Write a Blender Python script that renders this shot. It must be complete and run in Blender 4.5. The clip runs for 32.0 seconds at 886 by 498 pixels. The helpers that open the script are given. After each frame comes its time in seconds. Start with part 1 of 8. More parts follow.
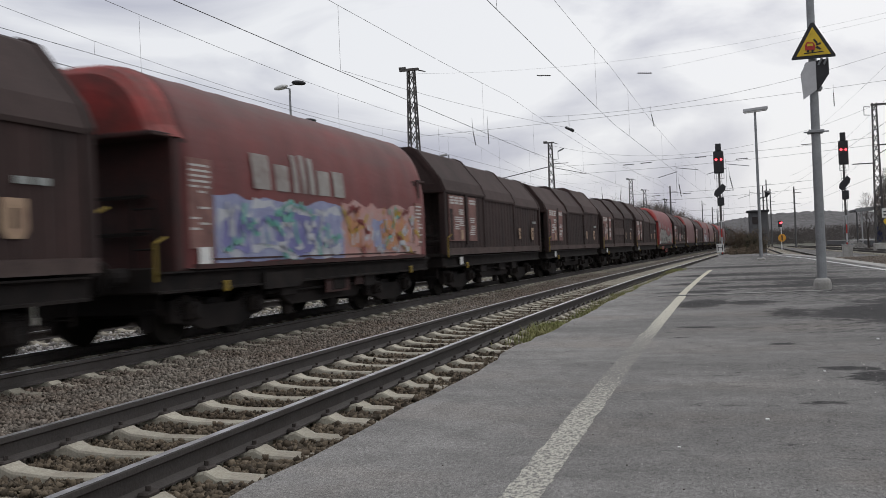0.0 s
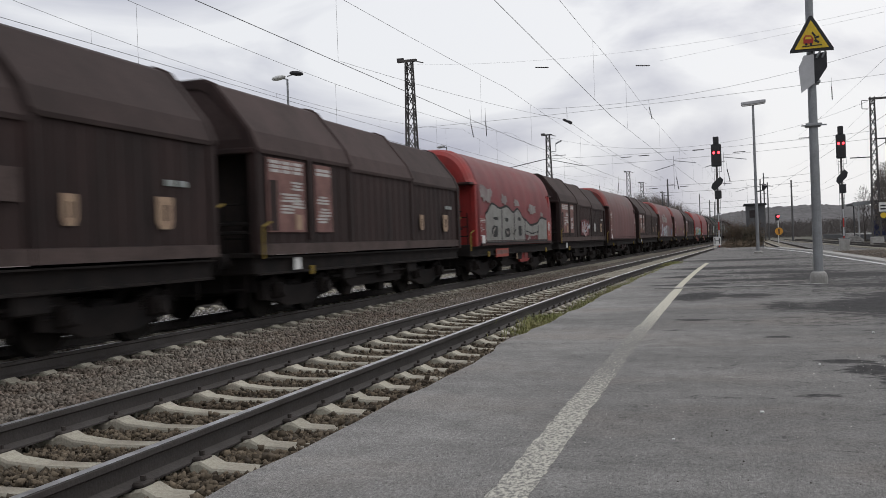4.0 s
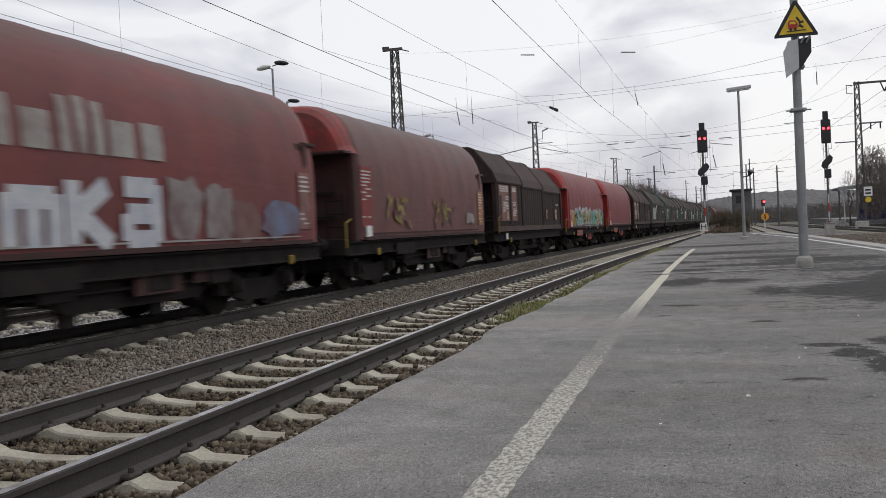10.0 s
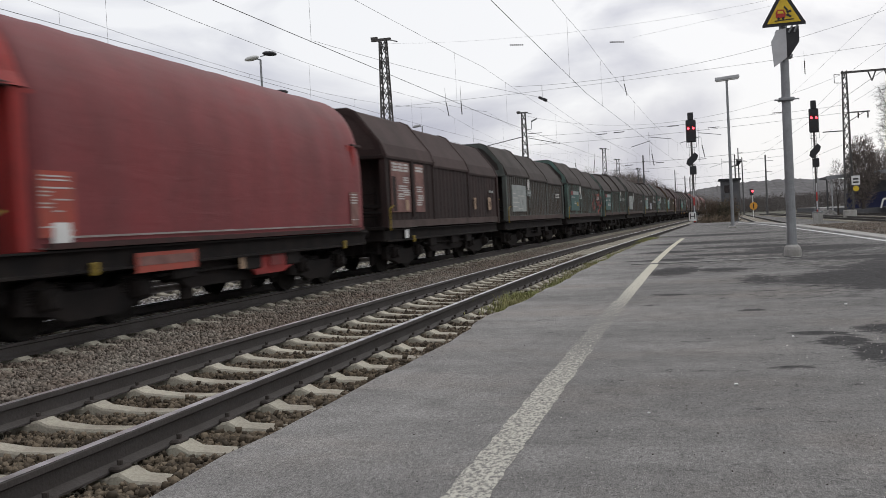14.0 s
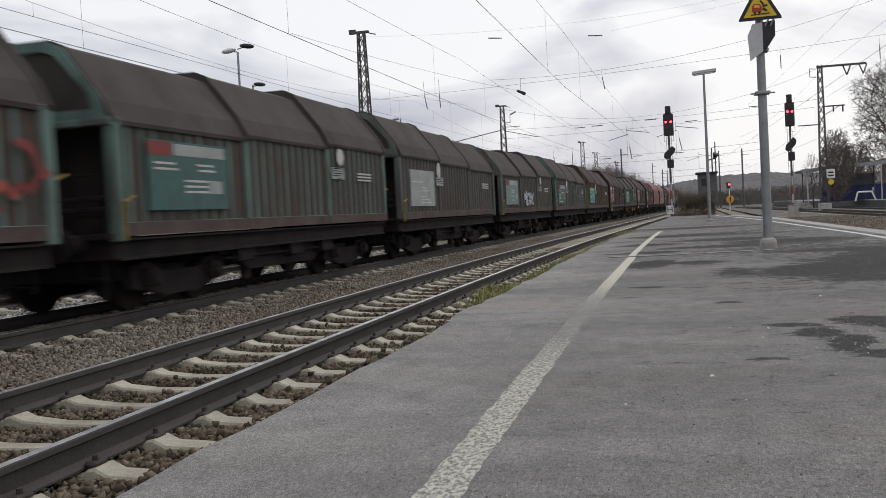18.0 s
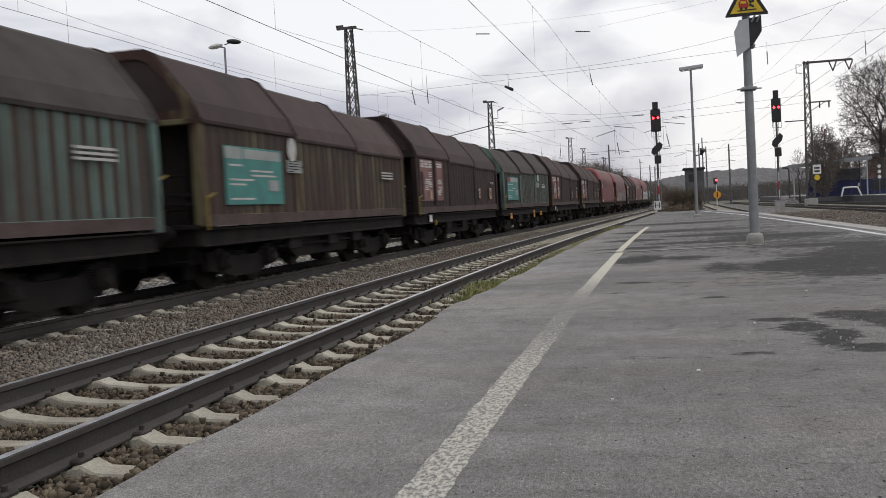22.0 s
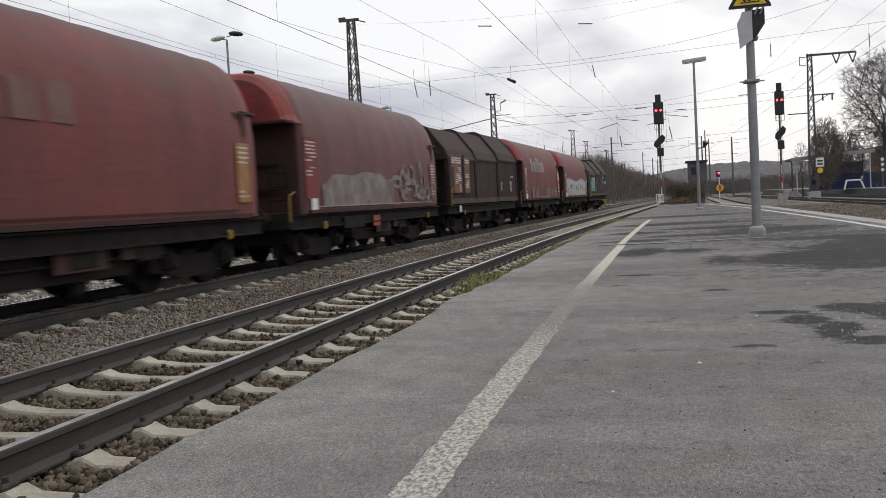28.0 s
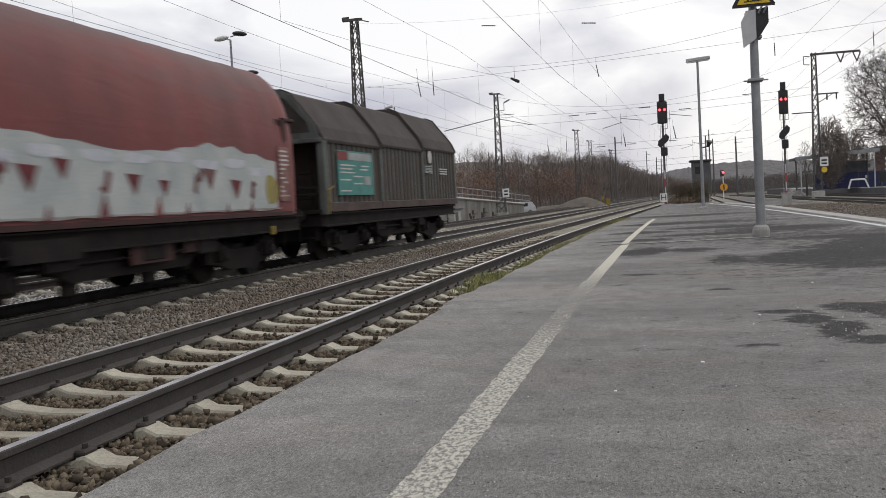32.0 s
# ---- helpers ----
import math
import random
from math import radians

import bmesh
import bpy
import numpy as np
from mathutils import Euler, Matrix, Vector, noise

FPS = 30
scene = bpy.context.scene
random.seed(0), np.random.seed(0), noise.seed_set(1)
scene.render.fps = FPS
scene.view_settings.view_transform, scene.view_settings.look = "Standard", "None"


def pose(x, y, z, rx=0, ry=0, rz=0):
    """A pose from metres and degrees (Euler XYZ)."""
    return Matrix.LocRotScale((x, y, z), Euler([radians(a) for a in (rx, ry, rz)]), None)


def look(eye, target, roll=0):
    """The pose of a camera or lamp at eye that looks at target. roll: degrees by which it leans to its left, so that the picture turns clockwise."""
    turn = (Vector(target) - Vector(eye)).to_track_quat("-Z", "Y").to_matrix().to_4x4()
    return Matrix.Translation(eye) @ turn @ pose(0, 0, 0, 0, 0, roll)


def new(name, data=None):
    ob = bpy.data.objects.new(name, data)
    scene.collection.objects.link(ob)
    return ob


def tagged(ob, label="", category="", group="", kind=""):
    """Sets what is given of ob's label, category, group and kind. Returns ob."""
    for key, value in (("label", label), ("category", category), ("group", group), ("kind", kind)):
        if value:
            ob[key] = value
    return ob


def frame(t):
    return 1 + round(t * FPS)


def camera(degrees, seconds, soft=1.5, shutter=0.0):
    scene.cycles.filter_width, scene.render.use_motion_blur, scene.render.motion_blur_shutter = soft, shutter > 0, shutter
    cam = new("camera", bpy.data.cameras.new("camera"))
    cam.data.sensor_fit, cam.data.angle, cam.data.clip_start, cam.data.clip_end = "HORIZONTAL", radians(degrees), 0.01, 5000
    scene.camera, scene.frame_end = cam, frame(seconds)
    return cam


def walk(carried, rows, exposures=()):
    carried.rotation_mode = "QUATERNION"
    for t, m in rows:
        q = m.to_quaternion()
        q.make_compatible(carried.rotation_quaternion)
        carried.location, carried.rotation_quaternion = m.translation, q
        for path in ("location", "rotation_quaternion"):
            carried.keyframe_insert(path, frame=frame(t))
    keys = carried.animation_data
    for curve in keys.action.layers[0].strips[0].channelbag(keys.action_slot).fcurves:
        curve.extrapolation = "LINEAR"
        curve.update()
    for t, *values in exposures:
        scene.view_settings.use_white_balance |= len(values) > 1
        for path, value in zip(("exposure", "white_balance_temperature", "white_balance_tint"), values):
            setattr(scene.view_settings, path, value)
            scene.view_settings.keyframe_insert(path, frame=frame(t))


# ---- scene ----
# ---- the camera: a low tripod on the platform, panned by hand ----
cam = camera(50.4, 32.0, soft=0.8, shutter=0.5)
PATH = [(0, -15.972, 0.246, -2.462), (0.5, -15.876, 0.179, -2.468), (1, -15.767, 0.118, -2.670), (1.5, -15.753, 0.054, -2.747), (2, -15.763, 0.002, -2.435), (2.5, -15.842, -0.056, -2.318), (3, -15.832, -0.110, -2.214), (3.5, -15.819, -0.195, -2.182), (5.5, -15.806, -0.429, -2.102), (6, -15.761, -0.504, -2.077), (6.5, -15.698, -0.541, -2.224), (7, -15.647, -0.587, -2.576), (7.5, -15.572, -0.638, -2.431), (8, -15.484, -0.696, -2.677), (8.5, -15.380, -0.776, -2.631), (9, -15.295, -0.837, -2.771), (9.5, -15.194, -0.897, -2.903), (10, -15.112, -0.978, -2.785), (10.5, -15.042, -1.058, -3.114), (11, -14.982, -1.145, -3.450), (11.5, -14.906, -1.233, -3.519), (12, -14.844, -1.285, -3.271), (12.5, -14.782, -1.376, -3.215), (13, -14.711, -1.436, -3.446), (13.5, -14.620, -1.490, -2.988), (14, -14.517, -1.576, -3.029), (14.5, -14.414, -1.657, -3.086), (16.5, -13.681, -1.888, -3.150), (17, -13.496, -1.915, -2.615), (17.5, -13.381, -1.989, -3.086), (18, -13.250, -2.045, -3.075), (18.5, -13.136, -2.092, -3.022), (19, -13.049, -2.117, -3.155), (19.5, -12.959, -2.176, -3.478), (20, -12.855, -2.170, -3.108), (20.5, -12.763, -2.218, -3.074), (21, -12.680, -2.236, -2.805), (21.5, -12.618, -2.282, -3.085), (22, -12.543, -2.330, -3.153), (22.5, -12.501, -2.368, -3.558), (23, -12.491, -2.423, -3.514), (23.5, -12.507, -2.471, -3.371), (24, -12.526, -2.492, -3.240), (24.5, -12.548, -2.532, -3.224), (25, -12.548, -2.573, -3.292), (25.5, -12.591, -2.596, -3.133), (27.5, -12.686, -2.757, -3.173), (28, -12.711, -2.765, -3.102), (28.5, -12.743, -2.799, -3.178), (29, -12.786, -2.825, -3.325), (29.5, -12.825, -2.832, -3.300), (30, -12.846, -2.828, -3.264), (30.5, -12.875, -2.821, -3.259), (31, -12.919, -2.831, -3.458), (31.5, -12.909, -2.795, -3.132), (32, -12.938, -2.772, -3.155)]


def view(t, yaw, pitch, roll):
    """The camera's pose at t seconds from its turn, tilt and lean in degrees."""
    u = (32 - t) / 32
    return (pose(-0.034 * u, -0.054 * u, 0.814 + 0.022 * u) @ pose(0, 0, 0, 0, 0, -yaw)
            @ pose(0, 0, 0, 90 + pitch) @ pose(0, 0, 0, 0, 0, roll))


EXPOSURE = [(0, -0.06, 6400, 10), (6, -0.02, 6420, 10), (14, 0.06, 6460, 10), (25, 0.09, 6510, 10), (32, 0.14, 6550, 10)]
walk(cam, [(t, view(t, a, b, c)) for t, a, b, c in PATH], EXPOSURE)

# ---- world: an overcast sky, bright behind thin cloud ----
world = bpy.data.worlds.new("overcast")
scene.world = world
world.use_nodes = True
wn, wl = world.node_tree.nodes, world.node_tree.links
wn.clear()
w_out = wn.new("ShaderNodeOutputWorld")
w_bg = wn.new("ShaderNodeBackground")
w_sky = wn.new("ShaderNodeTexSky")
w_sky.sky_type = "NISHITA"
w_sky.sun_disc = False
w_sky.sun_elevation = radians(38)
w_sky.sun_rotation = radians(20)
w_sky.air_density, w_sky.dust_density = 1.0, 3.0
w_co = wn.new("ShaderNodeTexCoord")
w_map = wn.new("ShaderNodeMapping")
w_map.inputs["Scale"].default_value = (1.0, 1.0, 2.6)
w_map.inputs["Location"].default_value = (0.35, 0.1, 0.0)
w_noise = wn.new("ShaderNodeTexNoise")
w_noise.inputs["Scale"].default_value = 2.7
w_noise.inputs["Detail"].default_value = 7
w_noise.inputs["Roughness"].default_value = 0.5
w_noise.inputs["Distortion"].default_value = 0.5
w_ramp = wn.new("ShaderNodeValToRGB")
w_ramp.color_ramp.elements[0].position = 0.34
w_ramp.color_ramp.elements[0].color = (0.47, 0.48, 0.565, 1)
w_ramp.color_ramp.elements[1].position = 0.515
w_ramp.color_ramp.elements[1].color = (0.885, 0.889, 0.905, 1)
w_mix = wn.new("ShaderNodeMix")
w_mix.data_type = "RGBA"
w_mix.inputs[0].default_value = 0.93
w_gain = wn.new("ShaderNodeVectorMath")
w_gain.operation = "SCALE"
w_gain.inputs["Scale"].default_value = 0.12
wl.new(w_co.outputs["Generated"], w_map.inputs["Vector"])
wl.new(w_map.outputs["Vector"], w_noise.inputs["Vector"])
w_sep = wn.new("ShaderNodeSeparateXYZ")
wl.new(w_co.outputs["Generated"], w_sep.inputs["Vector"])
w_side = wn.new("ShaderNodeMapRange")       # heavier cloud over the train's side, thinner over the hills
w_side.inputs["From Min"].default_value, w_side.inputs["From Max"].default_value = -0.75, 0.0
w_side.inputs["To Min"].default_value, w_side.inputs["To Max"].default_value = -0.12, 0.03
wl.new(w_sep.outputs["X"], w_side.inputs["Value"])
w_add = wn.new("ShaderNodeMath")
w_add.operation = "ADD"
wl.new(w_noise.outputs["Fac"], w_add.inputs[0])
wl.new(w_side.outputs["Result"], w_add.inputs[1])
w_low = wn.new("ShaderNodeMapRange")        # greyer towards the horizon
w_low.inputs["From Min"].default_value, w_low.inputs["From Max"].default_value = 0.02, 0.27
w_low.inputs["To Min"].default_value, w_low.inputs["To Max"].default_value = -0.02, 0.03
wl.new(w_sep.outputs["Z"], w_low.inputs["Value"])
w_sum = wn.new("ShaderNodeMath")
w_sum.operation = "ADD"
wl.new(w_add.outputs["Value"], w_sum.inputs[0])
wl.new(w_low.outputs["Result"], w_sum.inputs[1])
w_right = wn.new("ShaderNodeMapRange")      # heavier cloud low over the far platform
w_right.inputs["From Min"].default_value, w_right.inputs["From Max"].default_value = -0.22, 0.06
w_right.inputs["To Min"].default_value, w_right.inputs["To Max"].default_value = 0.0, -0.13
wl.new(w_sep.outputs["X"], w_right.inputs["Value"])
w_fade = wn.new("ShaderNodeMapRange")
w_fade.inputs["From Min"].default_value, w_fade.inputs["From Max"].default_value = 0.05, 0.20
w_fade.inputs["To Min"].default_value, w_fade.inputs["To Max"].default_value = 1.0, 0.0
wl.new(w_sep.outputs["Z"], w_fade.inputs["Value"])
w_mul = wn.new("ShaderNodeMath")
w_mul.operation = "MULTIPLY_ADD"
wl.new(w_right.outputs["Result"], w_mul.inputs[0])
wl.new(w_fade.outputs["Result"], w_mul.inputs[1])
wl.new(w_sum.outputs["Value"], w_mul.inputs[2])
wl.new(w_mul.outputs["Value"], w_ramp.inputs["Fac"])
wl.new(w_sky.outputs["Color"], w_gain.inputs[0])
wl.new(w_gain.outputs["Vector"], w_mix.inputs[6])
wl.new(w_ramp.outputs["Color"], w_mix.inputs[7])
wl.new(w_mix.outputs[2], w_bg.inputs["Color"])
w_bg.inputs["Strength"].default_value = 1.0
wl.new(w_bg.outputs["Background"], w_out.inputs["Surface"])

sun_data = bpy.data.lights.new("sun", "SUN")
sun_data.energy = 0.6
sun_data.angle = radians(25)
sun_data.color = (1.0, 0.97, 0.93)
sun = new("sun", sun_data)
sun.matrix_basis = look((20, 40, 50), (0, 15, 0))

# ---- materials ----


def material(name, base, rough=0.8, metal=0.0, second=None, scale=3.0, spread=0.18, fine=40.0,
             bump=0.3, random_shift=0.0, island=False, lo=0.35, hi=0.68, stretch=(1, 1, 1), spec=0.3, even=False):
    """Two scales of noise over a base colour: stains of the second colour and a fine grain with relief."""
    m = bpy.data.materials.new(name)
    m.use_nodes = True
    n, l = m.node_tree.nodes, m.node_tree.links
    b = n["Principled BSDF"]
    b.inputs["Roughness"].default_value = rough
    b.inputs["Metallic"].default_value = metal
    b.inputs["Specular IOR Level"].default_value = spec
    co = n.new("ShaderNodeTexCoord")
    mp = n.new("ShaderNodeMapping")
    mp.inputs["Scale"].default_value = stretch
    l.new(co.outputs["Object"], mp.inputs["Vector"])
    big = n.new("ShaderNodeTexNoise")
    big.inputs["Scale"].default_value = scale
    big.inputs["Detail"].default_value = 6
    big.inputs["Roughness"].default_value = 0.62
    l.new(mp.outputs["Vector"], big.inputs["Vector"])
    small = n.new("ShaderNodeTexNoise")
    small.inputs["Scale"].default_value = fine
    small.inputs["Detail"].default_value = 4
    l.new(co.outputs["Object"] if even else mp.outputs["Vector"], small.inputs["Vector"])
    ramp = n.new("ShaderNodeMapRange")
    ramp.inputs["From Min"].default_value, ramp.inputs["From Max"].default_value = lo, hi
    l.new(big.outputs["Fac"], ramp.inputs["Value"])
    mix = n.new("ShaderNodeMix")
    mix.data_type = "RGBA"
    dark = second or tuple(c * 0.55 for c in base)
    mix.inputs[6].default_value = (*base, 1)
    mix.inputs[7].default_value = (*dark, 1)
    l.new(ramp.outputs["Result"], mix.inputs[0])
    hsv = n.new("ShaderNodeHueSaturation")
    l.new(mix.outputs[2], hsv.inputs["Color"])
    val = n.new("ShaderNodeMapRange")
    val.inputs["From Min"].default_value, val.inputs["From Max"].default_value = 0.25, 0.75
    val.inputs["To Min"].default_value, val.inputs["To Max"].default_value = 1 - spread, 1 + spread
    l.new(small.outputs["Fac"], val.inputs["Value"])
    last = val.outputs["Result"]
    if random_shift:
        src = n.new("ShaderNodeNewGeometry").outputs["Random Per Island"] if island else n.new("ShaderNodeObjectInfo").outputs["Random"]
        rr = n.new("ShaderNodeMapRange")
        rr.inputs["To Min"].default_value, rr.inputs["To Max"].default_value = 1 - random_shift, 1 + random_shift
        l.new(src, rr.inputs["Value"])
        mul = n.new("ShaderNodeMath")
        mul.operation = "MULTIPLY"
        l.new(last, mul.inputs[0])
        l.new(rr.outputs["Result"], mul.inputs[1])
        last = mul.outputs["Value"]
    l.new(last, hsv.inputs["Value"])
    l.new(hsv.outputs["Color"], b.inputs["Base Color"])
    if bump:
        bp = n.new("ShaderNodeBump")
        bp.inputs["Strength"].default_value = bump
        bp.inputs["Distance"].default_value = 0.01
        l.new(small.outputs["Fac"], bp.inputs["Height"])
        l.new(bp.outputs["Normal"], b.inputs["Normal"])
    return m


def glow(name, colour, strength):
    m = bpy.data.materials.new(name)
    m.use_nodes = True
    b = m.node_tree.nodes["Principled BSDF"]
    b.inputs["Base Color"].default_value = (*colour, 1)
    b.inputs["Emission Color"].default_value = (*colour, 1)
    b.inputs["Emission Strength"].default_value = strength
    return m


def worn_paint(name, paint, ground, lo, hi, scale=9.0, rough=0.8):
    """Paint that has flaked off to the ground under it."""
    m = material(name, paint, rough, second=ground, scale=scale, lo=lo, hi=hi, spread=0.2, fine=90, bump=0.3)
    return m


# old spills on the platform: centre, half sizes, turn and strength
STAINS = [(0.76, 6.36, 0.15, 0.09, 0, 0.50), (0.87, 5.97, 0.11, 0.24, -10, 0.48), (0.97, 5.54, 0.10, 0.30, -14, 0.48), (1.08, 5.14, 0.16, 0.12, 0, 0.46), (1.25, 6.50, 0.19, 0.24, 0, 0.46),
          (1.58, 6.15, 0.28, 0.50, 0, 0.48), (1.45, 5.36, 0.18, 0.20, 0, 0.42), (1.85, 5.7, 0.40, 0.80, 0, 0.50),
          (1.45, 10.9, 0.60, 0.80, -20, 0.34), (2.3, 11.6, 0.80, 1.40, -10, 0.40), (0.72, 11.3, 0.25, 0.70, -8, 0.28), (0.42, 13.2, 0.30, 0.40, 0, 0.32), (3.1, 12.2, 0.80, 2.00, 0, 0.42), (2.0, 9.75, 0.50, 0.30, 0, 0.30),
          (-0.22, 13.2, 0.26, 0.80, -6, 0.48), (-0.24, 16.4, 0.42, 0.34, 0, 0.55), (-0.80, 16.3, 0.26, 0.16, 0, 0.42), (-0.20, 9.52, 0.17, 0.09, 0, 0.50), (-0.36, 8.5, 0.09, 0.07, 0, 0.30), (0.47, 7.88, 0.09, 0.10, 0, 0.36),
          (-0.42, 4.65, 0.09, 0.09, 0, 0.24), (0.08, 4.93, 0.42, 0.04, 0, 0.15), (0.47, 5.02, 0.15, 0.05, 0, 0.24), (0.9, 17.6, 0.90, 0.40, 0, 0.42), (-0.35, 19.5, 0.50, 0.50, 0, 0.46), (1.3, 20.6, 1.00, 0.60, 0, 0.40), (-0.1, 24.0, 0.70, 0.60, 0, 0.42),
          (1.0, 24, 1.60, 1.00, 0, 0.22), (0.6, 31, 1.50, 1.40, 0, 0.24), (2.4, 18.6, 1.00, 1.00, 0, 0.30), (2.6, 15.0, 0.90, 0.40, 0, 0.30)]


def asphalt_material():
    """Old asphalt: gritty grain with dark pits, worn pale and brown clouds, dark ragged spills."""
    m = bpy.data.materials.new("asphalt")
    m.use_nodes = True
    n, l = m.node_tree.nodes, m.node_tree.links
    b = n["Principled BSDF"]
    b.inputs["Roughness"].default_value = 0.9
    b.inputs["Specular IOR Level"].default_value = 0.14
    co = n.new("ShaderNodeTexCoord")

    def noise(scale, detail, rough, stretch=(1, 1, 1), twist=0.0):
        mp = n.new("ShaderNodeMapping")
        mp.inputs["Scale"].default_value = stretch
        l.new(co.outputs["Object"], mp.inputs["Vector"])
        t = n.new("ShaderNodeTexNoise")
        t.inputs["Scale"].default_value = scale
        t.inputs["Detail"].default_value = detail
        t.inputs["Roughness"].default_value = rough
        t.inputs["Distortion"].default_value = twist
        l.new(mp.outputs["Vector"], t.inputs["Vector"])
        return t.outputs["Fac"]

    def span(value, a, b_, c, d):
        r = n.new("ShaderNodeMapRange")
        for k, v in (("From Min", a), ("From Max", b_), ("To Min", c), ("To Max", d)):
            r.inputs[k].default_value = v
        l.new(value, r.inputs["Value"])
        return r.outputs["Result"]

    def both(a, b_, op):
        t = n.new("ShaderNodeMath")
        t.operation = op
        for i, v in enumerate((a, b_)):
            if isinstance(v, float):
                t.inputs[i].default_value = v
            else:
                l.new(v, t.inputs[i])
        return t.outputs["Value"]

    def blend(f, a, c):
        t = n.new("ShaderNodeMix")
        t.data_type = "RGBA"
        l.new(f, t.inputs[0])
        for i, v in ((6, a), (7, c)):
            if isinstance(v, tuple):
                t.inputs[i].default_value = (*v, 1)
            else:
                l.new(v, t.inputs[i])
        return t.outputs[2]

    clouds = noise(0.55, 8, 0.62, (0.55, 1.3, 1), 0.4)
    worn = blend(span(clouds, 0.36, 0.64, 0, 1), (0.232, 0.226, 0.217), (0.158, 0.153, 0.148))
    brown = blend(span(noise(0.7, 6, 0.6, (0.7, 1.2, 1)), 0.50, 0.68, 0, 0.55), worn, (0.215, 0.190, 0.170))
    mottle = span(noise(6, 9, 0.75, (1.1, 0.7, 1)), 0.32, 0.68, 0.82, 1.18)
    grit = both(span(noise(60, 5, 0.8, (1.2, 0.5, 1)), 0.34, 0.66, 0.6, 1.4), span(noise(210, 2, 0.7, (1, 0.5, 1)), 0.34, 0.66, 0.6, 1.4), "MULTIPLY")
    cells = n.new("ShaderNodeTexVoronoi")
    cells.inputs["Scale"].default_value = 26
    l.new(co.outputs["Object"], cells.inputs["Vector"])
    pits = span(cells.outputs["Distance"], 0.05, 0.13, 0.30, 1.0)
    edge = n.new("ShaderNodeSeparateXYZ")
    l.new(co.outputs["Object"], edge.inputs["Vector"])
    strip = span(edge.outputs["X"], -1.5, -0.4, 1.22, 1.0)      # the walked-off strip along the track is paler
    bright = both(both(both(mottle, grit, "MULTIPLY"), pits, "MULTIPLY"), strip, "MULTIPLY")

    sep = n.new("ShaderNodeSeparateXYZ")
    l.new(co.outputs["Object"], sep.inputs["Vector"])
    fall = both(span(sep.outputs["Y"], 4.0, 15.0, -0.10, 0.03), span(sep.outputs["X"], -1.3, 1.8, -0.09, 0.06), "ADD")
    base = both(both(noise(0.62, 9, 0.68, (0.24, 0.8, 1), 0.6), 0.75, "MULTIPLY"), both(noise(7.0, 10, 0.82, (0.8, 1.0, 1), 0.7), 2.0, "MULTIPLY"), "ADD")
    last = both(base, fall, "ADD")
    for x, y, rx, ry, turn, k in STAINS:
        mv = n.new("ShaderNodeMapping")
        mv.vector_type = "TEXTURE"
        mv.inputs["Location"].default_value = (x, y, 0)
        mv.inputs["Rotation"].default_value = (0, 0, radians(turn))
        mv.inputs["Scale"].default_value = (rx, ry, 1)
        l.new(co.outputs["Object"], mv.inputs["Vector"])
        ln = n.new("ShaderNodeVectorMath")
        ln.operation = "LENGTH"
        l.new(mv.outputs["Vector"], ln.inputs[0])
        last = both(last, span(ln.outputs["Value"], 0.25, 1.5, k * 1.35, 0.0), "ADD")
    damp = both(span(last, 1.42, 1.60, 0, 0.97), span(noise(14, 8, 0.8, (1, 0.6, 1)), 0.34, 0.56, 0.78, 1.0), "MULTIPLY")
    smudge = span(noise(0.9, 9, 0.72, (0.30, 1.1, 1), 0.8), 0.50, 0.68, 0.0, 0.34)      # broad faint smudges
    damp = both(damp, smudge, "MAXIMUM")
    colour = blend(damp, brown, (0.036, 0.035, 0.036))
    hsv = n.new("ShaderNodeHueSaturation")
    l.new(colour, hsv.inputs["Color"])
    l.new(bright, hsv.inputs["Value"])
    l.new(hsv.outputs["Color"], b.inputs["Base Color"])
    bp = n.new("ShaderNodeBump")
    bp.inputs["Strength"].default_value = 0.55
    bp.inputs["Distance"].default_value = 0.004
    l.new(both(grit, pits, "MULTIPLY"), bp.inputs["Height"])
    l.new(bp.outputs["Normal"], b.inputs["Normal"])
    return m


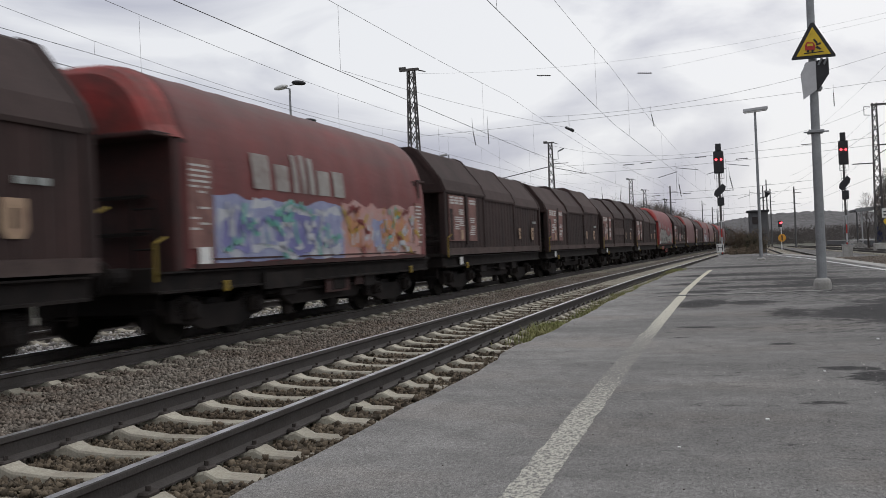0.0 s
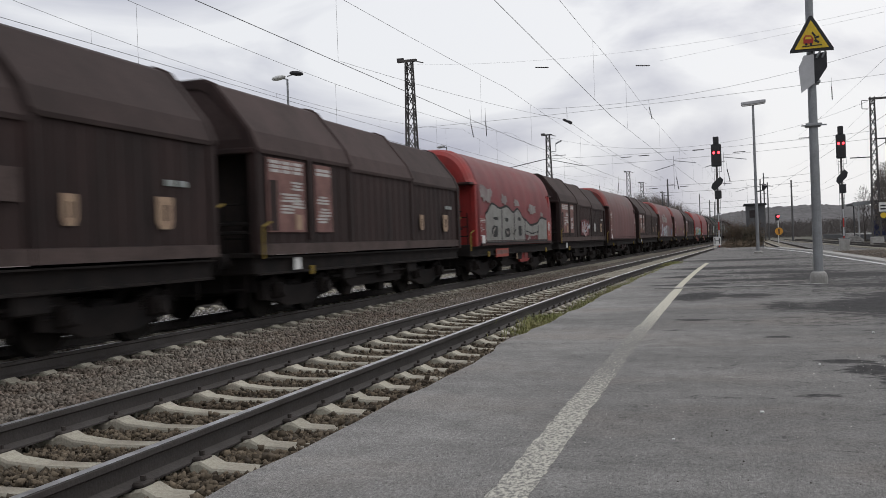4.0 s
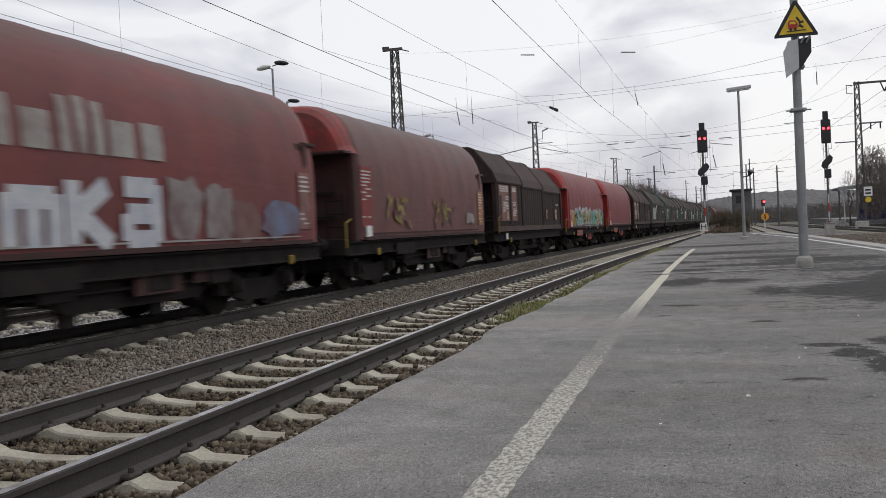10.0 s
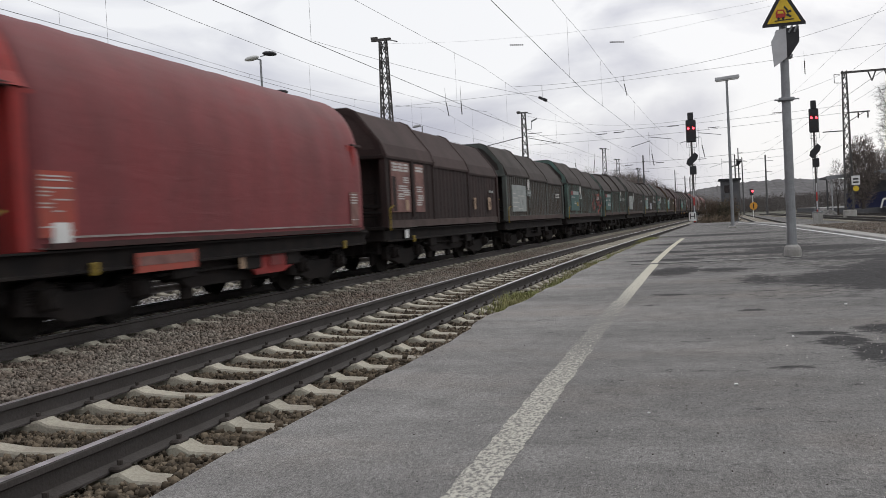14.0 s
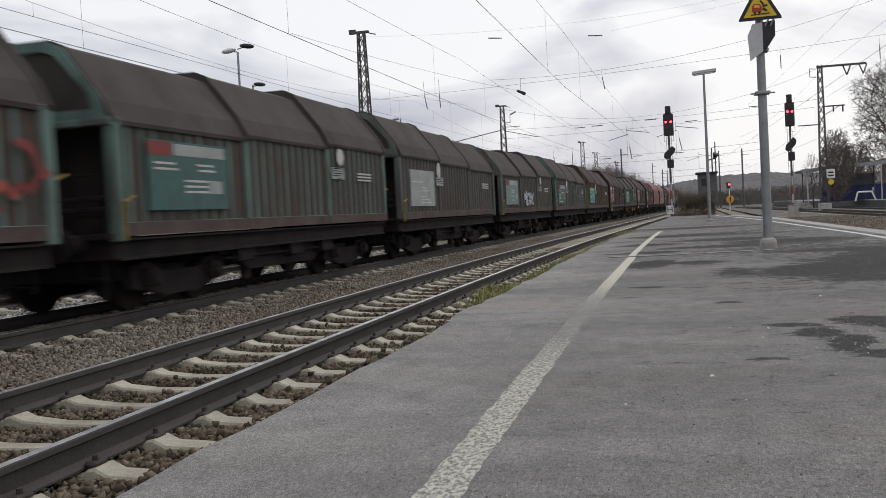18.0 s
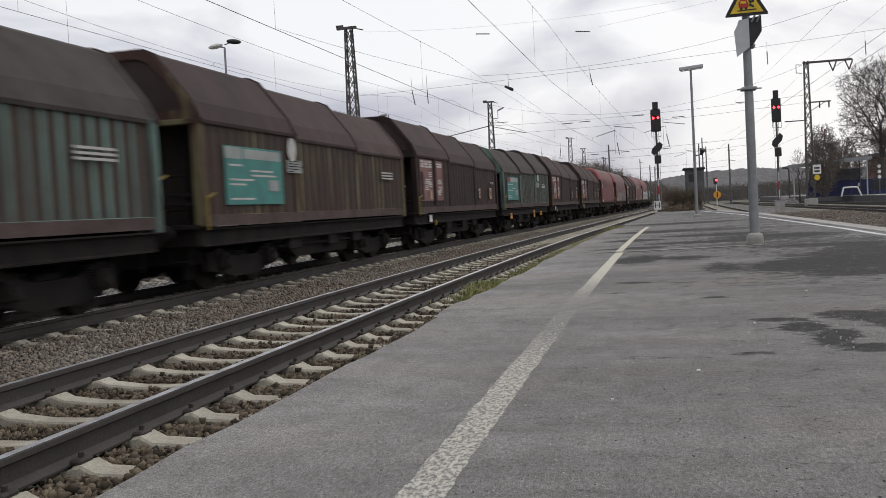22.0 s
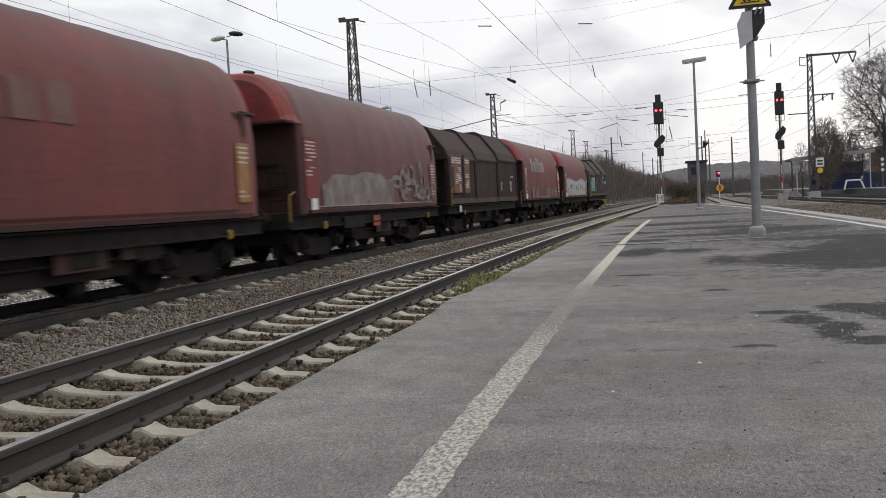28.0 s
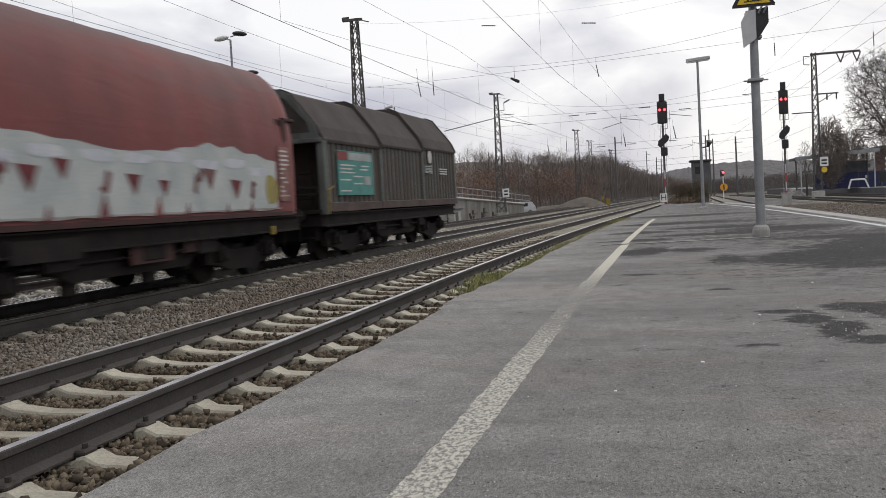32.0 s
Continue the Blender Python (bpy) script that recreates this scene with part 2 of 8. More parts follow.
def line_material():
    """Road paint in flecks on asphalt; along the line it is worn thin from five to nine metres, fuller and yellower beyond."""
    m = bpy.data.materials.new("worn_line_paint")
    m.use_nodes = True
    n, l = m.node_tree.nodes, m.node_tree.links
    b = n["Principled BSDF"]
    b.inputs["Roughness"].default_value = 0.85
    b.inputs["Specular IOR Level"].default_value = 0.2
    co = n.new("ShaderNodeTexCoord")
    mp = n.new("ShaderNodeMapping")
    mp.inputs["Scale"].default_value = (1.0, 0.55, 1.0)
    l.new(co.outputs["Object"], mp.inputs["Vector"])
    fleck = n.new("ShaderNodeTexNoise")
    fleck.inputs["Scale"].default_value = 62
    fleck.inputs["Detail"].default_value = 7
    fleck.inputs["Roughness"].default_value = 0.72
    l.new(mp.outputs["Vector"], fleck.inputs["Vector"])
    sep = n.new("ShaderNodeSeparateXYZ")
    l.new(co.outputs["Object"], sep.inputs["Vector"])
    pos = n.new("ShaderNodeMapRange")
    pos.inputs["From Min"].default_value, pos.inputs["From Max"].default_value = 0.0, 20.0
    l.new(sep.outputs["Y"], pos.inputs["Value"])
    wear = n.new("ShaderNodeValToRGB")
    stops = [(0.0, 0.50), (0.22, 0.50), (0.27, 0.46), (0.31, 0.41), (0.37, 0.40), (0.42, 0.44), (0.46, 0.48), (0.52, 0.55), (0.62, 0.59), (1.0, 0.60)]
    cr = wear.color_ramp
    cr.elements[0].position, cr.elements[1].position = stops[0][0], stops[-1][0]
    for e, (_, v) in zip(cr.elements, (stops[0], stops[-1])):
        e.color = (v, v, v, 1)
    for q, v in stops[1:-1]:
        cr.elements.new(q).color = (v, v, v, 1)
    l.new(pos.outputs["Result"], wear.inputs["Fac"])
    add = n.new("ShaderNodeMath")
    add.operation = "ADD"
    l.new(fleck.outputs["Fac"], add.inputs[0])
    l.new(wear.outputs["Color"], add.inputs[1])
    cover = n.new("ShaderNodeMapRange")
    cover.inputs["From Min"].default_value, cover.inputs["From Max"].default_value = 0.92, 1.06
    l.new(add.outputs["Value"], cover.inputs["Value"])
    hue = n.new("ShaderNodeMix")
    hue.data_type = "RGBA"
    l.new(pos.outputs["Result"], hue.inputs[0])
    hue.inputs[6].default_value, hue.inputs[7].default_value = (0.50, 0.485, 0.43, 1), (0.54, 0.51, 0.41, 1)
    mix = n.new("ShaderNodeMix")
    mix.data_type = "RGBA"
    l.new(cover.outputs["Result"], mix.inputs[0])
    mix.inputs[6].default_value = (0.178, 0.172, 0.164, 1)
    l.new(hue.outputs[2], mix.inputs[7])
    l.new(mix.outputs[2], b.inputs["Base Color"])
    bp = n.new("ShaderNodeBump")
    bp.inputs["Strength"].default_value, bp.inputs["Distance"].default_value = 0.4, 0.003
    l.new(cover.outputs["Result"], bp.inputs["Height"])
    l.new(bp.outputs["Normal"], b.inputs["Normal"])
    return m


M = {
    "asphalt": asphalt_material(),
    "tar": material("tar_stain", (0.05, 0.05, 0.052), 0.8, second=(0.09, 0.09, 0.09), scale=1.2, fine=60, spread=0.25, bump=0.3),
    "patch": material("asphalt_patch", (0.19, 0.19, 0.19), 0.93, second=(0.13, 0.13, 0.13), scale=1.5, fine=60, spread=0.25, bump=0.4),
    "line": line_material(),
    "white_line": worn_paint("white_edge_paint", (0.62, 0.62, 0.62), (0.42, 0.42, 0.42), 0.5, 0.7, scale=5),
    "ballast": material("ballast_bed", (0.125, 0.108, 0.092), 0.95, second=(0.085, 0.07, 0.058), scale=1.3, fine=24, spread=0.5, bump=1.0),
    "brown_stone": material("brown_ballast_stones", (0.130, 0.104, 0.074), 0.93, second=(0.070, 0.052, 0.036), scale=0.9, fine=60, spread=0.2, bump=0.3, random_shift=0.6, island=True),
    "stone": material("ballast_stones", (0.225, 0.200, 0.170), 0.93, second=(0.145, 0.108, 0.084), scale=0.9, fine=60, spread=0.2, bump=0.3, random_shift=0.42, island=True),
    "gravel": material("grey_gravel", (0.155, 0.15, 0.143), 0.95, second=(0.085, 0.08, 0.075), scale=0.8, fine=5, spread=0.95, bump=1.0),
    "pale_stone": material("pale_ballast_stones", (0.46, 0.44, 0.42), 0.93, second=(0.33, 0.31, 0.29), scale=0.9, fine=60, spread=0.2, bump=0.3, random_shift=0.5, island=True),
    "ground": material("ground_soil", (0.12, 0.11, 0.095), 0.95, second=(0.075, 0.08, 0.05), scale=0.15, fine=6, spread=0.4, bump=0.6),
    "sleeper": material("sleeper_concrete", (0.41, 0.385, 0.315), 0.92, second=(0.28, 0.25, 0.205), scale=4, fine=60, spread=0.2, bump=0.4, random_shift=0.12),
    "rail_side": material("rail_rust", (0.070, 0.063, 0.060), 0.75, second=(0.05, 0.043, 0.04), scale=3, fine=50, spread=0.2, bump=0.3),
    "rail_top": material("rail_head_steel", (0.80, 0.80, 0.81), 0.42, 1.0, second=(0.42, 0.41, 0.40), scale=6, fine=80, spread=0.08, bump=0.05),
    "rail_dull": material("rail_head_dull", (0.22, 0.21, 0.20), 0.5, 0.6, second=(0.14, 0.13, 0.12), scale=5, fine=80, spread=0.15, bump=0.1),
    "clip": material("rail_clip", (0.06, 0.05, 0.045), 0.8, scale=20, fine=80),
    "concrete": material("concrete", (0.40, 0.39, 0.37), 0.93, second=(0.26, 0.25, 0.23), scale=2, fine=40, spread=0.15, bump=0.3),
    # mast steel for far off, distance haze put into its colour
    "hazed_steel": material("hazed_mast_steel", (0.13, 0.13, 0.132), 0.8, 0.1, second=(0.10, 0.095, 0.09), scale=3, fine=40, spread=0.15, bump=0.1),
    "galv": material("galvanised_steel", (0.30, 0.31, 0.32), 0.55, 0.6, second=(0.22, 0.225, 0.23), scale=3, fine=40, spread=0.1, bump=0.1),
    # dark steel and black are lifted slightly to carry distance haze
    "dark_steel": material("dark_mast_steel", (0.085, 0.083, 0.082), 0.75, 0.1, second=(0.11, 0.10, 0.095), scale=3, fine=40, spread=0.15, bump=0.1),
    "black": material("black_paint", (0.026, 0.026, 0.029), 0.6, second=(0.038, 0.038, 0.04), scale=6, fine=60, spread=0.15, bump=0.1),
    "white": material("white_paint", (0.75, 0.75, 0.74), 0.6, second=(0.6, 0.6, 0.58), scale=5, fine=60, spread=0.06, bump=0.1),
    "grey_sign": material("sign_back", (0.50, 0.50, 0.51), 0.5, second=(0.40, 0.40, 0.41), scale=3, fine=50, spread=0.05, bump=0.05),
    "yellow": material("yellow_paint", (0.72, 0.50, 0.04), 0.55, second=(0.55, 0.38, 0.04), scale=6, fine=60, spread=0.08, bump=0.1),
    "orange": material("orange_paint", (0.78, 0.36, 0.05), 0.55, second=(0.6, 0.3, 0.05), scale=6, fine=60, spread=0.08, bump=0.1),
    "red": material("red_paint", (0.42, 0.04, 0.035), 0.55, second=(0.4, 0.05, 0.04), scale=6, fine=60, spread=0.08, bump=0.1),
    "wire": material("wire_copper", (0.14, 0.14, 0.14), 0.6, 0.5, scale=6, fine=60),
    "insulator": material("insulator_brown", (0.04, 0.03, 0.03), 0.35, scale=6, fine=60),
    "grass": material("grass_blades", (0.17, 0.20, 0.06), 0.8, second=(0.26, 0.23, 0.11), scale=2, fine=30, spread=0.2, bump=0, random_shift=0.35, island=True),
    "dry": material("dry_stalks", (0.15, 0.11, 0.075), 0.9, second=(0.09, 0.07, 0.055), scale=2, fine=30, spread=0.2, bump=0, random_shift=0.35, island=True),
    # bark colour also raised for haze over the distant trees
    "bark": material("bark", (0.105, 0.090, 0.080), 0.95, second=(0.075, 0.066, 0.06), scale=4, fine=40, spread=0.2, bump=0.4),
    "signal_red": glow("signal_red_light", (1.0, 0.03, 0.04), 9.0),
}


# ---- shape helpers ----


def mesh_of(name, bm, smooth=False):
    me = bpy.data.meshes.new(name)
    bm.to_mesh(me)
    bm.free()
    if smooth:
        me.polygons.foreach_set("use_smooth", [True] * len(me.polygons))
    return me


def part(name, shape, mat, parent, label="", at=None):
    """Links a bmesh or a mesh as one object under a thing or a part, with its own material."""
    me = shape if isinstance(shape, bpy.types.Mesh) else mesh_of(name, shape)
    ob = new(name, me)
    if not me.materials:
        me.materials.append(mat)
    elif me.materials[0] != mat:
        ob.material_slots[0].link = "OBJECT"
        ob.material_slots[0].material = mat
    if parent is not None:
        ob.parent = parent
    if at is not None:
        ob.matrix_basis = at
    if label:
        ob["label"] = label
    return ob


def thing(name, label, category, group="", at=None, kind=""):
    ob = new(name)
    ob.empty_display_size = 0.2
    if at is not None:
        ob.matrix_basis = at
    return tagged(ob, label, category, group, kind)


def box(bm, cx, cy, cz, sx, sy, sz, bevel=0.0, m=None):
    r = bmesh.ops.create_cube(bm, size=1.0, matrix=(m or Matrix()) @ Matrix.Translation((cx, cy, cz)) @ Matrix.Diagonal((sx, sy, sz, 1)))
    if bevel:
        edges = list({e for v in r["verts"] for e in v.link_edges})
        bmesh.ops.bevel(bm, geom=edges, offset=bevel, segments=1, affect="EDGES")
    return bm


def rod(bm, a, b, r0, r1=None, seg=8):
    a, b = Vector(a), Vector(b)
    d = b - a
    q = d.to_track_quat("Z", "Y").to_matrix().to_4x4()
    bmesh.ops.create_cone(bm, cap_ends=True, segments=seg, radius1=r0, radius2=r0 if r1 is None else r1, depth=d.length,
                          matrix=Matrix.Translation((a + b) / 2) @ q)
    return bm


def nb():
    return bmesh.new()


def lathe(bm, x, y, prof, seg=12):
    """A round solid from (radius, z) pairs."""
    rings = [[bm.verts.new((x + r * math.cos(i * math.tau / seg), y + r * math.sin(i * math.tau / seg), z)) for i in range(seg)] for r, z in prof]
    for a, b in zip(rings, rings[1:]):
        for i in range(seg):
            bm.faces.new((a[i], a[(i + 1) % seg], b[(i + 1) % seg], b[i]))
    bm.faces.new(rings[0][::-1])
    bm.faces.new(rings[-1])
    return bm


def prism(profile, y0, y1, closed=True, bm=None):
    """A profile of (x, z) drawn along y."""
    bm = bm or nb()
    a = [bm.verts.new((x, y0, z)) for x, z in profile]
    b = [bm.verts.new((x, y1, z)) for x, z in profile]
    n = len(profile)
    for i in range(n if closed else n - 1):
        j = (i + 1) % n
        bm.faces.new((a[i], b[i], b[j], a[j]))
    if closed:
        bm.faces.new(a)
        bm.faces.new(b[::-1])
    return bm


# ---- the line of the tracks: a gentle curve to the right ----
BEND = 0.001468
RAIL = -0.282
T1, T2, T3 = -3.975, -8.335, -12.9
SPEED, LENGTH, FIRST = 11.63, 12.30, -2.50


def bend(s):
    """How far the line has swung to the right after s metres, and how steeply: a curve, then straight, then easing back."""
    if s <= 0:
        return 0.0, 0.0
    a = min(s, 39.0)
    shift, slope = BEND * a * a / 2, BEND * a
    if s > 39:
        shift += slope * (min(s, 170.0) - 39)
    if s > 170:
        u = min(s, 330.0) - 170
        shift += slope * u - 0.00011 * u * u
        slope -= 0.00022 * u
        if s > 330:
            shift += slope * (s - 330)
    return shift, slope


def at_track(x, s, z):
    """The place at x metres beside the camera's line, s metres along it."""
    shift, slope = bend(s)
    return Vector((x + shift, s - x * slope, z))


def turn_at(s):
    return -math.degrees(math.atan(bend(s)[1]))


def sweep(profile, x, steps, z=0.0, closed=True, bm=None):
    """A profile of (x, z) drawn along the curve beside the line."""
    bm = bm or nb()
    rings = []
    for s in steps:
        rings.append([bm.verts.new(at_track(x + px, s, z + pz)) for px, pz in profile])
    n = len(profile)
    for a, b in zip(rings, rings[1:]):
        for i in range(n if closed else n - 1):
            j = (i + 1) % n
            bm.faces.new((a[i], a[j], b[j], b[i]))
    return bm


STEPS = [-60, -30, -10] + [i * 2.0 for i in range(0, 60)] + [120 + i * 10 for i in range(0, 12)]

# ---- ground, ballast, platform ----
bm = nb()
bmesh.ops.create_grid(bm, x_segments=40, y_segments=40, size=2500, matrix=Matrix.Translation((0, 1500, -0.95)))
ground = tagged(part("ground", bm, M["ground"], None), "brown soil ground beside the railway", "ground", kind="structure")

bm = sweep([(-10.2, -0.50), (-9.6, -0.31), (-7.6, -0.30), (-6.6, -0.36), (-5.6, -0.28), (-5.1, -0.28), (-3.1, -0.245), (-2.4, -0.26), (-1.5, -0.245), (-0.85, -0.28), (1.3, -0.275), (2.4, -0.28), (2.42, -0.8)],
           T1, STEPS, RAIL, closed=False)
ballast_bed = tagged(part("ballast_bed", bm, M["ballast"], None), "grey-brown stone ballast under the tracks", "ballast", kind="structure")

# the platform: asphalt, its far end narrowing where the tracks meet
EDGE_L = -1.70


def right_edge(y):
    """The kerb side of the platform: straight, then drawing in towards its end."""
    return 4.12 - max(0.0, y - 40.0) * 0.055


bm = nb()
left = [at_track(EDGE_L, s, 0) for s in [-8, -4, 0] + [0.35 * i for i in range(1, 90)] + [31.5 + i * 1.5 for i in range(1, 19)]]
right = [Vector((right_edge(v.y), v.y, 0)) for v in left]
jag = random.Random(4)
for v in left[2:]:
    v.x += jag.uniform(-0.028, 0.022) + 0.035 * math.sin(v.y * 1.7) * math.sin(v.y * 0.6) - (0.06 if 7.2 < v.y < 8.3 else 0)
tl = [bm.verts.new(v) for v in left]
tr_ = [bm.verts.new(v) for v in right]
dl = [bm.verts.new((v.x - 0.01, v.y, -0.75)) for v in left]
dr = [bm.verts.new((v.x, v.y, -0.75)) for v in right]
for i in range(len(left) - 1):
    bm.faces.new((tl[i], tr_[i], tr_[i + 1], tl[i + 1]))
    bm.faces.new((dl[i], tl[i], tl[i + 1], dl[i + 1]))
    bm.faces.new((tr_[i], dr[i], dr[i + 1], tr_[i + 1]))
bm.faces.new((tl[-1], tr_[-1], dr[-1], dl[-1]))
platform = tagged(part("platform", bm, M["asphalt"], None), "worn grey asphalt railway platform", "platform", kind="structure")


def strip(x0, x1, s0, s1, z, n, wob=0.0, curve=True, seed=1):
    rnd = random.Random(seed)
    bm = nb()
    prev = None
    for i in range(n + 1):
        s = s0 + (s1 - s0) * i / n
        a, b = rnd.uniform(-wob, wob), rnd.uniform(-wob, wob)
        if curve:
            p, q = at_track(x0 + a, s, z), at_track(x1 + b, s, z)
        else:
            p, q = Vector((x0 + a, s, z)), Vector((x1 + b, s, z))
        cur = (bm.verts.new(p), bm.verts.new(q))
        if prev:
            bm.faces.new((prev[0], prev[1], cur[1], cur[0]))
        prev = cur
    return bm


part("safety_line", strip(-0.772, -0.632, -7.5, 9.0, 0.002, 220, 0.006), M["line"], platform, "worn whitish safety line")
part("safety_line", strip(-0.756, -0.626, 9.0, 15.2, 0.002, 60, 0.006, seed=2), M["line"], platform, "yellowish safety line")
part("safety_line", strip(-0.775, -0.660, 15.5, 28.6, 0.002, 90, 0.006, seed=3), M["line"], platform, "yellowish safety line")

# ---- tracks ----
RAIL_PROFILE = [(-0.036, -0.004), (-0.032, 0), (0.032, 0), (0.036, -0.004), (0.036, -0.035), (0.010, -0.050), (0.009, -0.135), (0.07, -0.160), (0.07, -0.172),
                (-0.07, -0.172), (-0.07, -0.160), (-0.009, -0.135), (-0.010, -0.050), (-0.036, -0.035)]


def sleeper_mesh():
    """A concrete sleeper, waisted in the middle, with raised shoulders at the rail seats."""
    rows = [(-1.3, 0.15, 0.115, -0.205), (-0.98, 0.15, 0.12, -0.19), (-0.90, 0.15, 0.12, -0.150), (-0.85, 0.15, 0.12, -0.160), (-0.83, 0.15, 0.12, -0.178), (-0.67, 0.15, 0.12, -0.178), (-0.65, 0.15, 0.12, -0.160),
            (-0.60, 0.145, 0.115, -0.150), (-0.52, 0.14, 0.11, -0.185), (-0.25, 0.12, 0.095, -0.212), (0, 0.115, 0.09, -0.215)]
    rows += [(-x, a, b, z) for x, a, b, z in rows[-2::-1]]
    bm = nb()
    rows = [(x, a * 0.86, b * 0.72, z) for x, a, b, z in rows]
    rings = [[bm.verts.new((x, -a, -0.40)), bm.verts.new((x, -b - 0.012, z - 0.015)), bm.verts.new((x, -b, z)), bm.verts.new((x, b, z)), bm.verts.new((x, b + 0.012, z - 0.015)), bm.verts.new((x, a, -0.40))] for x, a, b, z in rows]
    for p, q in zip(rings, rings[1:]):
        for i in range(5):
            bm.faces.new((p[i], q[i], q[i + 1], p[i + 1]))
    bm.faces.new(rings[0][::-1])
    bm.faces.new(rings[-1])
    bmesh.ops.recalc_face_normals(bm, faces=bm.faces)
    return mesh_of("sleeper", bm)


SLEEPER = sleeper_mesh()
GAP = 0.62


def track(name, label, x, s0, first, count, top, far_to=130):
    tr = thing(name, label, "railway track", kind="structure")
    for side in (-0.7525, 0.7525):
        part("rail", sweep(RAIL_PROFILE, x + side, STEPS, RAIL), M["rail_side"], tr, "rusty steel rail with a polished head")
        part("rail_head", sweep([(-0.030, 0.003), (0.030, 0.003)], x + side, STEPS, RAIL, closed=False), top, tr, "polished running surface")
    rnd = random.Random(int(-x * 10))
    for i in range(count):
        s = first + i * GAP
        p = at_track(x, s, RAIL + rnd.uniform(-0.006, 0.006))
        part("sleeper", SLEEPER, M["sleeper"], tr, at=pose(p.x + rnd.uniform(-0.02, 0.02), p.y, p.z, 0, 0, turn_at(s) + rnd.uniform(-0.5, 0.5)))
    s = first + count * GAP
    bm = nb()
    while s < far_to:
        p = at_track(x, s, RAIL - 0.24)
        box(bm, 0, 0, 0, 2.6, 0.26, 0.1, m=pose(p.x, p.y, p.z, 0, 0, turn_at(s)))
        s += GAP
    tagged(part("far_sleepers", bm, M["sleeper"], tr), kind="stuff")
    return tr


track_1 = track("track_1", "railway track with concrete sleepers beside the platform", T1, 3, 3.26 - 16 * GAP, 136, M["rail_top"])
track_2 = track("track_2", "railway track under the freight train", T2, 6, 5.9 - 20 * GAP, 130, M["rail_top"])
track_3 = track("track_3", "railway track behind the freight train", T3, 6, 9.0, 60, M["rail_dull"])

# clips that hold the rails to the sleepers
bm = nb()
for i in range(-16, 75):
    s = 3.26 + i * GAP
    p = at_track(T1, s, RAIL)
    m = pose(p.x, p.y, p.z, 0, 0, turn_at(s))
    for x in (-0.7525, 0.7525):
        for d in (-0.10, 0.10):
            box(bm, x + d, 0.0, -0.150, 0.075, 0.13, 0.035, 0.012, m)
            rod(bm, m @ Vector((x + d, 0, -0.16)), m @ Vector((x + d, 0, -0.105)), 0.016, seg=6)
tagged(part("rail_clips", bm, M["clip"], track_1, "rusty rail clips and screws"), kind="stuff")

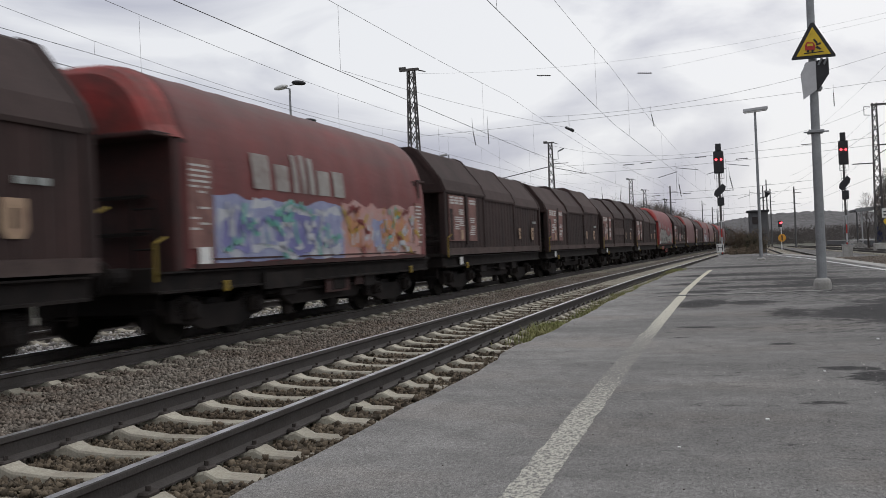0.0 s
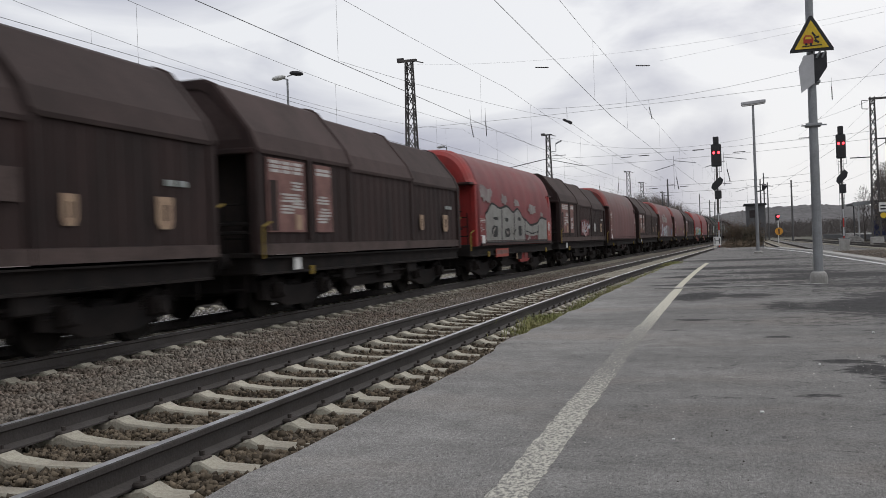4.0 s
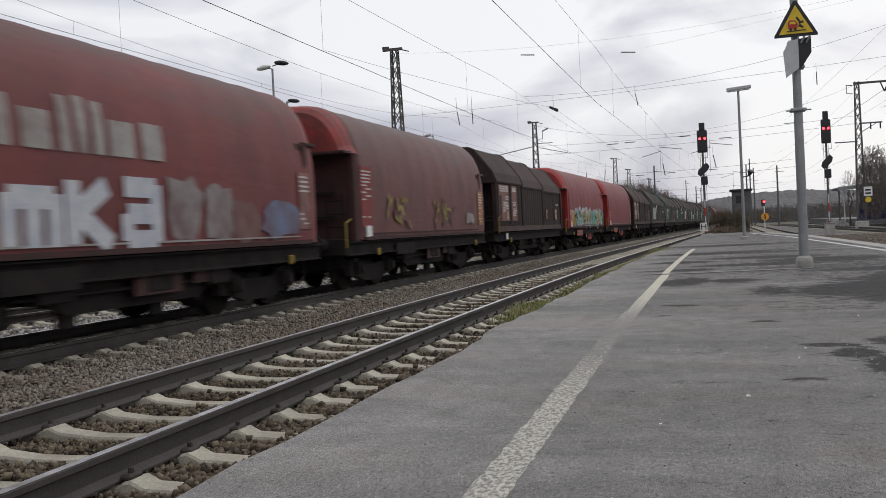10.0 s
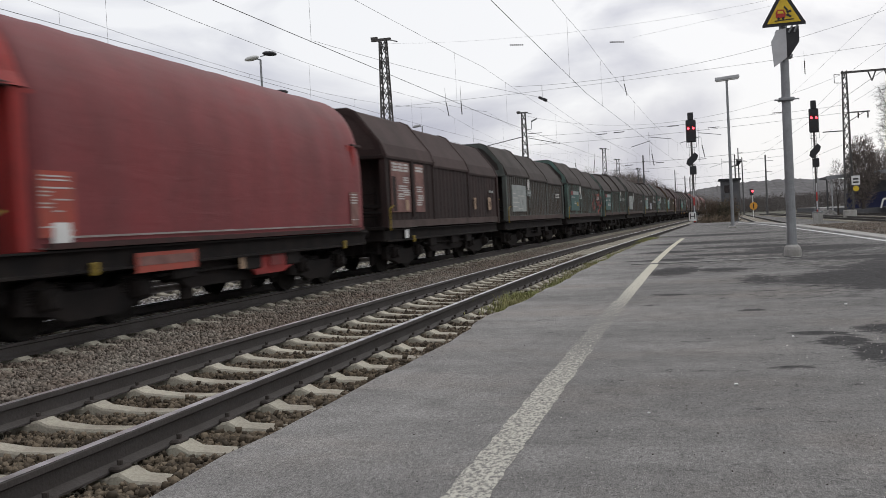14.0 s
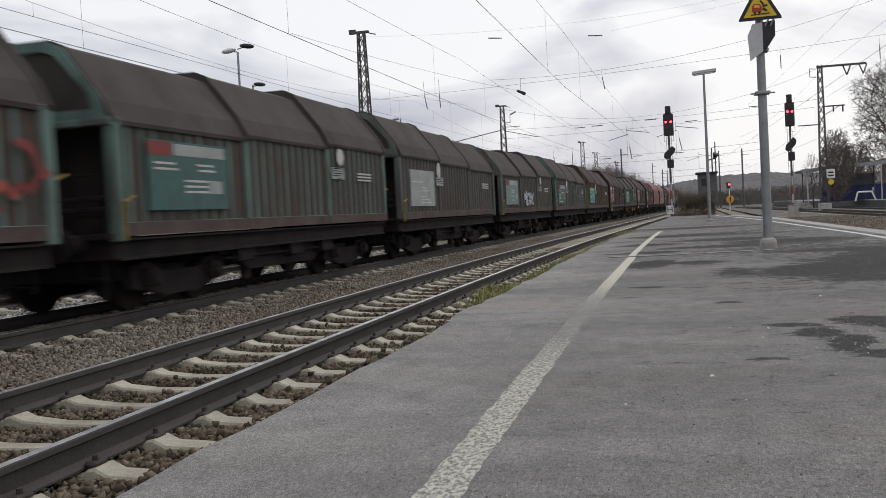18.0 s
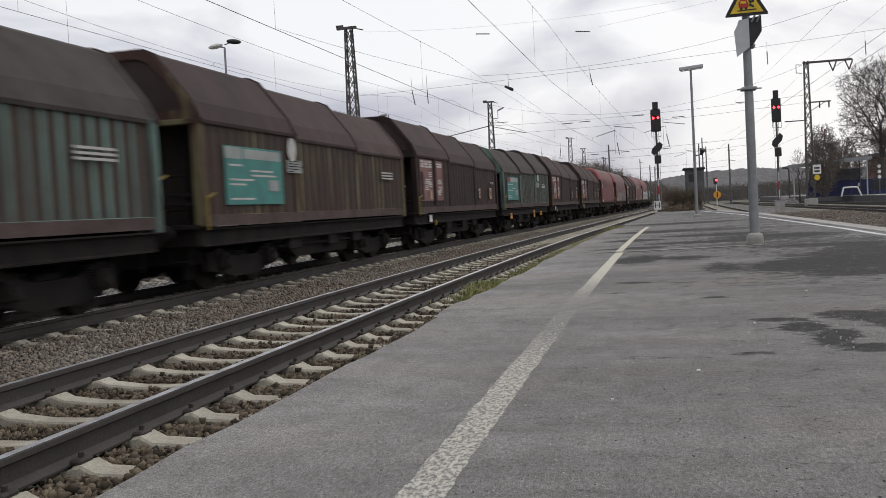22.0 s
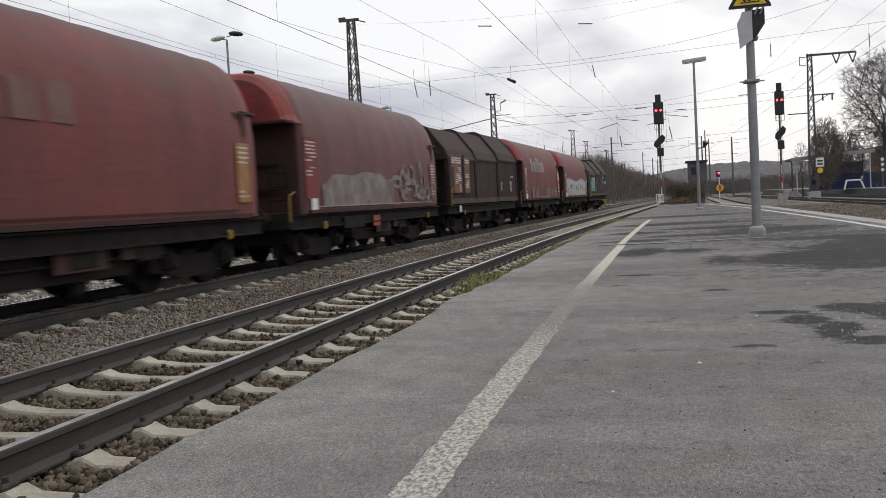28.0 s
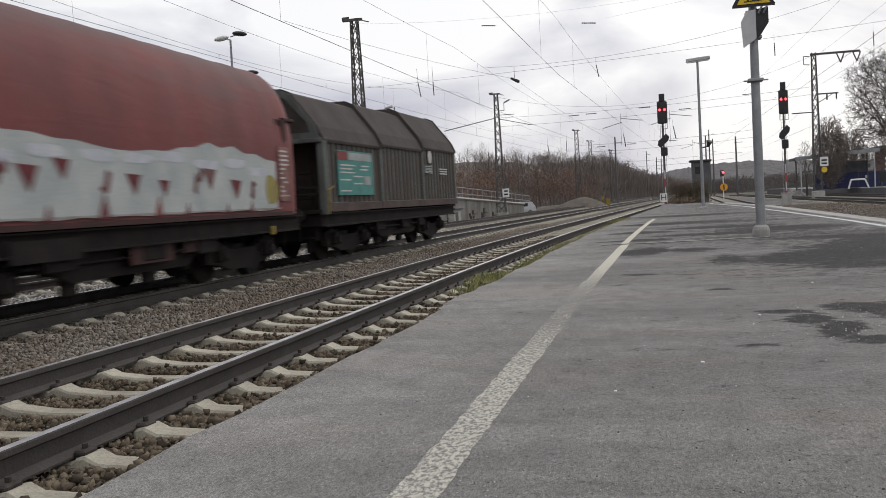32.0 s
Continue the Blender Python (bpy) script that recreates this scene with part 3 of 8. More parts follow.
# ---- the freight train: hooded and tarpaulin-covered wagons ----
W_MAT = {
    "brown": material("wagon_brown", (0.043, 0.0255, 0.0235), 0.75, second=(0.024, 0.0165, 0.0155), spec=0.2, scale=1.6, fine=30, spread=0.15, bump=0.15, random_shift=0.25, stretch=(1, 1, 0.35)),
    "brown_roof": material("wagon_brown_roof", (0.062, 0.041, 0.0385), 0.85, second=(0.040, 0.027, 0.025), scale=1.2, fine=30, spread=0.15, bump=0.15, random_shift=0.2, spec=0.3),
    "rust": material("wagon_rust", (0.058, 0.033, 0.027), 0.8, second=(0.165, 0.145, 0.080), scale=1.5, lo=0.50, hi=0.62, fine=30, spread=0.2, bump=0.2, stretch=(1, 1, 0.12), spec=0.2),
    "green": material("wagon_green", (0.140, 0.225, 0.200), 0.8, second=(0.070, 0.075, 0.068), spec=0.2, scale=1.3, lo=0.36, hi=0.64, fine=30, spread=0.15, bump=0.15, random_shift=0.2, stretch=(1, 1, 0.3)),
    "grey_green": material("wagon_grey_green", (0.125, 0.142, 0.132), 0.8, second=(0.066, 0.066, 0.061), spec=0.2, scale=1.4, fine=30, spread=0.15, bump=0.15, random_shift=0.15, stretch=(1, 1, 0.3)),
    "grey_roof": material("wagon_grey_roof", (0.062, 0.052, 0.048), 0.85, second=(0.034, 0.027, 0.025), scale=1.2, fine=30, spread=0.12, bump=0.15),
    "tarp_red": material("tarpaulin_red", (0.205, 0.040, 0.044), 0.6, second=(0.145, 0.034, 0.037), scale=1.1, fine=18, spread=0.10, bump=0.2, stretch=(1, 1, 0.6)),
    "tarp_maroon": material("tarpaulin_maroon", (0.150, 0.060, 0.058), 0.6, second=(0.105, 0.044, 0.042), scale=1.1, fine=18, spread=0.10, bump=0.2, stretch=(1, 1, 0.6)),
    "tarp_mid": material("tarpaulin_dull_red", (0.172, 0.043, 0.042), 0.6, second=(0.115, 0.036, 0.035), scale=1.1, fine=18, spread=0.10, bump=0.2, stretch=(1, 1, 0.6)),
    "end_bright": material("wagon_end_bright", (0.30, 0.025, 0.022), 0.6, second=(0.20, 0.025, 0.022), scale=2, fine=30, spread=0.1, bump=0.1),
    "end_red": material("wagon_end_red", (0.24, 0.030, 0.026), 0.6, second=(0.115, 0.030, 0.026), scale=1.6, lo=0.40, hi=0.60, fine=30, spread=0.1, bump=0.1),
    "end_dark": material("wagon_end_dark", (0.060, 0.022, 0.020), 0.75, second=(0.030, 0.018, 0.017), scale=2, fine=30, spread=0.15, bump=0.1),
    # near-black brown for the recessed ends of the hood wagons
    "end_soot": material("wagon_end_blackish", (0.022, 0.019, 0.018), 0.8, second=(0.040, 0.028, 0.024), scale=2, fine=30, spread=0.15, bump=0.1),
    # black frame paint, lowered further to stand in for shade under the wagons
    "frame": material("wagon_frame_black", (0.015, 0.0135, 0.0135), 0.85, second=(0.027, 0.022, 0.020), scale=2.5, fine=30, spread=0.2, bump=0.2, spec=0.12),
    "groove": material("brown_grey_groove_paint", (0.064, 0.058, 0.054), 0.85, second=(0.078, 0.056, 0.046), scale=2.5, fine=30, spread=0.2, bump=0.1, spec=0.1),
    "sill": material("dusty_sill_paint", (0.105, 0.078, 0.072), 0.85, second=(0.055, 0.042, 0.039), scale=1.6, fine=30, spread=0.2, bump=0.1, spec=0.15),
    # wheel colour likewise carries the shade below the deck
    "wheel": material("wheel_steel", (0.013, 0.012, 0.011), 0.8, 0.1, second=(0.022, 0.019, 0.017), scale=5, fine=40, spread=0.15, bump=0.1, spec=0.12),
    "panel_red": material("panel_dull_red", (0.250, 0.132, 0.116), 0.75, second=(0.135, 0.070, 0.062), scale=3, fine=30, spread=0.1, bump=0.1),
    "panel_teal": material("panel_teal", (0.06, 0.24, 0.21), 0.65, second=(0.06, 0.17, 0.16), scale=3, fine=30, spread=0.1, bump=0.1),
    "panel_grey": material("panel_grey", (0.33, 0.35, 0.34), 0.7, second=(0.24, 0.26, 0.25), scale=3, fine=30, spread=0.1, bump=0.1),
    "mark_white": material("marking_white", (0.55, 0.54, 0.52), 0.7, second=(0.38, 0.36, 0.34), scale=6, fine=40, spread=0.1, bump=0.05),
    "mark_tan": material("marking_tan", (0.42, 0.30, 0.20), 0.7, second=(0.30, 0.20, 0.14), scale=6, fine=40, spread=0.1, bump=0.05),
    "mark_yellow": material("grimy_yellow", (0.34, 0.24, 0.03), 0.7, second=(0.16, 0.11, 0.03), scale=9, fine=60, spread=0.15, bump=0.1),
}



def sooty(m, z0, z1, colour, most):
    """Soot that has settled on the top of a cover, in streaks along it."""
    n, l = m.node_tree.nodes, m.node_tree.links
    b = n["Principled BSDF"]
    src = b.inputs["Base Color"].links[0].from_socket
    co = n.new("ShaderNodeTexCoord")
    mp = n.new("ShaderNodeMapping")
    mp.inputs["Scale"].default_value = (1, 0.25, 1.6)
    l.new(co.outputs["Object"], mp.inputs["Vector"])
    t = n.new("ShaderNodeTexNoise")
    t.inputs["Scale"].default_value = 1.7
    t.inputs["Detail"].default_value = 7
    l.new(mp.outputs["Vector"], t.inputs["Vector"])
    sep = n.new("ShaderNodeSeparateXYZ")
    l.new(co.outputs["Object"], sep.inputs["Vector"])
    add = n.new("ShaderNodeMath")
    add.operation = "MULTIPLY_ADD"
    add.inputs[1].default_value = 2.2
    l.new(t.outputs["Fac"], add.inputs[0])
    l.new(sep.outputs["Z"], add.inputs[2])
    r = n.new("ShaderNodeMapRange")
    r.inputs["From Min"].default_value, r.inputs["From Max"].default_value = z0 + 1.1, z1 + 1.1
    r.inputs["To Max"].default_value = most
    l.new(add.outputs["Value"], r.inputs["Value"])
    mix = n.new("ShaderNodeMix")
    mix.data_type = "RGBA"
    l.new(r.outputs["Result"], mix.inputs[0])
    l.new(src, mix.inputs[6])
    mix.inputs[7].default_value = (*colour, 1)
    l.new(mix.outputs[2], b.inputs["Base Color"])


sooty(W_MAT["tarp_mid"], 3.1, 4.0, (0.092, 0.064, 0.062), 0.7)
sooty(W_MAT["tarp_maroon"], 2.9, 3.9, (0.110, 0.082, 0.080), 0.75)
sooty(W_MAT["tarp_red"], 2.9, 4.2, (0.16, 0.085, 0.085), 0.5)


def folds(m):
    """Long shallow folds in a cover, running mostly along it."""
    n, l = m.node_tree.nodes, m.node_tree.links
    b = n["Principled BSDF"]
    co = n.new("ShaderNodeTexCoord")
    mp = n.new("ShaderNodeMapping")
    mp.inputs["Scale"].default_value = (1.5, 0.45, 2.4)
    l.new(co.outputs["Object"], mp.inputs["Vector"])
    t = n.new("ShaderNodeTexNoise")
    t.inputs["Scale"].default_value = 1.6
    t.inputs["Detail"].default_value = 4
    t.inputs["Distortion"].default_value = 0.8
    l.new(mp.outputs["Vector"], t.inputs["Vector"])
    bp = n.new("ShaderNodeBump")
    bp.inputs["Strength"].default_value = 0.09
    bp.inputs["Distance"].default_value = 0.12
    l.new(t.outputs["Fac"], bp.inputs["Height"])
    first = b.inputs["Normal"].links[0].from_socket
    l.new(first, bp.inputs["Normal"])
    l.new(bp.outputs["Normal"], b.inputs["Normal"])


for cover in ("tarp_red", "tarp_mid", "tarp_maroon"):
    folds(W_MAT[cover])

HALF = 5.35     # half the length of the frame
HOOD = 5.61     # half the length of the hoods
SILL = 1.06     # lower edge of the body above the rail


def arch(k=1.0):
    """The round cross-section of a tarpaulin, from one foot to the other."""
    side = [(1.40, SILL), (1.41, 1.6), (1.41, 2.15)]
    for i in range(1, 13):
        a = i / 13 * math.pi / 2
        side.append((1.41 * math.cos(a) ** 0.60, 2.15 + (3.88 * k - 2.15) * math.sin(a) ** 0.95))
    return side + [(0, 3.88 * k)] + [(-x, z) for x, z in side[::-1]]


def hood_profile(k=1.0):
    w = 1.42 * (0.5 + 0.5 * k)
    side = [(w, SILL), (w, 2.72 * k), (w - 0.07, 3.02 * k), (0.77, 3.765 * k), (0.56, 3.86 * k)]
    return side + [(-x, z) for x, z in side[::-1]]


def shell(profile_at, stations, thick=0.0):
    """A skin through cross-sections at stations along y; ends are closed."""
    bm = nb()
    rings = [[bm.verts.new((x, y, z)) for x, z in profile_at(i)] for i, y in enumerate(stations)]
    n = len(rings[0])
    for a, b in zip(rings, rings[1:]):
        for i in range(n - 1):
            bm.faces.new((a[i], a[i + 1], b[i + 1], b[i]))
    bm.faces.new(rings[0])
    bm.faces.new(rings[-1][::-1])
    bmesh.ops.recalc_face_normals(bm, faces=bm.faces)
    return bm


def tarp_mesh():
    rnd = random.Random(7)
    ys = [-HALF + 0.38 + i * (2 * HALF - 0.60) / 30 for i in range(31)] + [5.33, 5.37]
    base = arch()
    def ring(i):
        bow = 0.007 * math.sin(i * 1.9) + rnd.uniform(-0.003, 0.003)
        k = {31: 0.990, 32: 0.965}.get(i, 1.0)
        return [(x * k * (1 + (bow if z > 1.1 else 0)), SILL + (z - SILL) * k + (bow * 0.8 if z > 2 else 0)) for x, z in base]
    return mesh_of("tarpaulin", shell(ring, ys), True)


def cap_mesh(sign):
    """The upper steel end of a tarpaulin wagon: a dome that falls towards the outside, over a ledge."""
    ys = [sign * (HALF - 0.62), sign * (HALF - 0.40), sign * (HALF - 0.18), sign * (HALF - 0.02), sign * HALF]
    ks = [1.004, 1.0, 0.985, 0.955, 0.90]
    def ring(i):
        w = [1.012, 1.005, 0.985, 0.95, 0.90][i]
        pts = arch(ks[i])
        return [(1.41 * w, 2.82)] + [(x * w, z) for (x, z), (_, zr) in zip(pts, arch()) if zr > 2.95] + [(-1.41 * w, 2.82)]
    return mesh_of("end_dome", shell(ring, ys), False)


def wall_mesh(sign):
    """The recessed lower end wall of a tarpaulin wagon with two corner posts."""
    bm = nb()
    box(bm, 0, sign * (HALF - 0.62), 1.92, 2.72, 0.36, 1.80)
    return mesh_of("end_wall", bm)


END_WALLS = [wall_mesh(-1), wall_mesh(1)]


HOODS = [(-HOOD, -1.80, 1.0), (-1.90, 1.85, 0.975), (1.75, HOOD, 0.952)]
HOODS_B = [(-HOOD, -1.75, 0.940), (-1.85, 1.90, 0.963), (1.80, HOOD, 0.992)]


def hood_meshes(ribbed, sections):
    out = []
    for a, b, k in sections:
        pf = hood_profile(k)
        lip = 0.06 if ribbed else 0.045
        roof = [(pf[1][0] + lip - 0.01, pf[1][1] - 0.05), (pf[1][0] + lip, pf[1][1] + 0.01)] + pf[2:-2] + [(-pf[1][0] - lip, pf[1][1] + 0.01), (-pf[1][0] - lip + 0.01, pf[1][1] - 0.05)]
        bm = nb()
        # the roof with a folded rim at both ends
        ys = [a, a + 0.10, a + 0.11, b - 0.11, b - 0.10, b]
        gr = [1.012, 1.012, 1.0, 1.0, 1.012, 1.012]
        rings = [[bm.verts.new((x * g, y, z * (1 + (g - 1) * 0.6))) for x, z in roof] for y, g in zip(ys, gr)]
        for p, q in zip(rings, rings[1:]):
            for i in range(len(roof) - 1):
                bm.faces.new((p[i], p[i + 1], q[i + 1], q[i]))
        bm.faces.new(rings[0])
        bm.faces.new(rings[-1][::-1])
        bmesh.ops.recalc_face_normals(bm, faces=bm.faces)
        roof_me = mesh_of("hood_roof", bm)
        w, top = pf[0][0], pf[1][1]
        walls = []
        for sgn in (1, -1):
            # one folded sheet: posts at the ends, ribs or board joints between
            line = [(a, 0.03), (a + 0.16, 0.03), (a + 0.17, 0.0)]
            step, rib, up = (0.32, 0.120, 0.022) if ribbed else (0.36, 0.035, -0.014)
            y = a + 0.30
            while y < b - 0.40:
                line += [(y, 0.0), (y + 0.025, up), (y + rib, up), (y + rib + 0.025, 0.0)]
                y += step
            line += [(b - 0.17, 0.0), (b - 0.16, 0.03), (b, 0.03)]
            bm = nb()
            rows = [(SILL, 0.035), (SILL + 0.17, 0.035), (SILL + 0.18, None), (top, None)]
            grid = [[bm.verts.new((sgn * (w + (d if o is None else max(d, o))), y, z)) for y, d in line] for z, o in rows]
            inner = [[bm.verts.new((sgn * (w - 0.06), y, z)) for y in (a, b)] for z in (SILL, top)]
            for p, q in zip(grid, grid[1:]):
                for i in range(len(line) - 1):
                    f = bm.faces.new((p[i], p[i + 1], q[i + 1], q[i]))
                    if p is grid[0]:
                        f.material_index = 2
                    # groove floors and flanks get a darker brown-grey than the ribs
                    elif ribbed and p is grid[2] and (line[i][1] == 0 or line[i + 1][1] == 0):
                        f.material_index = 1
            bm.faces.new((inner[0][0], inner[0][1], inner[1][1], inner[1][0]))
            for i in (0, 1):
                bm.faces.new([g[-i] for g in grid] + [inner[1][i], inner[0][i]])
            bmesh.ops.recalc_face_normals(bm, faces=bm.faces)
            walls.append(mesh_of("hood_wall", bm))
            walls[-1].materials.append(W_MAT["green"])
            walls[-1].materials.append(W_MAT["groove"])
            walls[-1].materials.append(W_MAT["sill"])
        out.append((roof_me, walls))
    return out


TARP = tarp_mesh()
CAPS = [cap_mesh(-1), cap_mesh(1)]
HOOD_SHAPES = {(r, v): hood_meshes(r, HOODS_B if v else HOODS) for r in (False, True) for v in (False, True)}


def belly_mesh():
    """The deep beam between the bogies."""
    bm = nb()
    prof = [(-2.35, 0.84), (2.35, 0.84), (2.0, 0.60), (1.55, 0.36), (-1.35, 0.36), (-1.9, 0.60)]
    a = [bm.verts.new((-0.06, y, z)) for y, z in prof]
    b = [bm.verts.new((0.06, y, z)) for y, z in prof]
    bm.faces.new(a)
    bm.faces.new(b[::-1])
    for i in range(6):
        bm.faces.new((a[i], b[i], b[(i + 1) % 6], a[(i + 1) % 6]))
    bmesh.ops.recalc_face_normals(bm, faces=bm.faces)
    return mesh_of("belly_beam", bm)


def simple(name, build):
    bm = nb()
    build(bm)
    return mesh_of(name, bm)


DECK = simple("deck", lambda bm: box(bm, 0, 0, 0.93, 2.56, 2 * HALF + 0.3, 0.12))
SIDE = simple("side_sill", lambda bm: prism([(-0.05, 0.74), (0.05, 0.74), (0.05, 0.77), (0.0, 0.78), (0.0, 1.0), (0.09, 1.0), (0.09, 1.025), (-0.05, 1.025)], -HALF - 0.16, HALF + 0.16, bm=bm))
HEAD = simple("headstock", lambda bm: box(bm, 0, 0, 0.92, 2.66, 0.16, 0.34, 0.02))
CRATE = simple("equipment_box", lambda bm: box(bm, 0, 0, 0, 0.4, 0.6, 0.32, 0.02))
TANK = simple("air_tank", lambda bm: rod(bm, (0, -0.8, 0), (0, 0.8, 0), 0.17, seg=14))
BELLY = belly_mesh()
AXLE = simple("axle_box", lambda bm: (box(bm, 0, 0, 0, 0.16, 0.30, 0.26, 0.03), rod(bm, (0.06, 0, 0), (0.13, 0, 0), 0.10, seg=10)))
SPRING = simple("spring", lambda bm: lathe(bm, 0, 0, [(0.075 if i % 2 else 0.055, 0.016 * i) for i in range(16)], 9))


def bogie_mesh():
    bm = nb()
    for sgn in (1, -1):
        x = sgn * 1.03
        prof = [(-1.32, 0.62), (-0.95, 0.70), (-0.45, 0.52), (0.45, 0.52), (0.95, 0.70), (1.32, 0.62), (1.32, 0.32), (0.80, 0.26), (0.5, 0.17), (-0.5, 0.17), (-0.80, 0.26), (-1.32, 0.32)]
        a = [bm.verts.new((x - 0.07, y, z)) for y, z in prof]
        b = [bm.verts.new((x + 0.07, y, z)) for y, z in prof]
        bm.faces.new(a)
        bm.faces.new(b[::-1])
        for i in range(len(prof)):
            j = (i + 1) % len(prof)
            bm.faces.new((a[i], b[i], b[j], a[j]))
    box(bm, 0, 0, 0.48, 2.02, 0.5, 0.24, 0.03)
    for y in (-1.24, 1.24):
        box(bm, 0, y, 0.53, 2.02, 0.12, 0.14)
    bmesh.ops.recalc_face_normals(bm, faces=bm.faces)
    return mesh_of("bogie_frame", bm)


def wheelset_mesh():
    bm = nb()
    for sgn in (1, -1):
        x = sgn * 0.75
        rod(bm, (x - 0.065, 0, 0), (x + 0.065, 0, 0), 0.46, seg=28)
        rod(bm, (x - sgn * 0.085, 0, 0), (x - sgn * 0.062, 0, 0), 0.487, seg=28)
        rod(bm, (x + sgn * 0.065, 0, 0), (x + sgn * 0.075, 0, 0), 0.40, 0.38, seg=28)
        rod(bm, (x + sgn * 0.07, 0, 0), (x + sgn * 0.12, 0, 0), 0.16, seg=14)
        for i in range(5):
            a = i * math.tau / 5
            rod(bm, (x + sgn * 0.07, 0.27 * math.cos(a), 0.27 * math.sin(a)), (x + sgn * 0.082, 0.27 * math.cos(a), 0.27 * math.sin(a)), 0.035, seg=8)
    rod(bm, (-0.95, 0, 0), (0.95, 0, 0), 0.085, seg=10)
    return mesh_of("wheelset", bm)


def buffer_mesh():
    bm = nb()
    rod(bm, (0, 0, 0), (0, 0.30, 0), 0.12, seg=12)
    rod(bm, (0, 0.25, 0), (0, 0.52, 0), 0.085, seg=12)
    rod(bm, (0, 0.52, 0), (0, 0.56, 0), 0.23, 0.22, seg=16)
    return mesh_of("buffer", bm)


def ladder_mesh():
    bm = nb()
    for x in (-0.18, 0.18):
        rod(bm, (x, 0, 0.45), (x, 0, 2.0), 0.018, seg=6)
    for i in range(6):
        rod(bm, (-0.18, 0, 0.52 + i * 0.27), (0.18, 0, 0.52 + i * 0.27), 0.014, seg=6)
    return mesh_of("end_ladder", bm)


def plate(w, h, t=0.012):
    """A plate that lies on the wagon's side: w along the wagon, h high."""
    bm = nb()
    box(bm, 0, 0, 0, t, w, h)
    return mesh_of("plate", bm)


BOGIE, WHEELS, BUFFER, LADDER = bogie_mesh(), wheelset_mesh(), buffer_mesh(), ladder_mesh()
bm = nb()
rod(bm, (0, 0, 0), (0, 0.55, -0.06), 0.05, seg=8)
box(bm, 0, 0.45, -0.05, 0.12, 0.16, 0.16, 0.02)
COUPLER = mesh_of("coupler", bm)
bm = nb()
box(bm, 0, 0, 0, 0.05, 0.12, 0.16, 0.015)
BLOCK = mesh_of("block", bm)
bm = nb()
rod(bm, (0, 0, 0), (0, 0, 0.50), 0.018, seg=6)
rod(bm, (0, 0, 0.50), (0.02, 0.22, 0.58), 0.018, seg=6)
HANDLE = mesh_of("handle", bm)
PLATES = {}


def stick(parent, name, y, z, w, h, mat, x=1.44, label=""):
    """A plate or painted marking on the camera's side of a wagon."""
    key = (w, h)
    if key not in PLATES:
        PLATES[key] = plate(w, h)
    return part(name, PLATES[key], mat, parent, label, at=pose(x, y, z))


def rigging_mesh():
    """Brake rods, hangers and pipes under the frame."""
    bm = nb()
    for y in (-2.0, 2.0):
        box(bm, 1.10, y, 0.78, 0.10, 0.9, 0.26, 0.02)
        box(bm, 0.6, y * 1.02, 0.52, 0.5, 0.24, 0.5, 0.03)
    for y in (-5.0, -2.15, 2.15, 5.0):
        box(bm, 0, y, 0.62, 2.0, 0.08, 0.34, 0.01)
        for x in (-0.75, 0.75):
            box(bm, x, y, 0.40, 0.12, 0.10, 0.42, 0.02)
    rod(bm, (1.22, -2.4, 0.60), (1.22, 2.4, 0.60), 0.025, seg=6)
    rod(bm, (0.9, -4.8, 0.72), (0.9, 4.8, 0.72), 0.03, seg=6)
    for y in (-1.2, 0.66):
        box(bm, 0.98, y, 0.30, 0.12, 0.30, 0.26, 0.03)
    rod(bm, (-0.9, -0.5, 0.62), (-0.9, 1.1, 0.62), 0.2, seg=12)
    return mesh_of("brake_rigging", bm)


RIGGING = rigging_mesh()
WEB = simple("frame_web", lambda bm: box(bm, 0, 0, 0.83, 0.04, 4.5, 0.26))


def running_gear(w):
    part("brake_rigging", RIGGING, W_MAT["frame"], w, "shade-darkened brake rods and hangers")
    part("frame_web", WEB, W_MAT["frame"], w, at=pose(1.16, 0, 0))
    part("deck", DECK, W_MAT["frame"], w, "shade-darkened black steel deck")
    for sgn in (1, -1):
        part("side_sill", SIDE, W_MAT["frame"], w, at=pose(sgn * 1.33, 0, 0, 0, 0, 0 if sgn > 0 else 180))
        part("belly_beam", BELLY, W_MAT["frame"], w, at=pose(sgn * 1.08, 0, 0))
        part("headstock", HEAD, W_MAT["frame"], w, at=pose(0, sgn * (HALF + 0.16), 0))
    for y in (-1.75, 0.35, 1.9):
        part("equipment_box", CRATE, W_MAT["frame"], w, at=pose(1.12, y, 0.68))
    part("air_tank", TANK, W_MAT["frame"], w, at=pose(0.55, -0.3, 0.6))
    for y in (-3.55, 3.55):
        b = part("bogie", BOGIE, W_MAT["frame"], w, at=pose(0, y, 0))
        for d in (-0.9, 0.9):
            part("wheelset", WHEELS, W_MAT["wheel"], b, "dark steel wheelset", at=pose(0, d, 0.46))
            part("axle_box", AXLE, W_MAT["frame"], b, at=pose(1.14, d, 0.46))
            for e in (-0.24, 0.24):
                part("spring", SPRING, W_MAT["frame"], b, at=pose(1.07, d + e, 0.42))
    for sgn in (1, -1):
        for x in (-0.87, 0.87):
            part("buffer", BUFFER, W_MAT["frame"], w, at=pose(x, sgn * (HALF + 0.24), 0.98, 0, 0, 0 if sgn > 0 else 180))
        part("coupler", COUPLER, W_MAT["frame"], w, at=pose(0, sgn * (HALF + 0.24), 0.95, 0, 0, 0 if sgn > 0 else 180))


LEDGE = simple("ledge", lambda bm: box(bm, 0, 0, 0, 2.80, 0.52, 0.06, 0.01))
POST = simple("corner_post", lambda bm: box(bm, 0, 0, 0, 0.14, 0.20, 1.80, 0.015))
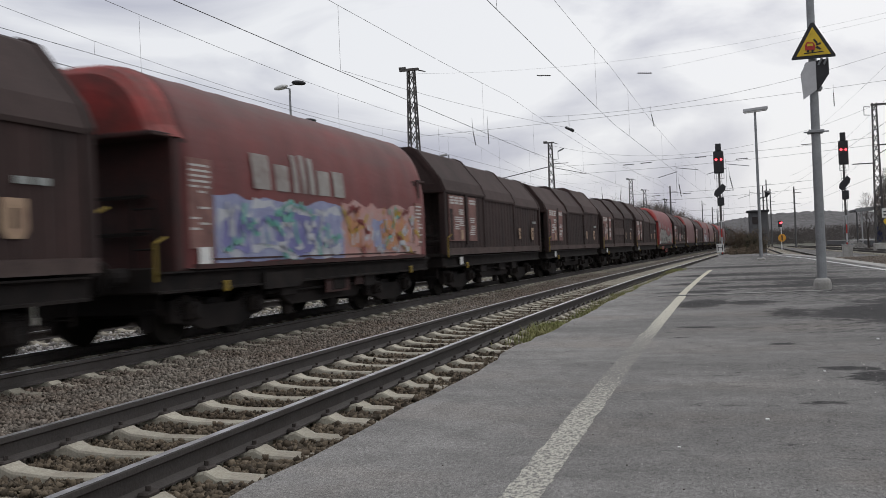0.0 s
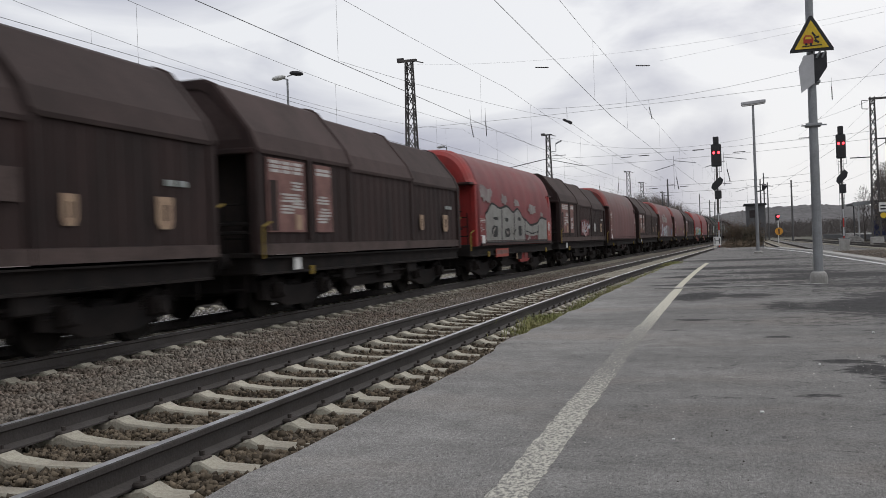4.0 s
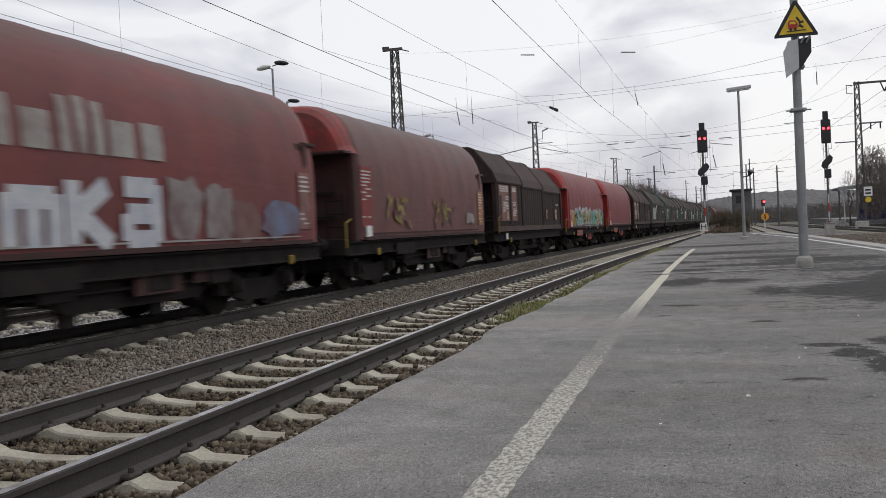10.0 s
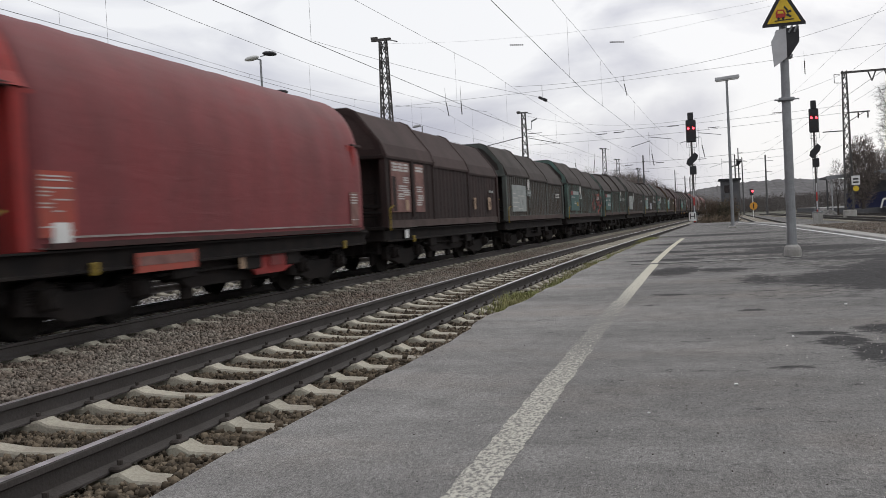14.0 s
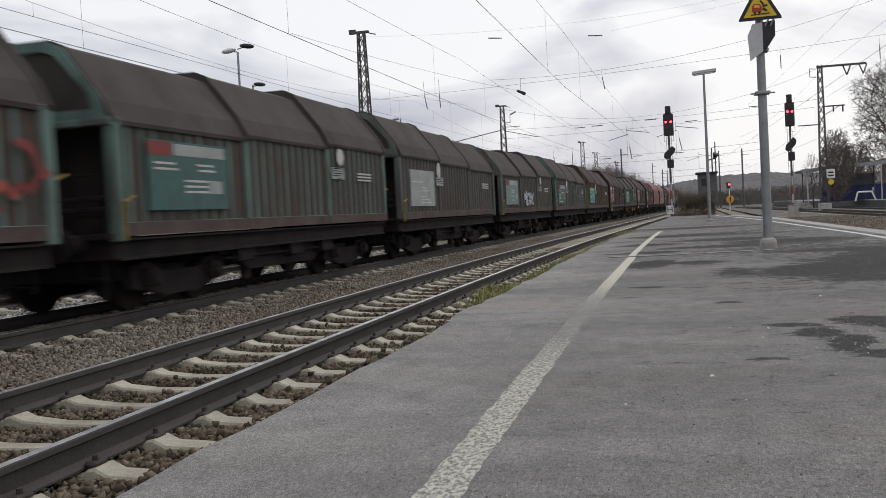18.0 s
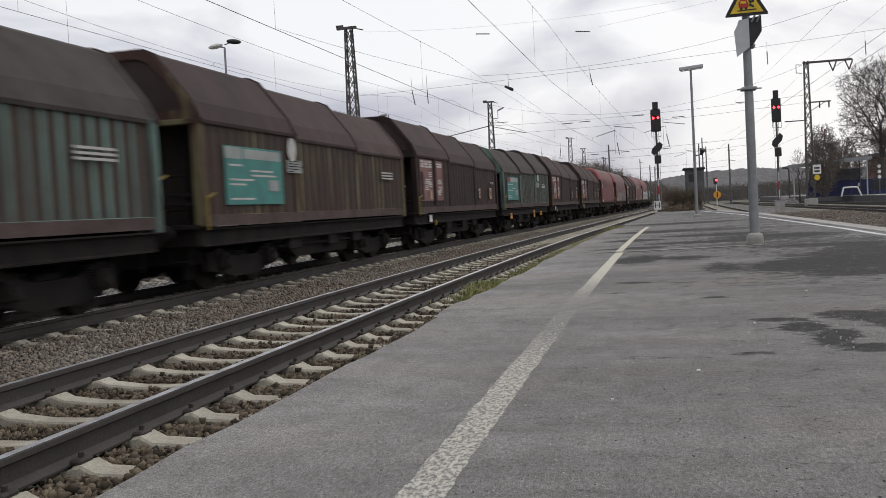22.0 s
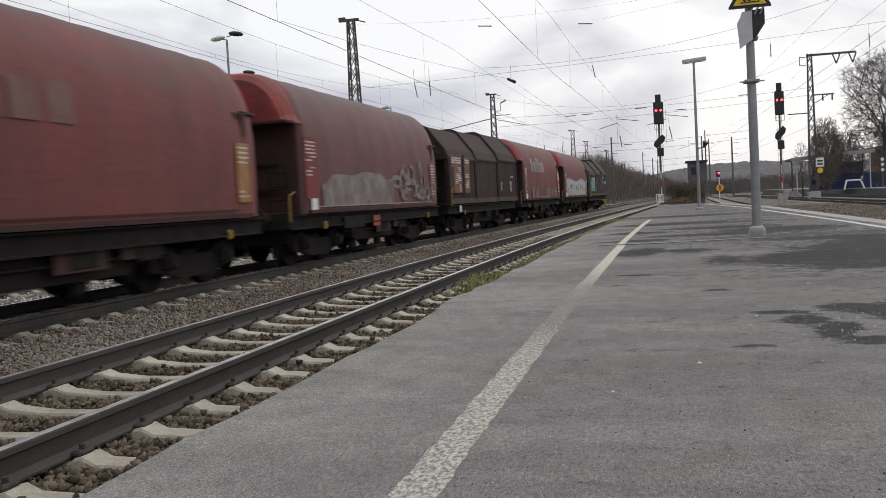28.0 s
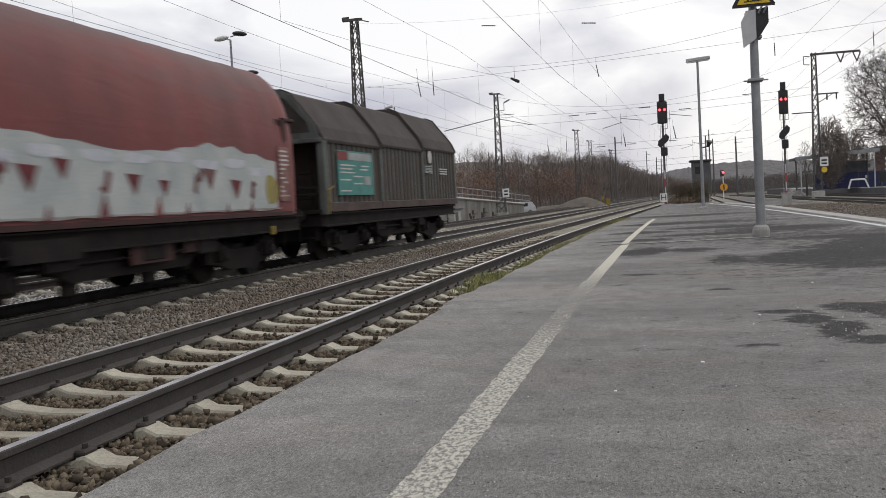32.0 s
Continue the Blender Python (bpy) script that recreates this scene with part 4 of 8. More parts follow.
STEP = simple("step_rail", lambda bm: (rod(bm, (-0.4, 0, 0), (0.4, 0, 0), 0.02, seg=6), box(bm, 0, 0.0, -0.02, 0.7, 0.10, 0.02)))


END_PANEL = simple("end_wall", lambda bm: box(bm, 0, 0, 1.86, 2.70, 0.06, 1.70))
END_STILE = simple("end_stile", lambda bm: box(bm, 0, 0, 0, 0.09, 0.04, 1.66, 0.01))
GABLE_LEDGE = simple("gable_ledge", lambda bm: box(bm, 0, 0, 0, 2.84, 0.16, 0.09, 0.012))
HOOD_POST = simple("hood_post", lambda bm: box(bm, 0, 0, 0, 0.15, 0.20, 1.62, 0.015))
END_PLATFORM = simple("end_platform", lambda bm: box(bm, 0, 0, 0, 2.70, 0.60, 0.08, 0.01))
CROSS = simple("cross_rail", lambda bm: box(bm, 0, 0, 0, 2.5, 0.06, 0.06, 0.01))


def hood_wagon(label, wall, roof, ribbed, raised=False):
    w = thing("hood_wagon", label, "freight wagon", "wagons of the freight train")
    running_gear(w)
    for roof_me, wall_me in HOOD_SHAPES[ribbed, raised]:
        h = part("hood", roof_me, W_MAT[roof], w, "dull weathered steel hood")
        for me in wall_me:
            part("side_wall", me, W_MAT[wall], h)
    for sgn in (1, -1):
        k = (0.940 if sgn < 0 else 0.992) if raised else (1.0 if sgn < 0 else 0.952)
        eave = 2.70 * k
        end = part("end_wall", END_PANEL, W_MAT["end_soot"], w, "near-black recessed end wall", at=pose(0, sgn * (HOOD - 0.55), 0))
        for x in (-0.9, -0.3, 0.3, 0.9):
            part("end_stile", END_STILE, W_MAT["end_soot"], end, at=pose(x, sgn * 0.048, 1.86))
        key = "gable" + str(sgn) + str(k)
        if key not in PLATES:
            outer = hood_profile(k)[1:-1]
            mid = sum(z for _, z in outer) / len(outer)
            inner = [(x * 0.86, mid + (z - mid) * 0.74) for x, z in outer]
            bm = nb()
            rings = [[bm.verts.new((x, sgn * y, z)) for x, z in pts] for pts, y in ((outer, HOOD - 0.02), (outer, HOOD + 0.045), (inner, HOOD + 0.045), (inner, HOOD + 0.008))]
            for p, q in zip(rings, rings[1:]):
                for i in range(len(outer)):
                    j = (i + 1) % len(outer)
                    bm.faces.new((p[i], p[j], q[j], q[i]))
            bmesh.ops.recalc_face_normals(bm, faces=bm.faces)
            PLATES[key] = mesh_of("gable_frame", bm)
        part("gable_frame", PLATES[key], W_MAT[wall], w, "painted frame of the upper gable")
        part("gable_ledge", GABLE_LEDGE, W_MAT[wall], w, at=pose(0, sgn * (HOOD - 0.02), eave))
        for x in (-1.37, 1.37):
            part("corner_post", HOOD_POST, W_MAT[wall], w, at=pose(x, sgn * (HOOD - 0.09), (SILL + eave) / 2))
        part("end_platform", END_PLATFORM, W_MAT["frame"], w, at=pose(0, sgn * (HOOD - 0.20), SILL))
        for z in (1.42, 1.56):
            part("cross_rail", CROSS, W_MAT["frame"], w, at=pose(0, sgn * (HOOD - 0.06), z))
        part("end_ladder", LADDER, W_MAT["frame"], w, at=pose(0.95, sgn * (HOOD - 0.10), 0))
        part("end_box", CRATE, W_MAT["frame"], w, at=pose(-0.4, sgn * (HOOD - 0.36), 1.30))
    part("hand_lever", HANDLE, W_MAT["mark_yellow"], w, "yellow hand lever", at=pose(1.47, -HOOD + 0.10, 1.0))
    part("hand_lever", HANDLE, W_MAT["mark_yellow"], w, "yellow hand lever", at=pose(1.36, HOOD + 0.06, 1.25))
    return w


def tarp_wagon(label, tarp, cap):
    w = thing("tarpaulin_wagon", label, "freight wagon", "wagons of the freight train")
    running_gear(w)
    part("tarpaulin", TARP, W_MAT[tarp], w, "taut tarpaulin cover over bows")
    for me, wall, sgn, o in zip(CAPS, END_WALLS, (-1, 1), (-0.20, 0.12)):
        c = part("end_dome", me, W_MAT[cap], w, "steel end dome", at=pose(0, o, 0)) if sgn < 0 else w
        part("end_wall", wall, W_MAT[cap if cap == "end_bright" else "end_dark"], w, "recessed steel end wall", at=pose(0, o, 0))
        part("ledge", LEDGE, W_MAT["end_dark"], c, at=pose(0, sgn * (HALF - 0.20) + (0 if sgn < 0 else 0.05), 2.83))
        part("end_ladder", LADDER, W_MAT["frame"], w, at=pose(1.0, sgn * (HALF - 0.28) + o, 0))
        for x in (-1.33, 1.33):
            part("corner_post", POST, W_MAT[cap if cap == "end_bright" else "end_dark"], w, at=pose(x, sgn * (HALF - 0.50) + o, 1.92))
        part("step_rail", STEP, W_MAT["frame"], w, at=pose(0.6, sgn * (HALF - 0.36) + o, 2.05))
        part("step_rail", STEP, W_MAT["frame"], w, at=pose(0.6, sgn * (HALF - 0.36) + o, 1.55))
    part("roll_bar", prism([(1.40, SILL - 0.02), (1.46, SILL - 0.02), (1.46, SILL + 0.05), (1.40, SILL + 0.05)], -HALF + 0.6, HALF - 0.3), W_MAT["end_dark"], w)
    return w


wagons = []
KINDS = ["brown", "tarp_mid", "brown", "brown", "brown", "brown", "tarp_red", "brown", "tarp_maroon", "brown", "tarp_mid", "tarp_maroon", "brown", "tarp_red", "tarp_red", "brown",
         "grey_green", "green", "green", "grey_green", "grey_green", "green", "rust", "brown", "green", "brown", "brown", "tarp_mid", "tarp_maroon", "brown", "tarp_mid", "tarp_mid", "grey_green"]
RAISED = (0, 3, 4, 18, 20, 24, 29, 32)     # turned round: the rear hood is the largest
LABELS = {"brown": "dark brown telescopic-hood freight wagon, dirty and rusty", "rust": "rusty brown ribbed hood wagon with tan streaks", "green": "green ribbed-steel telescopic-hood freight wagon, grimy",
          "grey_green": "grey-green ribbed-steel telescopic-hood freight wagon, sooty", "tarp_mid": "dull red tarpaulin-covered freight wagon with round top",
          "tarp_maroon": "faded maroon tarpaulin-covered freight wagon with round top", "tarp_red": "bright red tarpaulin-covered freight wagon with round top"}
EXTRA = {1: "dull red tarpaulin wagon with blue and orange graffiti", 6: "bright red tarpaulin wagon with silver graffiti along its side", 10: "dull red tarpaulin wagon with white graffiti blocks",
         11: "faded maroon tarpaulin wagon with yellow graffiti tags", 13: "bright red tarpaulin wagon with teal and yellow graffiti", 28: "faded maroon tarpaulin wagon with grey smeared paint",
         31: "dull red tarpaulin wagon with a large white painted field", 32: "grey-green ribbed hood wagon at the end of the train", 7: "dark brown hood wagon with pink graffiti on its side"}
for j, kind in enumerate(KINDS):
    text = EXTRA.get(j, LABELS[kind])
    if kind.startswith("tarp"):
        w = tarp_wagon(text, kind, "end_bright" if kind == "tarp_red" else "end_red")
    else:
        w = hood_wagon(text, kind, "brown_roof" if kind in ("brown", "rust") else "grey_roof", kind != "brown", j in RAISED)
    wagons.append(w)

# ---- markings, boards and graffiti on the wagons ----


def disc_outline_yz(y, z, ry, rz, n=18):
    return [(y + ry * math.cos(i * math.tau / n), z + rz * math.sin(i * math.tau / n)) for i in range(n)]


def paint(name, colour, dark=None, rough=0.7, scale=4):
    return material(name, colour, rough, second=dark or tuple(c * 0.7 for c in colour), scale=scale, fine=30, spread=0.12, bump=0.05)


G = {"label_bright": paint("label_bright_red", (0.36, 0.07, 0.05), (0.28, 0.08, 0.06)), "rust_panel": paint("panel_rusty", (0.20, 0.095, 0.06), (0.12, 0.06, 0.045)), "sky": paint("graffiti_sky_blue", (0.30, 0.33, 0.46), (0.20, 0.21, 0.36)), "violet": paint("graffiti_violet", (0.13, 0.13, 0.30), (0.22, 0.22, 0.42)), "pale": paint("graffiti_pale", (0.50, 0.51, 0.53), (0.36, 0.38, 0.44)), "orange": paint("graffiti_orange", (0.46, 0.24, 0.10), (0.42, 0.18, 0.14)),
     "pink": paint("graffiti_pink", (0.44, 0.22, 0.20), (0.40, 0.30, 0.28)), "silver": paint("graffiti_silver", (0.27, 0.27, 0.25), (0.19, 0.18, 0.17)), "black": paint("graffiti_black", (0.02, 0.02, 0.02)),
     "teal": paint("graffiti_teal", (0.10, 0.33, 0.29), (0.20, 0.40, 0.34)), "yellow": paint("graffiti_yellow", (0.44, 0.30, 0.05), (0.36, 0.24, 0.05)), "lime": paint("graffiti_lime", (0.28, 0.24, 0.07), (0.20, 0.16, 0.06)),
     "white": paint("graffiti_white", (0.42, 0.44, 0.43), (0.30, 0.33, 0.33), scale=1.5), "smear": paint("smeared_grey", (0.26, 0.24, 0.23), (0.15, 0.10, 0.10), scale=2.5), "blue": paint("graffiti_blue", (0.14, 0.17, 0.26), (0.12, 0.07, 0.08), scale=2),
     "dull": paint("faded_lettering", (0.33, 0.32, 0.30), (0.20, 0.16, 0.15), scale=3), "ghost": paint("ghost_lettering", (0.17, 0.10, 0.09), (0.12, 0.05, 0.05), scale=3), "wine": paint("wine_red", (0.14, 0.03, 0.035)),
     "label_red": paint("label_red", (0.22, 0.035, 0.035), (0.16, 0.05, 0.045)), "label_orange": paint("label_orange", (0.36, 0.20, 0.07), (0.28, 0.12, 0.06))}


def side_x(z):
    """Where the tarpaulin's side stands at the height z."""
    if z <= 2.15:
        return 1.415
    u = min(1.0, ((z - 2.15) / (3.88 - 2.15))) ** (1 / 0.95)
    return 1.41 * max(0.0, 1 - u * u) ** 0.30


def shape(name, outline, mat, parent, lift=0.012, label="", surface=None):
    """A flat painted shape with an outline of (y, z) on the wagon's side."""
    bm = nb()
    cy = sum(p[0] for p in outline) / len(outline)
    cz = sum(p[1] for p in outline) / len(outline)
    fx = surface or side_x
    c = bm.verts.new((fx(cz) + lift, cy, cz))
    vs = [bm.verts.new((fx(z) + lift, y, z)) for y, z in outline]
    for i in range(len(vs)):
        bm.faces.new((c, vs[i], vs[(i + 1) % len(vs)]))
    return part(name, bm, mat, parent, label)


def blob(rnd, y, z, w, h, n=16, jag=0.22, square=0.6):
    """An uneven closed outline, as of a sprayed letter."""
    out = []
    for i in range(n):
        a = i * math.tau / n
        c, s = math.cos(a), math.sin(a)
        k = (abs(c) ** (2 / square) + abs(s) ** (2 / square)) ** (-square / 2) * (1 + rnd.uniform(-jag, jag))
        out.append((y + w / 2 * k * c, z + h / 2 * k * s))
    return out


def stroke(rnd, y0, z0, y1, z1, t):
    """A bent sprayed stroke."""
    pts = [(y0 + (y1 - y0) * u, z0 + (z1 - z0) * u + 0.10 * math.sin(u * math.pi) * rnd.choice((-1, 1))) for u in (0, 0.25, 0.5, 0.75, 1)]
    dy, dz = y1 - y0, z1 - z0
    ln = math.hypot(dy, dz) or 1
    ny, nz = -dz / ln * t, dy / ln * t
    return [(y + ny * 0.5, z + nz * 0.5) for y, z in pts] + [(y - ny * 0.5, z - nz * 0.5) for y, z in pts[::-1]]


def graffiti(w, y0, y1, z0, z1, fills, outline, count, seed, jag=0.24, surface=None, strokes="black"):
    rnd = random.Random(seed)
    step = (y1 - y0) / count
    for i in range(count):
        y = y0 + step * (i + 0.5)
        h = (z1 - z0) * rnd.uniform(0.82, 1.05)
        z = (z0 + z1) / 2 + rnd.uniform(-0.04, 0.04)
        ww = step * rnd.uniform(1.0, 1.25)
        if outline:
            shape("graffiti_outline", blob(rnd, y, z, ww * 1.2, h * 1.12, jag=jag), G[outline], w, 0.012 + 0.001 * (i % 3), surface=surface)
        shape("graffiti_letter", blob(rnd, y, z, ww * 0.92, h * 0.9, jag=jag), G[fills[i % len(fills)]], w, 0.018 + 0.001 * (i % 3), "sprayed letter shape", surface=surface)
        for _ in range(2):
            a = rnd.uniform(-0.3, 0.3) * ww
            shape("graffiti_stroke", stroke(rnd, y + a, z - h * rnd.uniform(0.1, 0.36), y + a + rnd.uniform(-0.3, 0.3) * ww, z + h * rnd.uniform(0.05, 0.36), 0.05 + 0.05 * rnd.random()),
                  G[strokes if rnd.random() < 0.7 else fills[(i + 1) % len(fills)]], w, 0.024 + 0.001 * (i % 3), surface=surface)


def name_bars(w, y0, y1, z, h, mat):
    """A brand name as plain upright bars of its size."""
    widths = (0.17, 0.15, 0.06, 0.06, 0.06, 0.16, 0.15)
    rises = (1.0, 0.78, 1.15, 1.2, 1.15, 0.8, 0.85)
    y = y0
    for wd, r in zip(widths, rises):
        ww = wd * (y1 - y0) / 0.95
        bm = nb()
        rows = [z + h * r * i / 5 for i in range(6)]
        vs = [(bm.verts.new((side_x(q) + 0.014, y, q)), bm.verts.new((side_x(q) + 0.014, y + ww * 0.88, q))) for q in rows]
        for a, b in zip(vs, vs[1:]):
            bm.faces.new((a[0], a[1], b[1], b[0]))
        part("name_bar", bm, mat, w, "pale plain lettering bar")
        y += ww + (y1 - y0) * 0.027


def text_panel(w, y, z, ww, hh, mat, rows, x, seed, lines=None, header=None, split=1):
    """A board with rows of writing too small to read, as bars."""
    b = stick(w, "data_board", y, z, ww, hh, mat, x, "data board with rows of small bars")
    rnd = random.Random(seed)
    bm = nb()
    rows = rows * 2 - 1
    for i in range(rows):
        q = z + hh * (0.42 - 0.82 * i / max(rows - 1, 1))
        if header and i < rows * 0.25:
            continue
        if rnd.random() < (0.05 if i < 4 else 0.42):
            continue
        ln = ww * (rnd.uniform(0.7, 0.86) if i < 4 and not header else rnd.uniform(0.2, 0.5))
        yy = y - ww * 0.43 + ln / 2 + (0.35 * ww if i >= 4 and rnd.random() < 0.35 else 0)
        box(bm, 0.008, yy - y, q - z, 0.004, ln, hh * 0.36 / rows)
        if rnd.random() < 0.3 and ln < ww * 0.4 and yy < y:
            box(bm, 0.008, yy - y + ww * 0.5, q - z, 0.004, ww * 0.22, hh * 0.36 / rows)
    tagged(part("writing", bm, lines or W_MAT["mark_white"], b), kind="stuff")
    if header:
        part("header_block", box(nb(), 0.008, -ww * 0.36, hh * 0.38, 0.004, ww * 0.26, hh * 0.20), header, b)
        part("header_bar", box(nb(), 0.008, ww * 0.13, hh * 0.38, 0.004, ww * 0.66, hh * 0.17), W_MAT["panel_grey"], b)
    return b


def brown_board(w, y, z, ww, hh, mat, x, seed, door):
    """A dull red board: pale lines across its head, blocks of bars below, a dark corner where the door's bolt sits."""
    b = stick(w, "data_board", y, z, ww, hh, mat, x, "dull red data board with rows of pale bars")
    rnd = random.Random(seed)
    bm = nb()
    for q in (0.45, 0.39, 0.33) if door else (0.42, 0.36):
        n = 3 if door else 1
        for i in range(n):
            ln = ww * (0.90 / n - 0.03)
            box(bm, 0.008, -0.45 * ww + ww * 0.90 * (i + 0.5) / n, hh * q, 0.004, ln * rnd.uniform(0.8, 1.0), hh * 0.042)
    for c, q in ((0.28, 0.19), (0.22, 0.02), (0.30, -0.06), (0.02, 0.02), (0.0, -0.14)) if door else ((-0.05, 0.02), (0.05, -0.16), (-0.1, -0.26)):
        for i in range(3):
            box(bm, 0.008, ww * c, hh * (q - 0.045 * i), 0.004, ww * rnd.uniform(0.2, 0.34) * (1 if door else 2), hh * 0.028)
    tagged(part("writing", bm, W_MAT["mark_white"], b), kind="stuff")
    if door:
        part("bolt_recess", box(nb(), 0.007, -0.36 * ww, -0.14 * hh, 0.006, 0.20 * ww, 0.68 * hh), W_MAT["brown"], b, "dark recess for the door bolt")
        part("round_plate", box(nb(), 0.010, 0.30 * ww, -0.36 * hh, 0.006, 0.22, 0.26, 0.003), W_MAT["mark_tan"], b, "tan plate")
    return b


def brown_marks(j, seed):
    w = wagons[j]
    x, xr = (1.445, 1.445) if j not in RAISED else (1.42, 1.448)
    red = G["rust_panel"] if j == 29 else W_MAT["panel_red"]
    brown_board(w, -4.60, 2.02, 1.36, 1.20, red, x, seed, True)
    brown_board(w, -3.15, 2.02, 0.70, 1.20, red, x, seed + 1, False)
    stick(w, "side_post", -3.70, 2.0, 0.18, 1.40, W_MAT["brown"], x + 0.02)
    for y, ww, hh in ((2.40, 0.26, 0.36), (4.28, 0.38, 0.42)):
        outline = [(y - ww / 2, 1.66 + hh / 2), (y + ww / 2, 1.66 + hh / 2), (y + ww / 2, 1.66 - hh * 0.3), (y + ww * 0.3, 1.66 - hh / 2), (y - ww * 0.3, 1.66 - hh / 2), (y - ww / 2, 1.66 - hh * 0.3)]
        b = shape("load_plate", outline, W_MAT["mark_tan"], w, 0.0, "tan load plate", surface=lambda z: xr - 0.005)
        part("plate_bar", box(nb(), xr, y, 1.66, 0.006, ww * 0.18, hh * 0.5), W_MAT["brown"], b)
    for y in (4.42, 4.72):
        stick(w, "small_plate", y, 2.06, 0.22, 0.08, W_MAT["panel_grey"], xr - 0.01)
    stick(w, "white_plate", -4.20, 0.90, 0.26, 0.22, M["white"], 1.40, "white square plate")
    part("yellow_block", BLOCK, W_MAT["mark_yellow"], w, at=pose(1.38, -3.6, 0.76))


for j, kind in enumerate(KINDS):
    if kind == "brown":
        brown_marks(j, 100 + j)
def side_plate(outline, t):
    """A plate of thickness t with an outline of (y, z)."""
    bm = nb()
    a = [bm.verts.new((0, y, z)) for y, z in outline]
    b = [bm.verts.new((t, y, z)) for y, z in outline]
    bm.faces.new(a)
    bm.faces.new(b[::-1])
    for i in range(len(a)):
        j = (i + 1) % len(a)
        bm.faces.new((a[i], b[i], b[j], a[j]))
    bmesh.ops.recalc_face_normals(bm, faces=bm.faces)
    return bm


TARP_JS = [j for j, kind in enumerate(KINDS) if kind.startswith("tarp")]
for j in TARP_JS:
    w = wagons[j]
    low = KINDS[j] == "tarp_red"
    text_panel(w, -4.55, 1.55 if low else 1.95, 0.62, 0.75 if low else 1.25, G["label_bright"] if j in (13, 14) else G["label_red"] if j in (6, 11, 27, 28) else W_MAT["panel_red"], 8, 1.428, 200 + j)
    text_panel(w, 4.80, 1.50 if low else 1.80, 0.46, 0.7 if low else 1.0, G["label_orange"] if j in (27, 11) else W_MAT["panel_red"], 6, 1.428, 300 + j)
    stick(w, "white_plate", -4.5, 1.22, 0.30, 0.24, M["white"], 1.436, "white square plate")
    for y in (-3.9, 4.2):
        part("yellow_block", BLOCK, W_MAT["mark_yellow"], w, "yellow block under the sill", at=pose(1.40, y, 0.78))
    part("hand_lever", HANDLE, W_MAT["mark_yellow"], w, at=pose(1.36, -HALF - 0.22, 0.9))
    sill = W_MAT["tarp_mid"] if low else W_MAT["end_dark"]
    if low:
        fp = stick(w, "frame_plate", -2.3, 0.80, 1.5, 0.26, G["label_bright"], 1.40, "red plate with a pale bar")
        part("plate_bar", box(nb(), 0.008, 0, 0.02, 0.004, 1.36, 0.12), W_MAT["panel_red"], fp)
        part("belly_plate", side_plate([(-0.2, 0.92), (2.5, 0.92), (2.0, 0.56), (1.5, 0.42), (0.5, 0.42)], 0.06), W_MAT["end_bright"], w, "red painted belly plate", at=pose(1.24, 0, 0))
        stick(w, "valve_box", 0.15, 0.72, 0.5, 0.34, W_MAT["mark_tan"], 1.31)
        stick(w, "valve_box", 1.2, 0.70, 0.5, 0.30, G["label_red"], 1.32)
    else:
        stick(w, "frame_plate", -2.1, 0.80, 1.3, 0.26, W_MAT["frame"], 1.40)
        stick(w, "valve_box", 0.3, 0.70, 1.1, 0.42, sill, 1.30)
        stick(w, "valve_box", 1.6, 0.74, 0.8, 0.34, sill, 1.28)
    part("hem_rope", prism([(1.42, SILL + 0.10), (1.435, SILL + 0.10), (1.435, SILL + 0.125), (1.42, SILL + 0.125)], -HALF + 0.8, HALF - 0.8), G["dull"] if j in (10, 30, 31, 28, 14) else W_MAT["end_dark"], w)

GREEN_JS = [j for j, kind in enumerate(KINDS) if kind in ("green", "grey_green", "rust")]
PANELS = {16: "panel_grey", 17: "panel_dark", 18: "panel_dark", 19: "panel_grey", 20: "panel_pale_teal", 21: "panel_dark", 22: "panel_teal", 24: "panel_teal", 32: "panel_teal"}
W_MAT["panel_pale_teal"] = paint("panel_pale_teal", (0.17, 0.25, 0.23), (0.13, 0.18, 0.17))
W_MAT["panel_dark"] = paint("panel_dark_teal", (0.055, 0.125, 0.115), (0.05, 0.09, 0.085))
for j in GREEN_JS:
    w = wagons[j]
    raised = j in RAISED
    x = 1.438 if raised else 1.464
    y, ww = (-3.70, 2.30)
    text_panel(w, y, 1.88, ww, 0.98, W_MAT[PANELS[j]], 6, x, 400 + j, header=G["label_red"] if j in (17, 18, 20, 21, 24, 32) else W_MAT["panel_grey"])
    stick(w, "yellow_label", y + 0.7, 1.72, 0.42, 0.2, W_MAT["mark_yellow"] if j in (17, 21) else W_MAT["panel_grey"], x + 0.012)
    xr = 1.462 if raised else 1.464
    oy = 2.5 if raised else -2.05
    shape("round_plate", disc_outline_yz(oy, 2.45 if raised else 2.42, 0.20, 0.18 if raised else 0.23), W_MAT["mark_white"], w, 0.0, "pale oval plate", surface=lambda z: xr + 0.01)
    text_panel(w, oy + (-0.15 if raised else 0.1), 2.10, 0.70, 0.24, W_MAT["panel_grey"], 3, xr, 500 + j, lines=W_MAT["frame"])
    for q in (2.13, 2.06, 1.99):
        stick(w, "number_bar", 4.05, q, 0.90, 0.035, W_MAT["mark_white"], xr - 0.012, "pale number bars")
    if j == 24:
        for yy, a, b in ((-3.9, 0.42, 0.22), (1.6, 0.2, 0.34), (3.5, 0.5, 0.18)):
            stick(w, "yellow_box", yy, 0.72, a, b, M["orange"], 1.36)

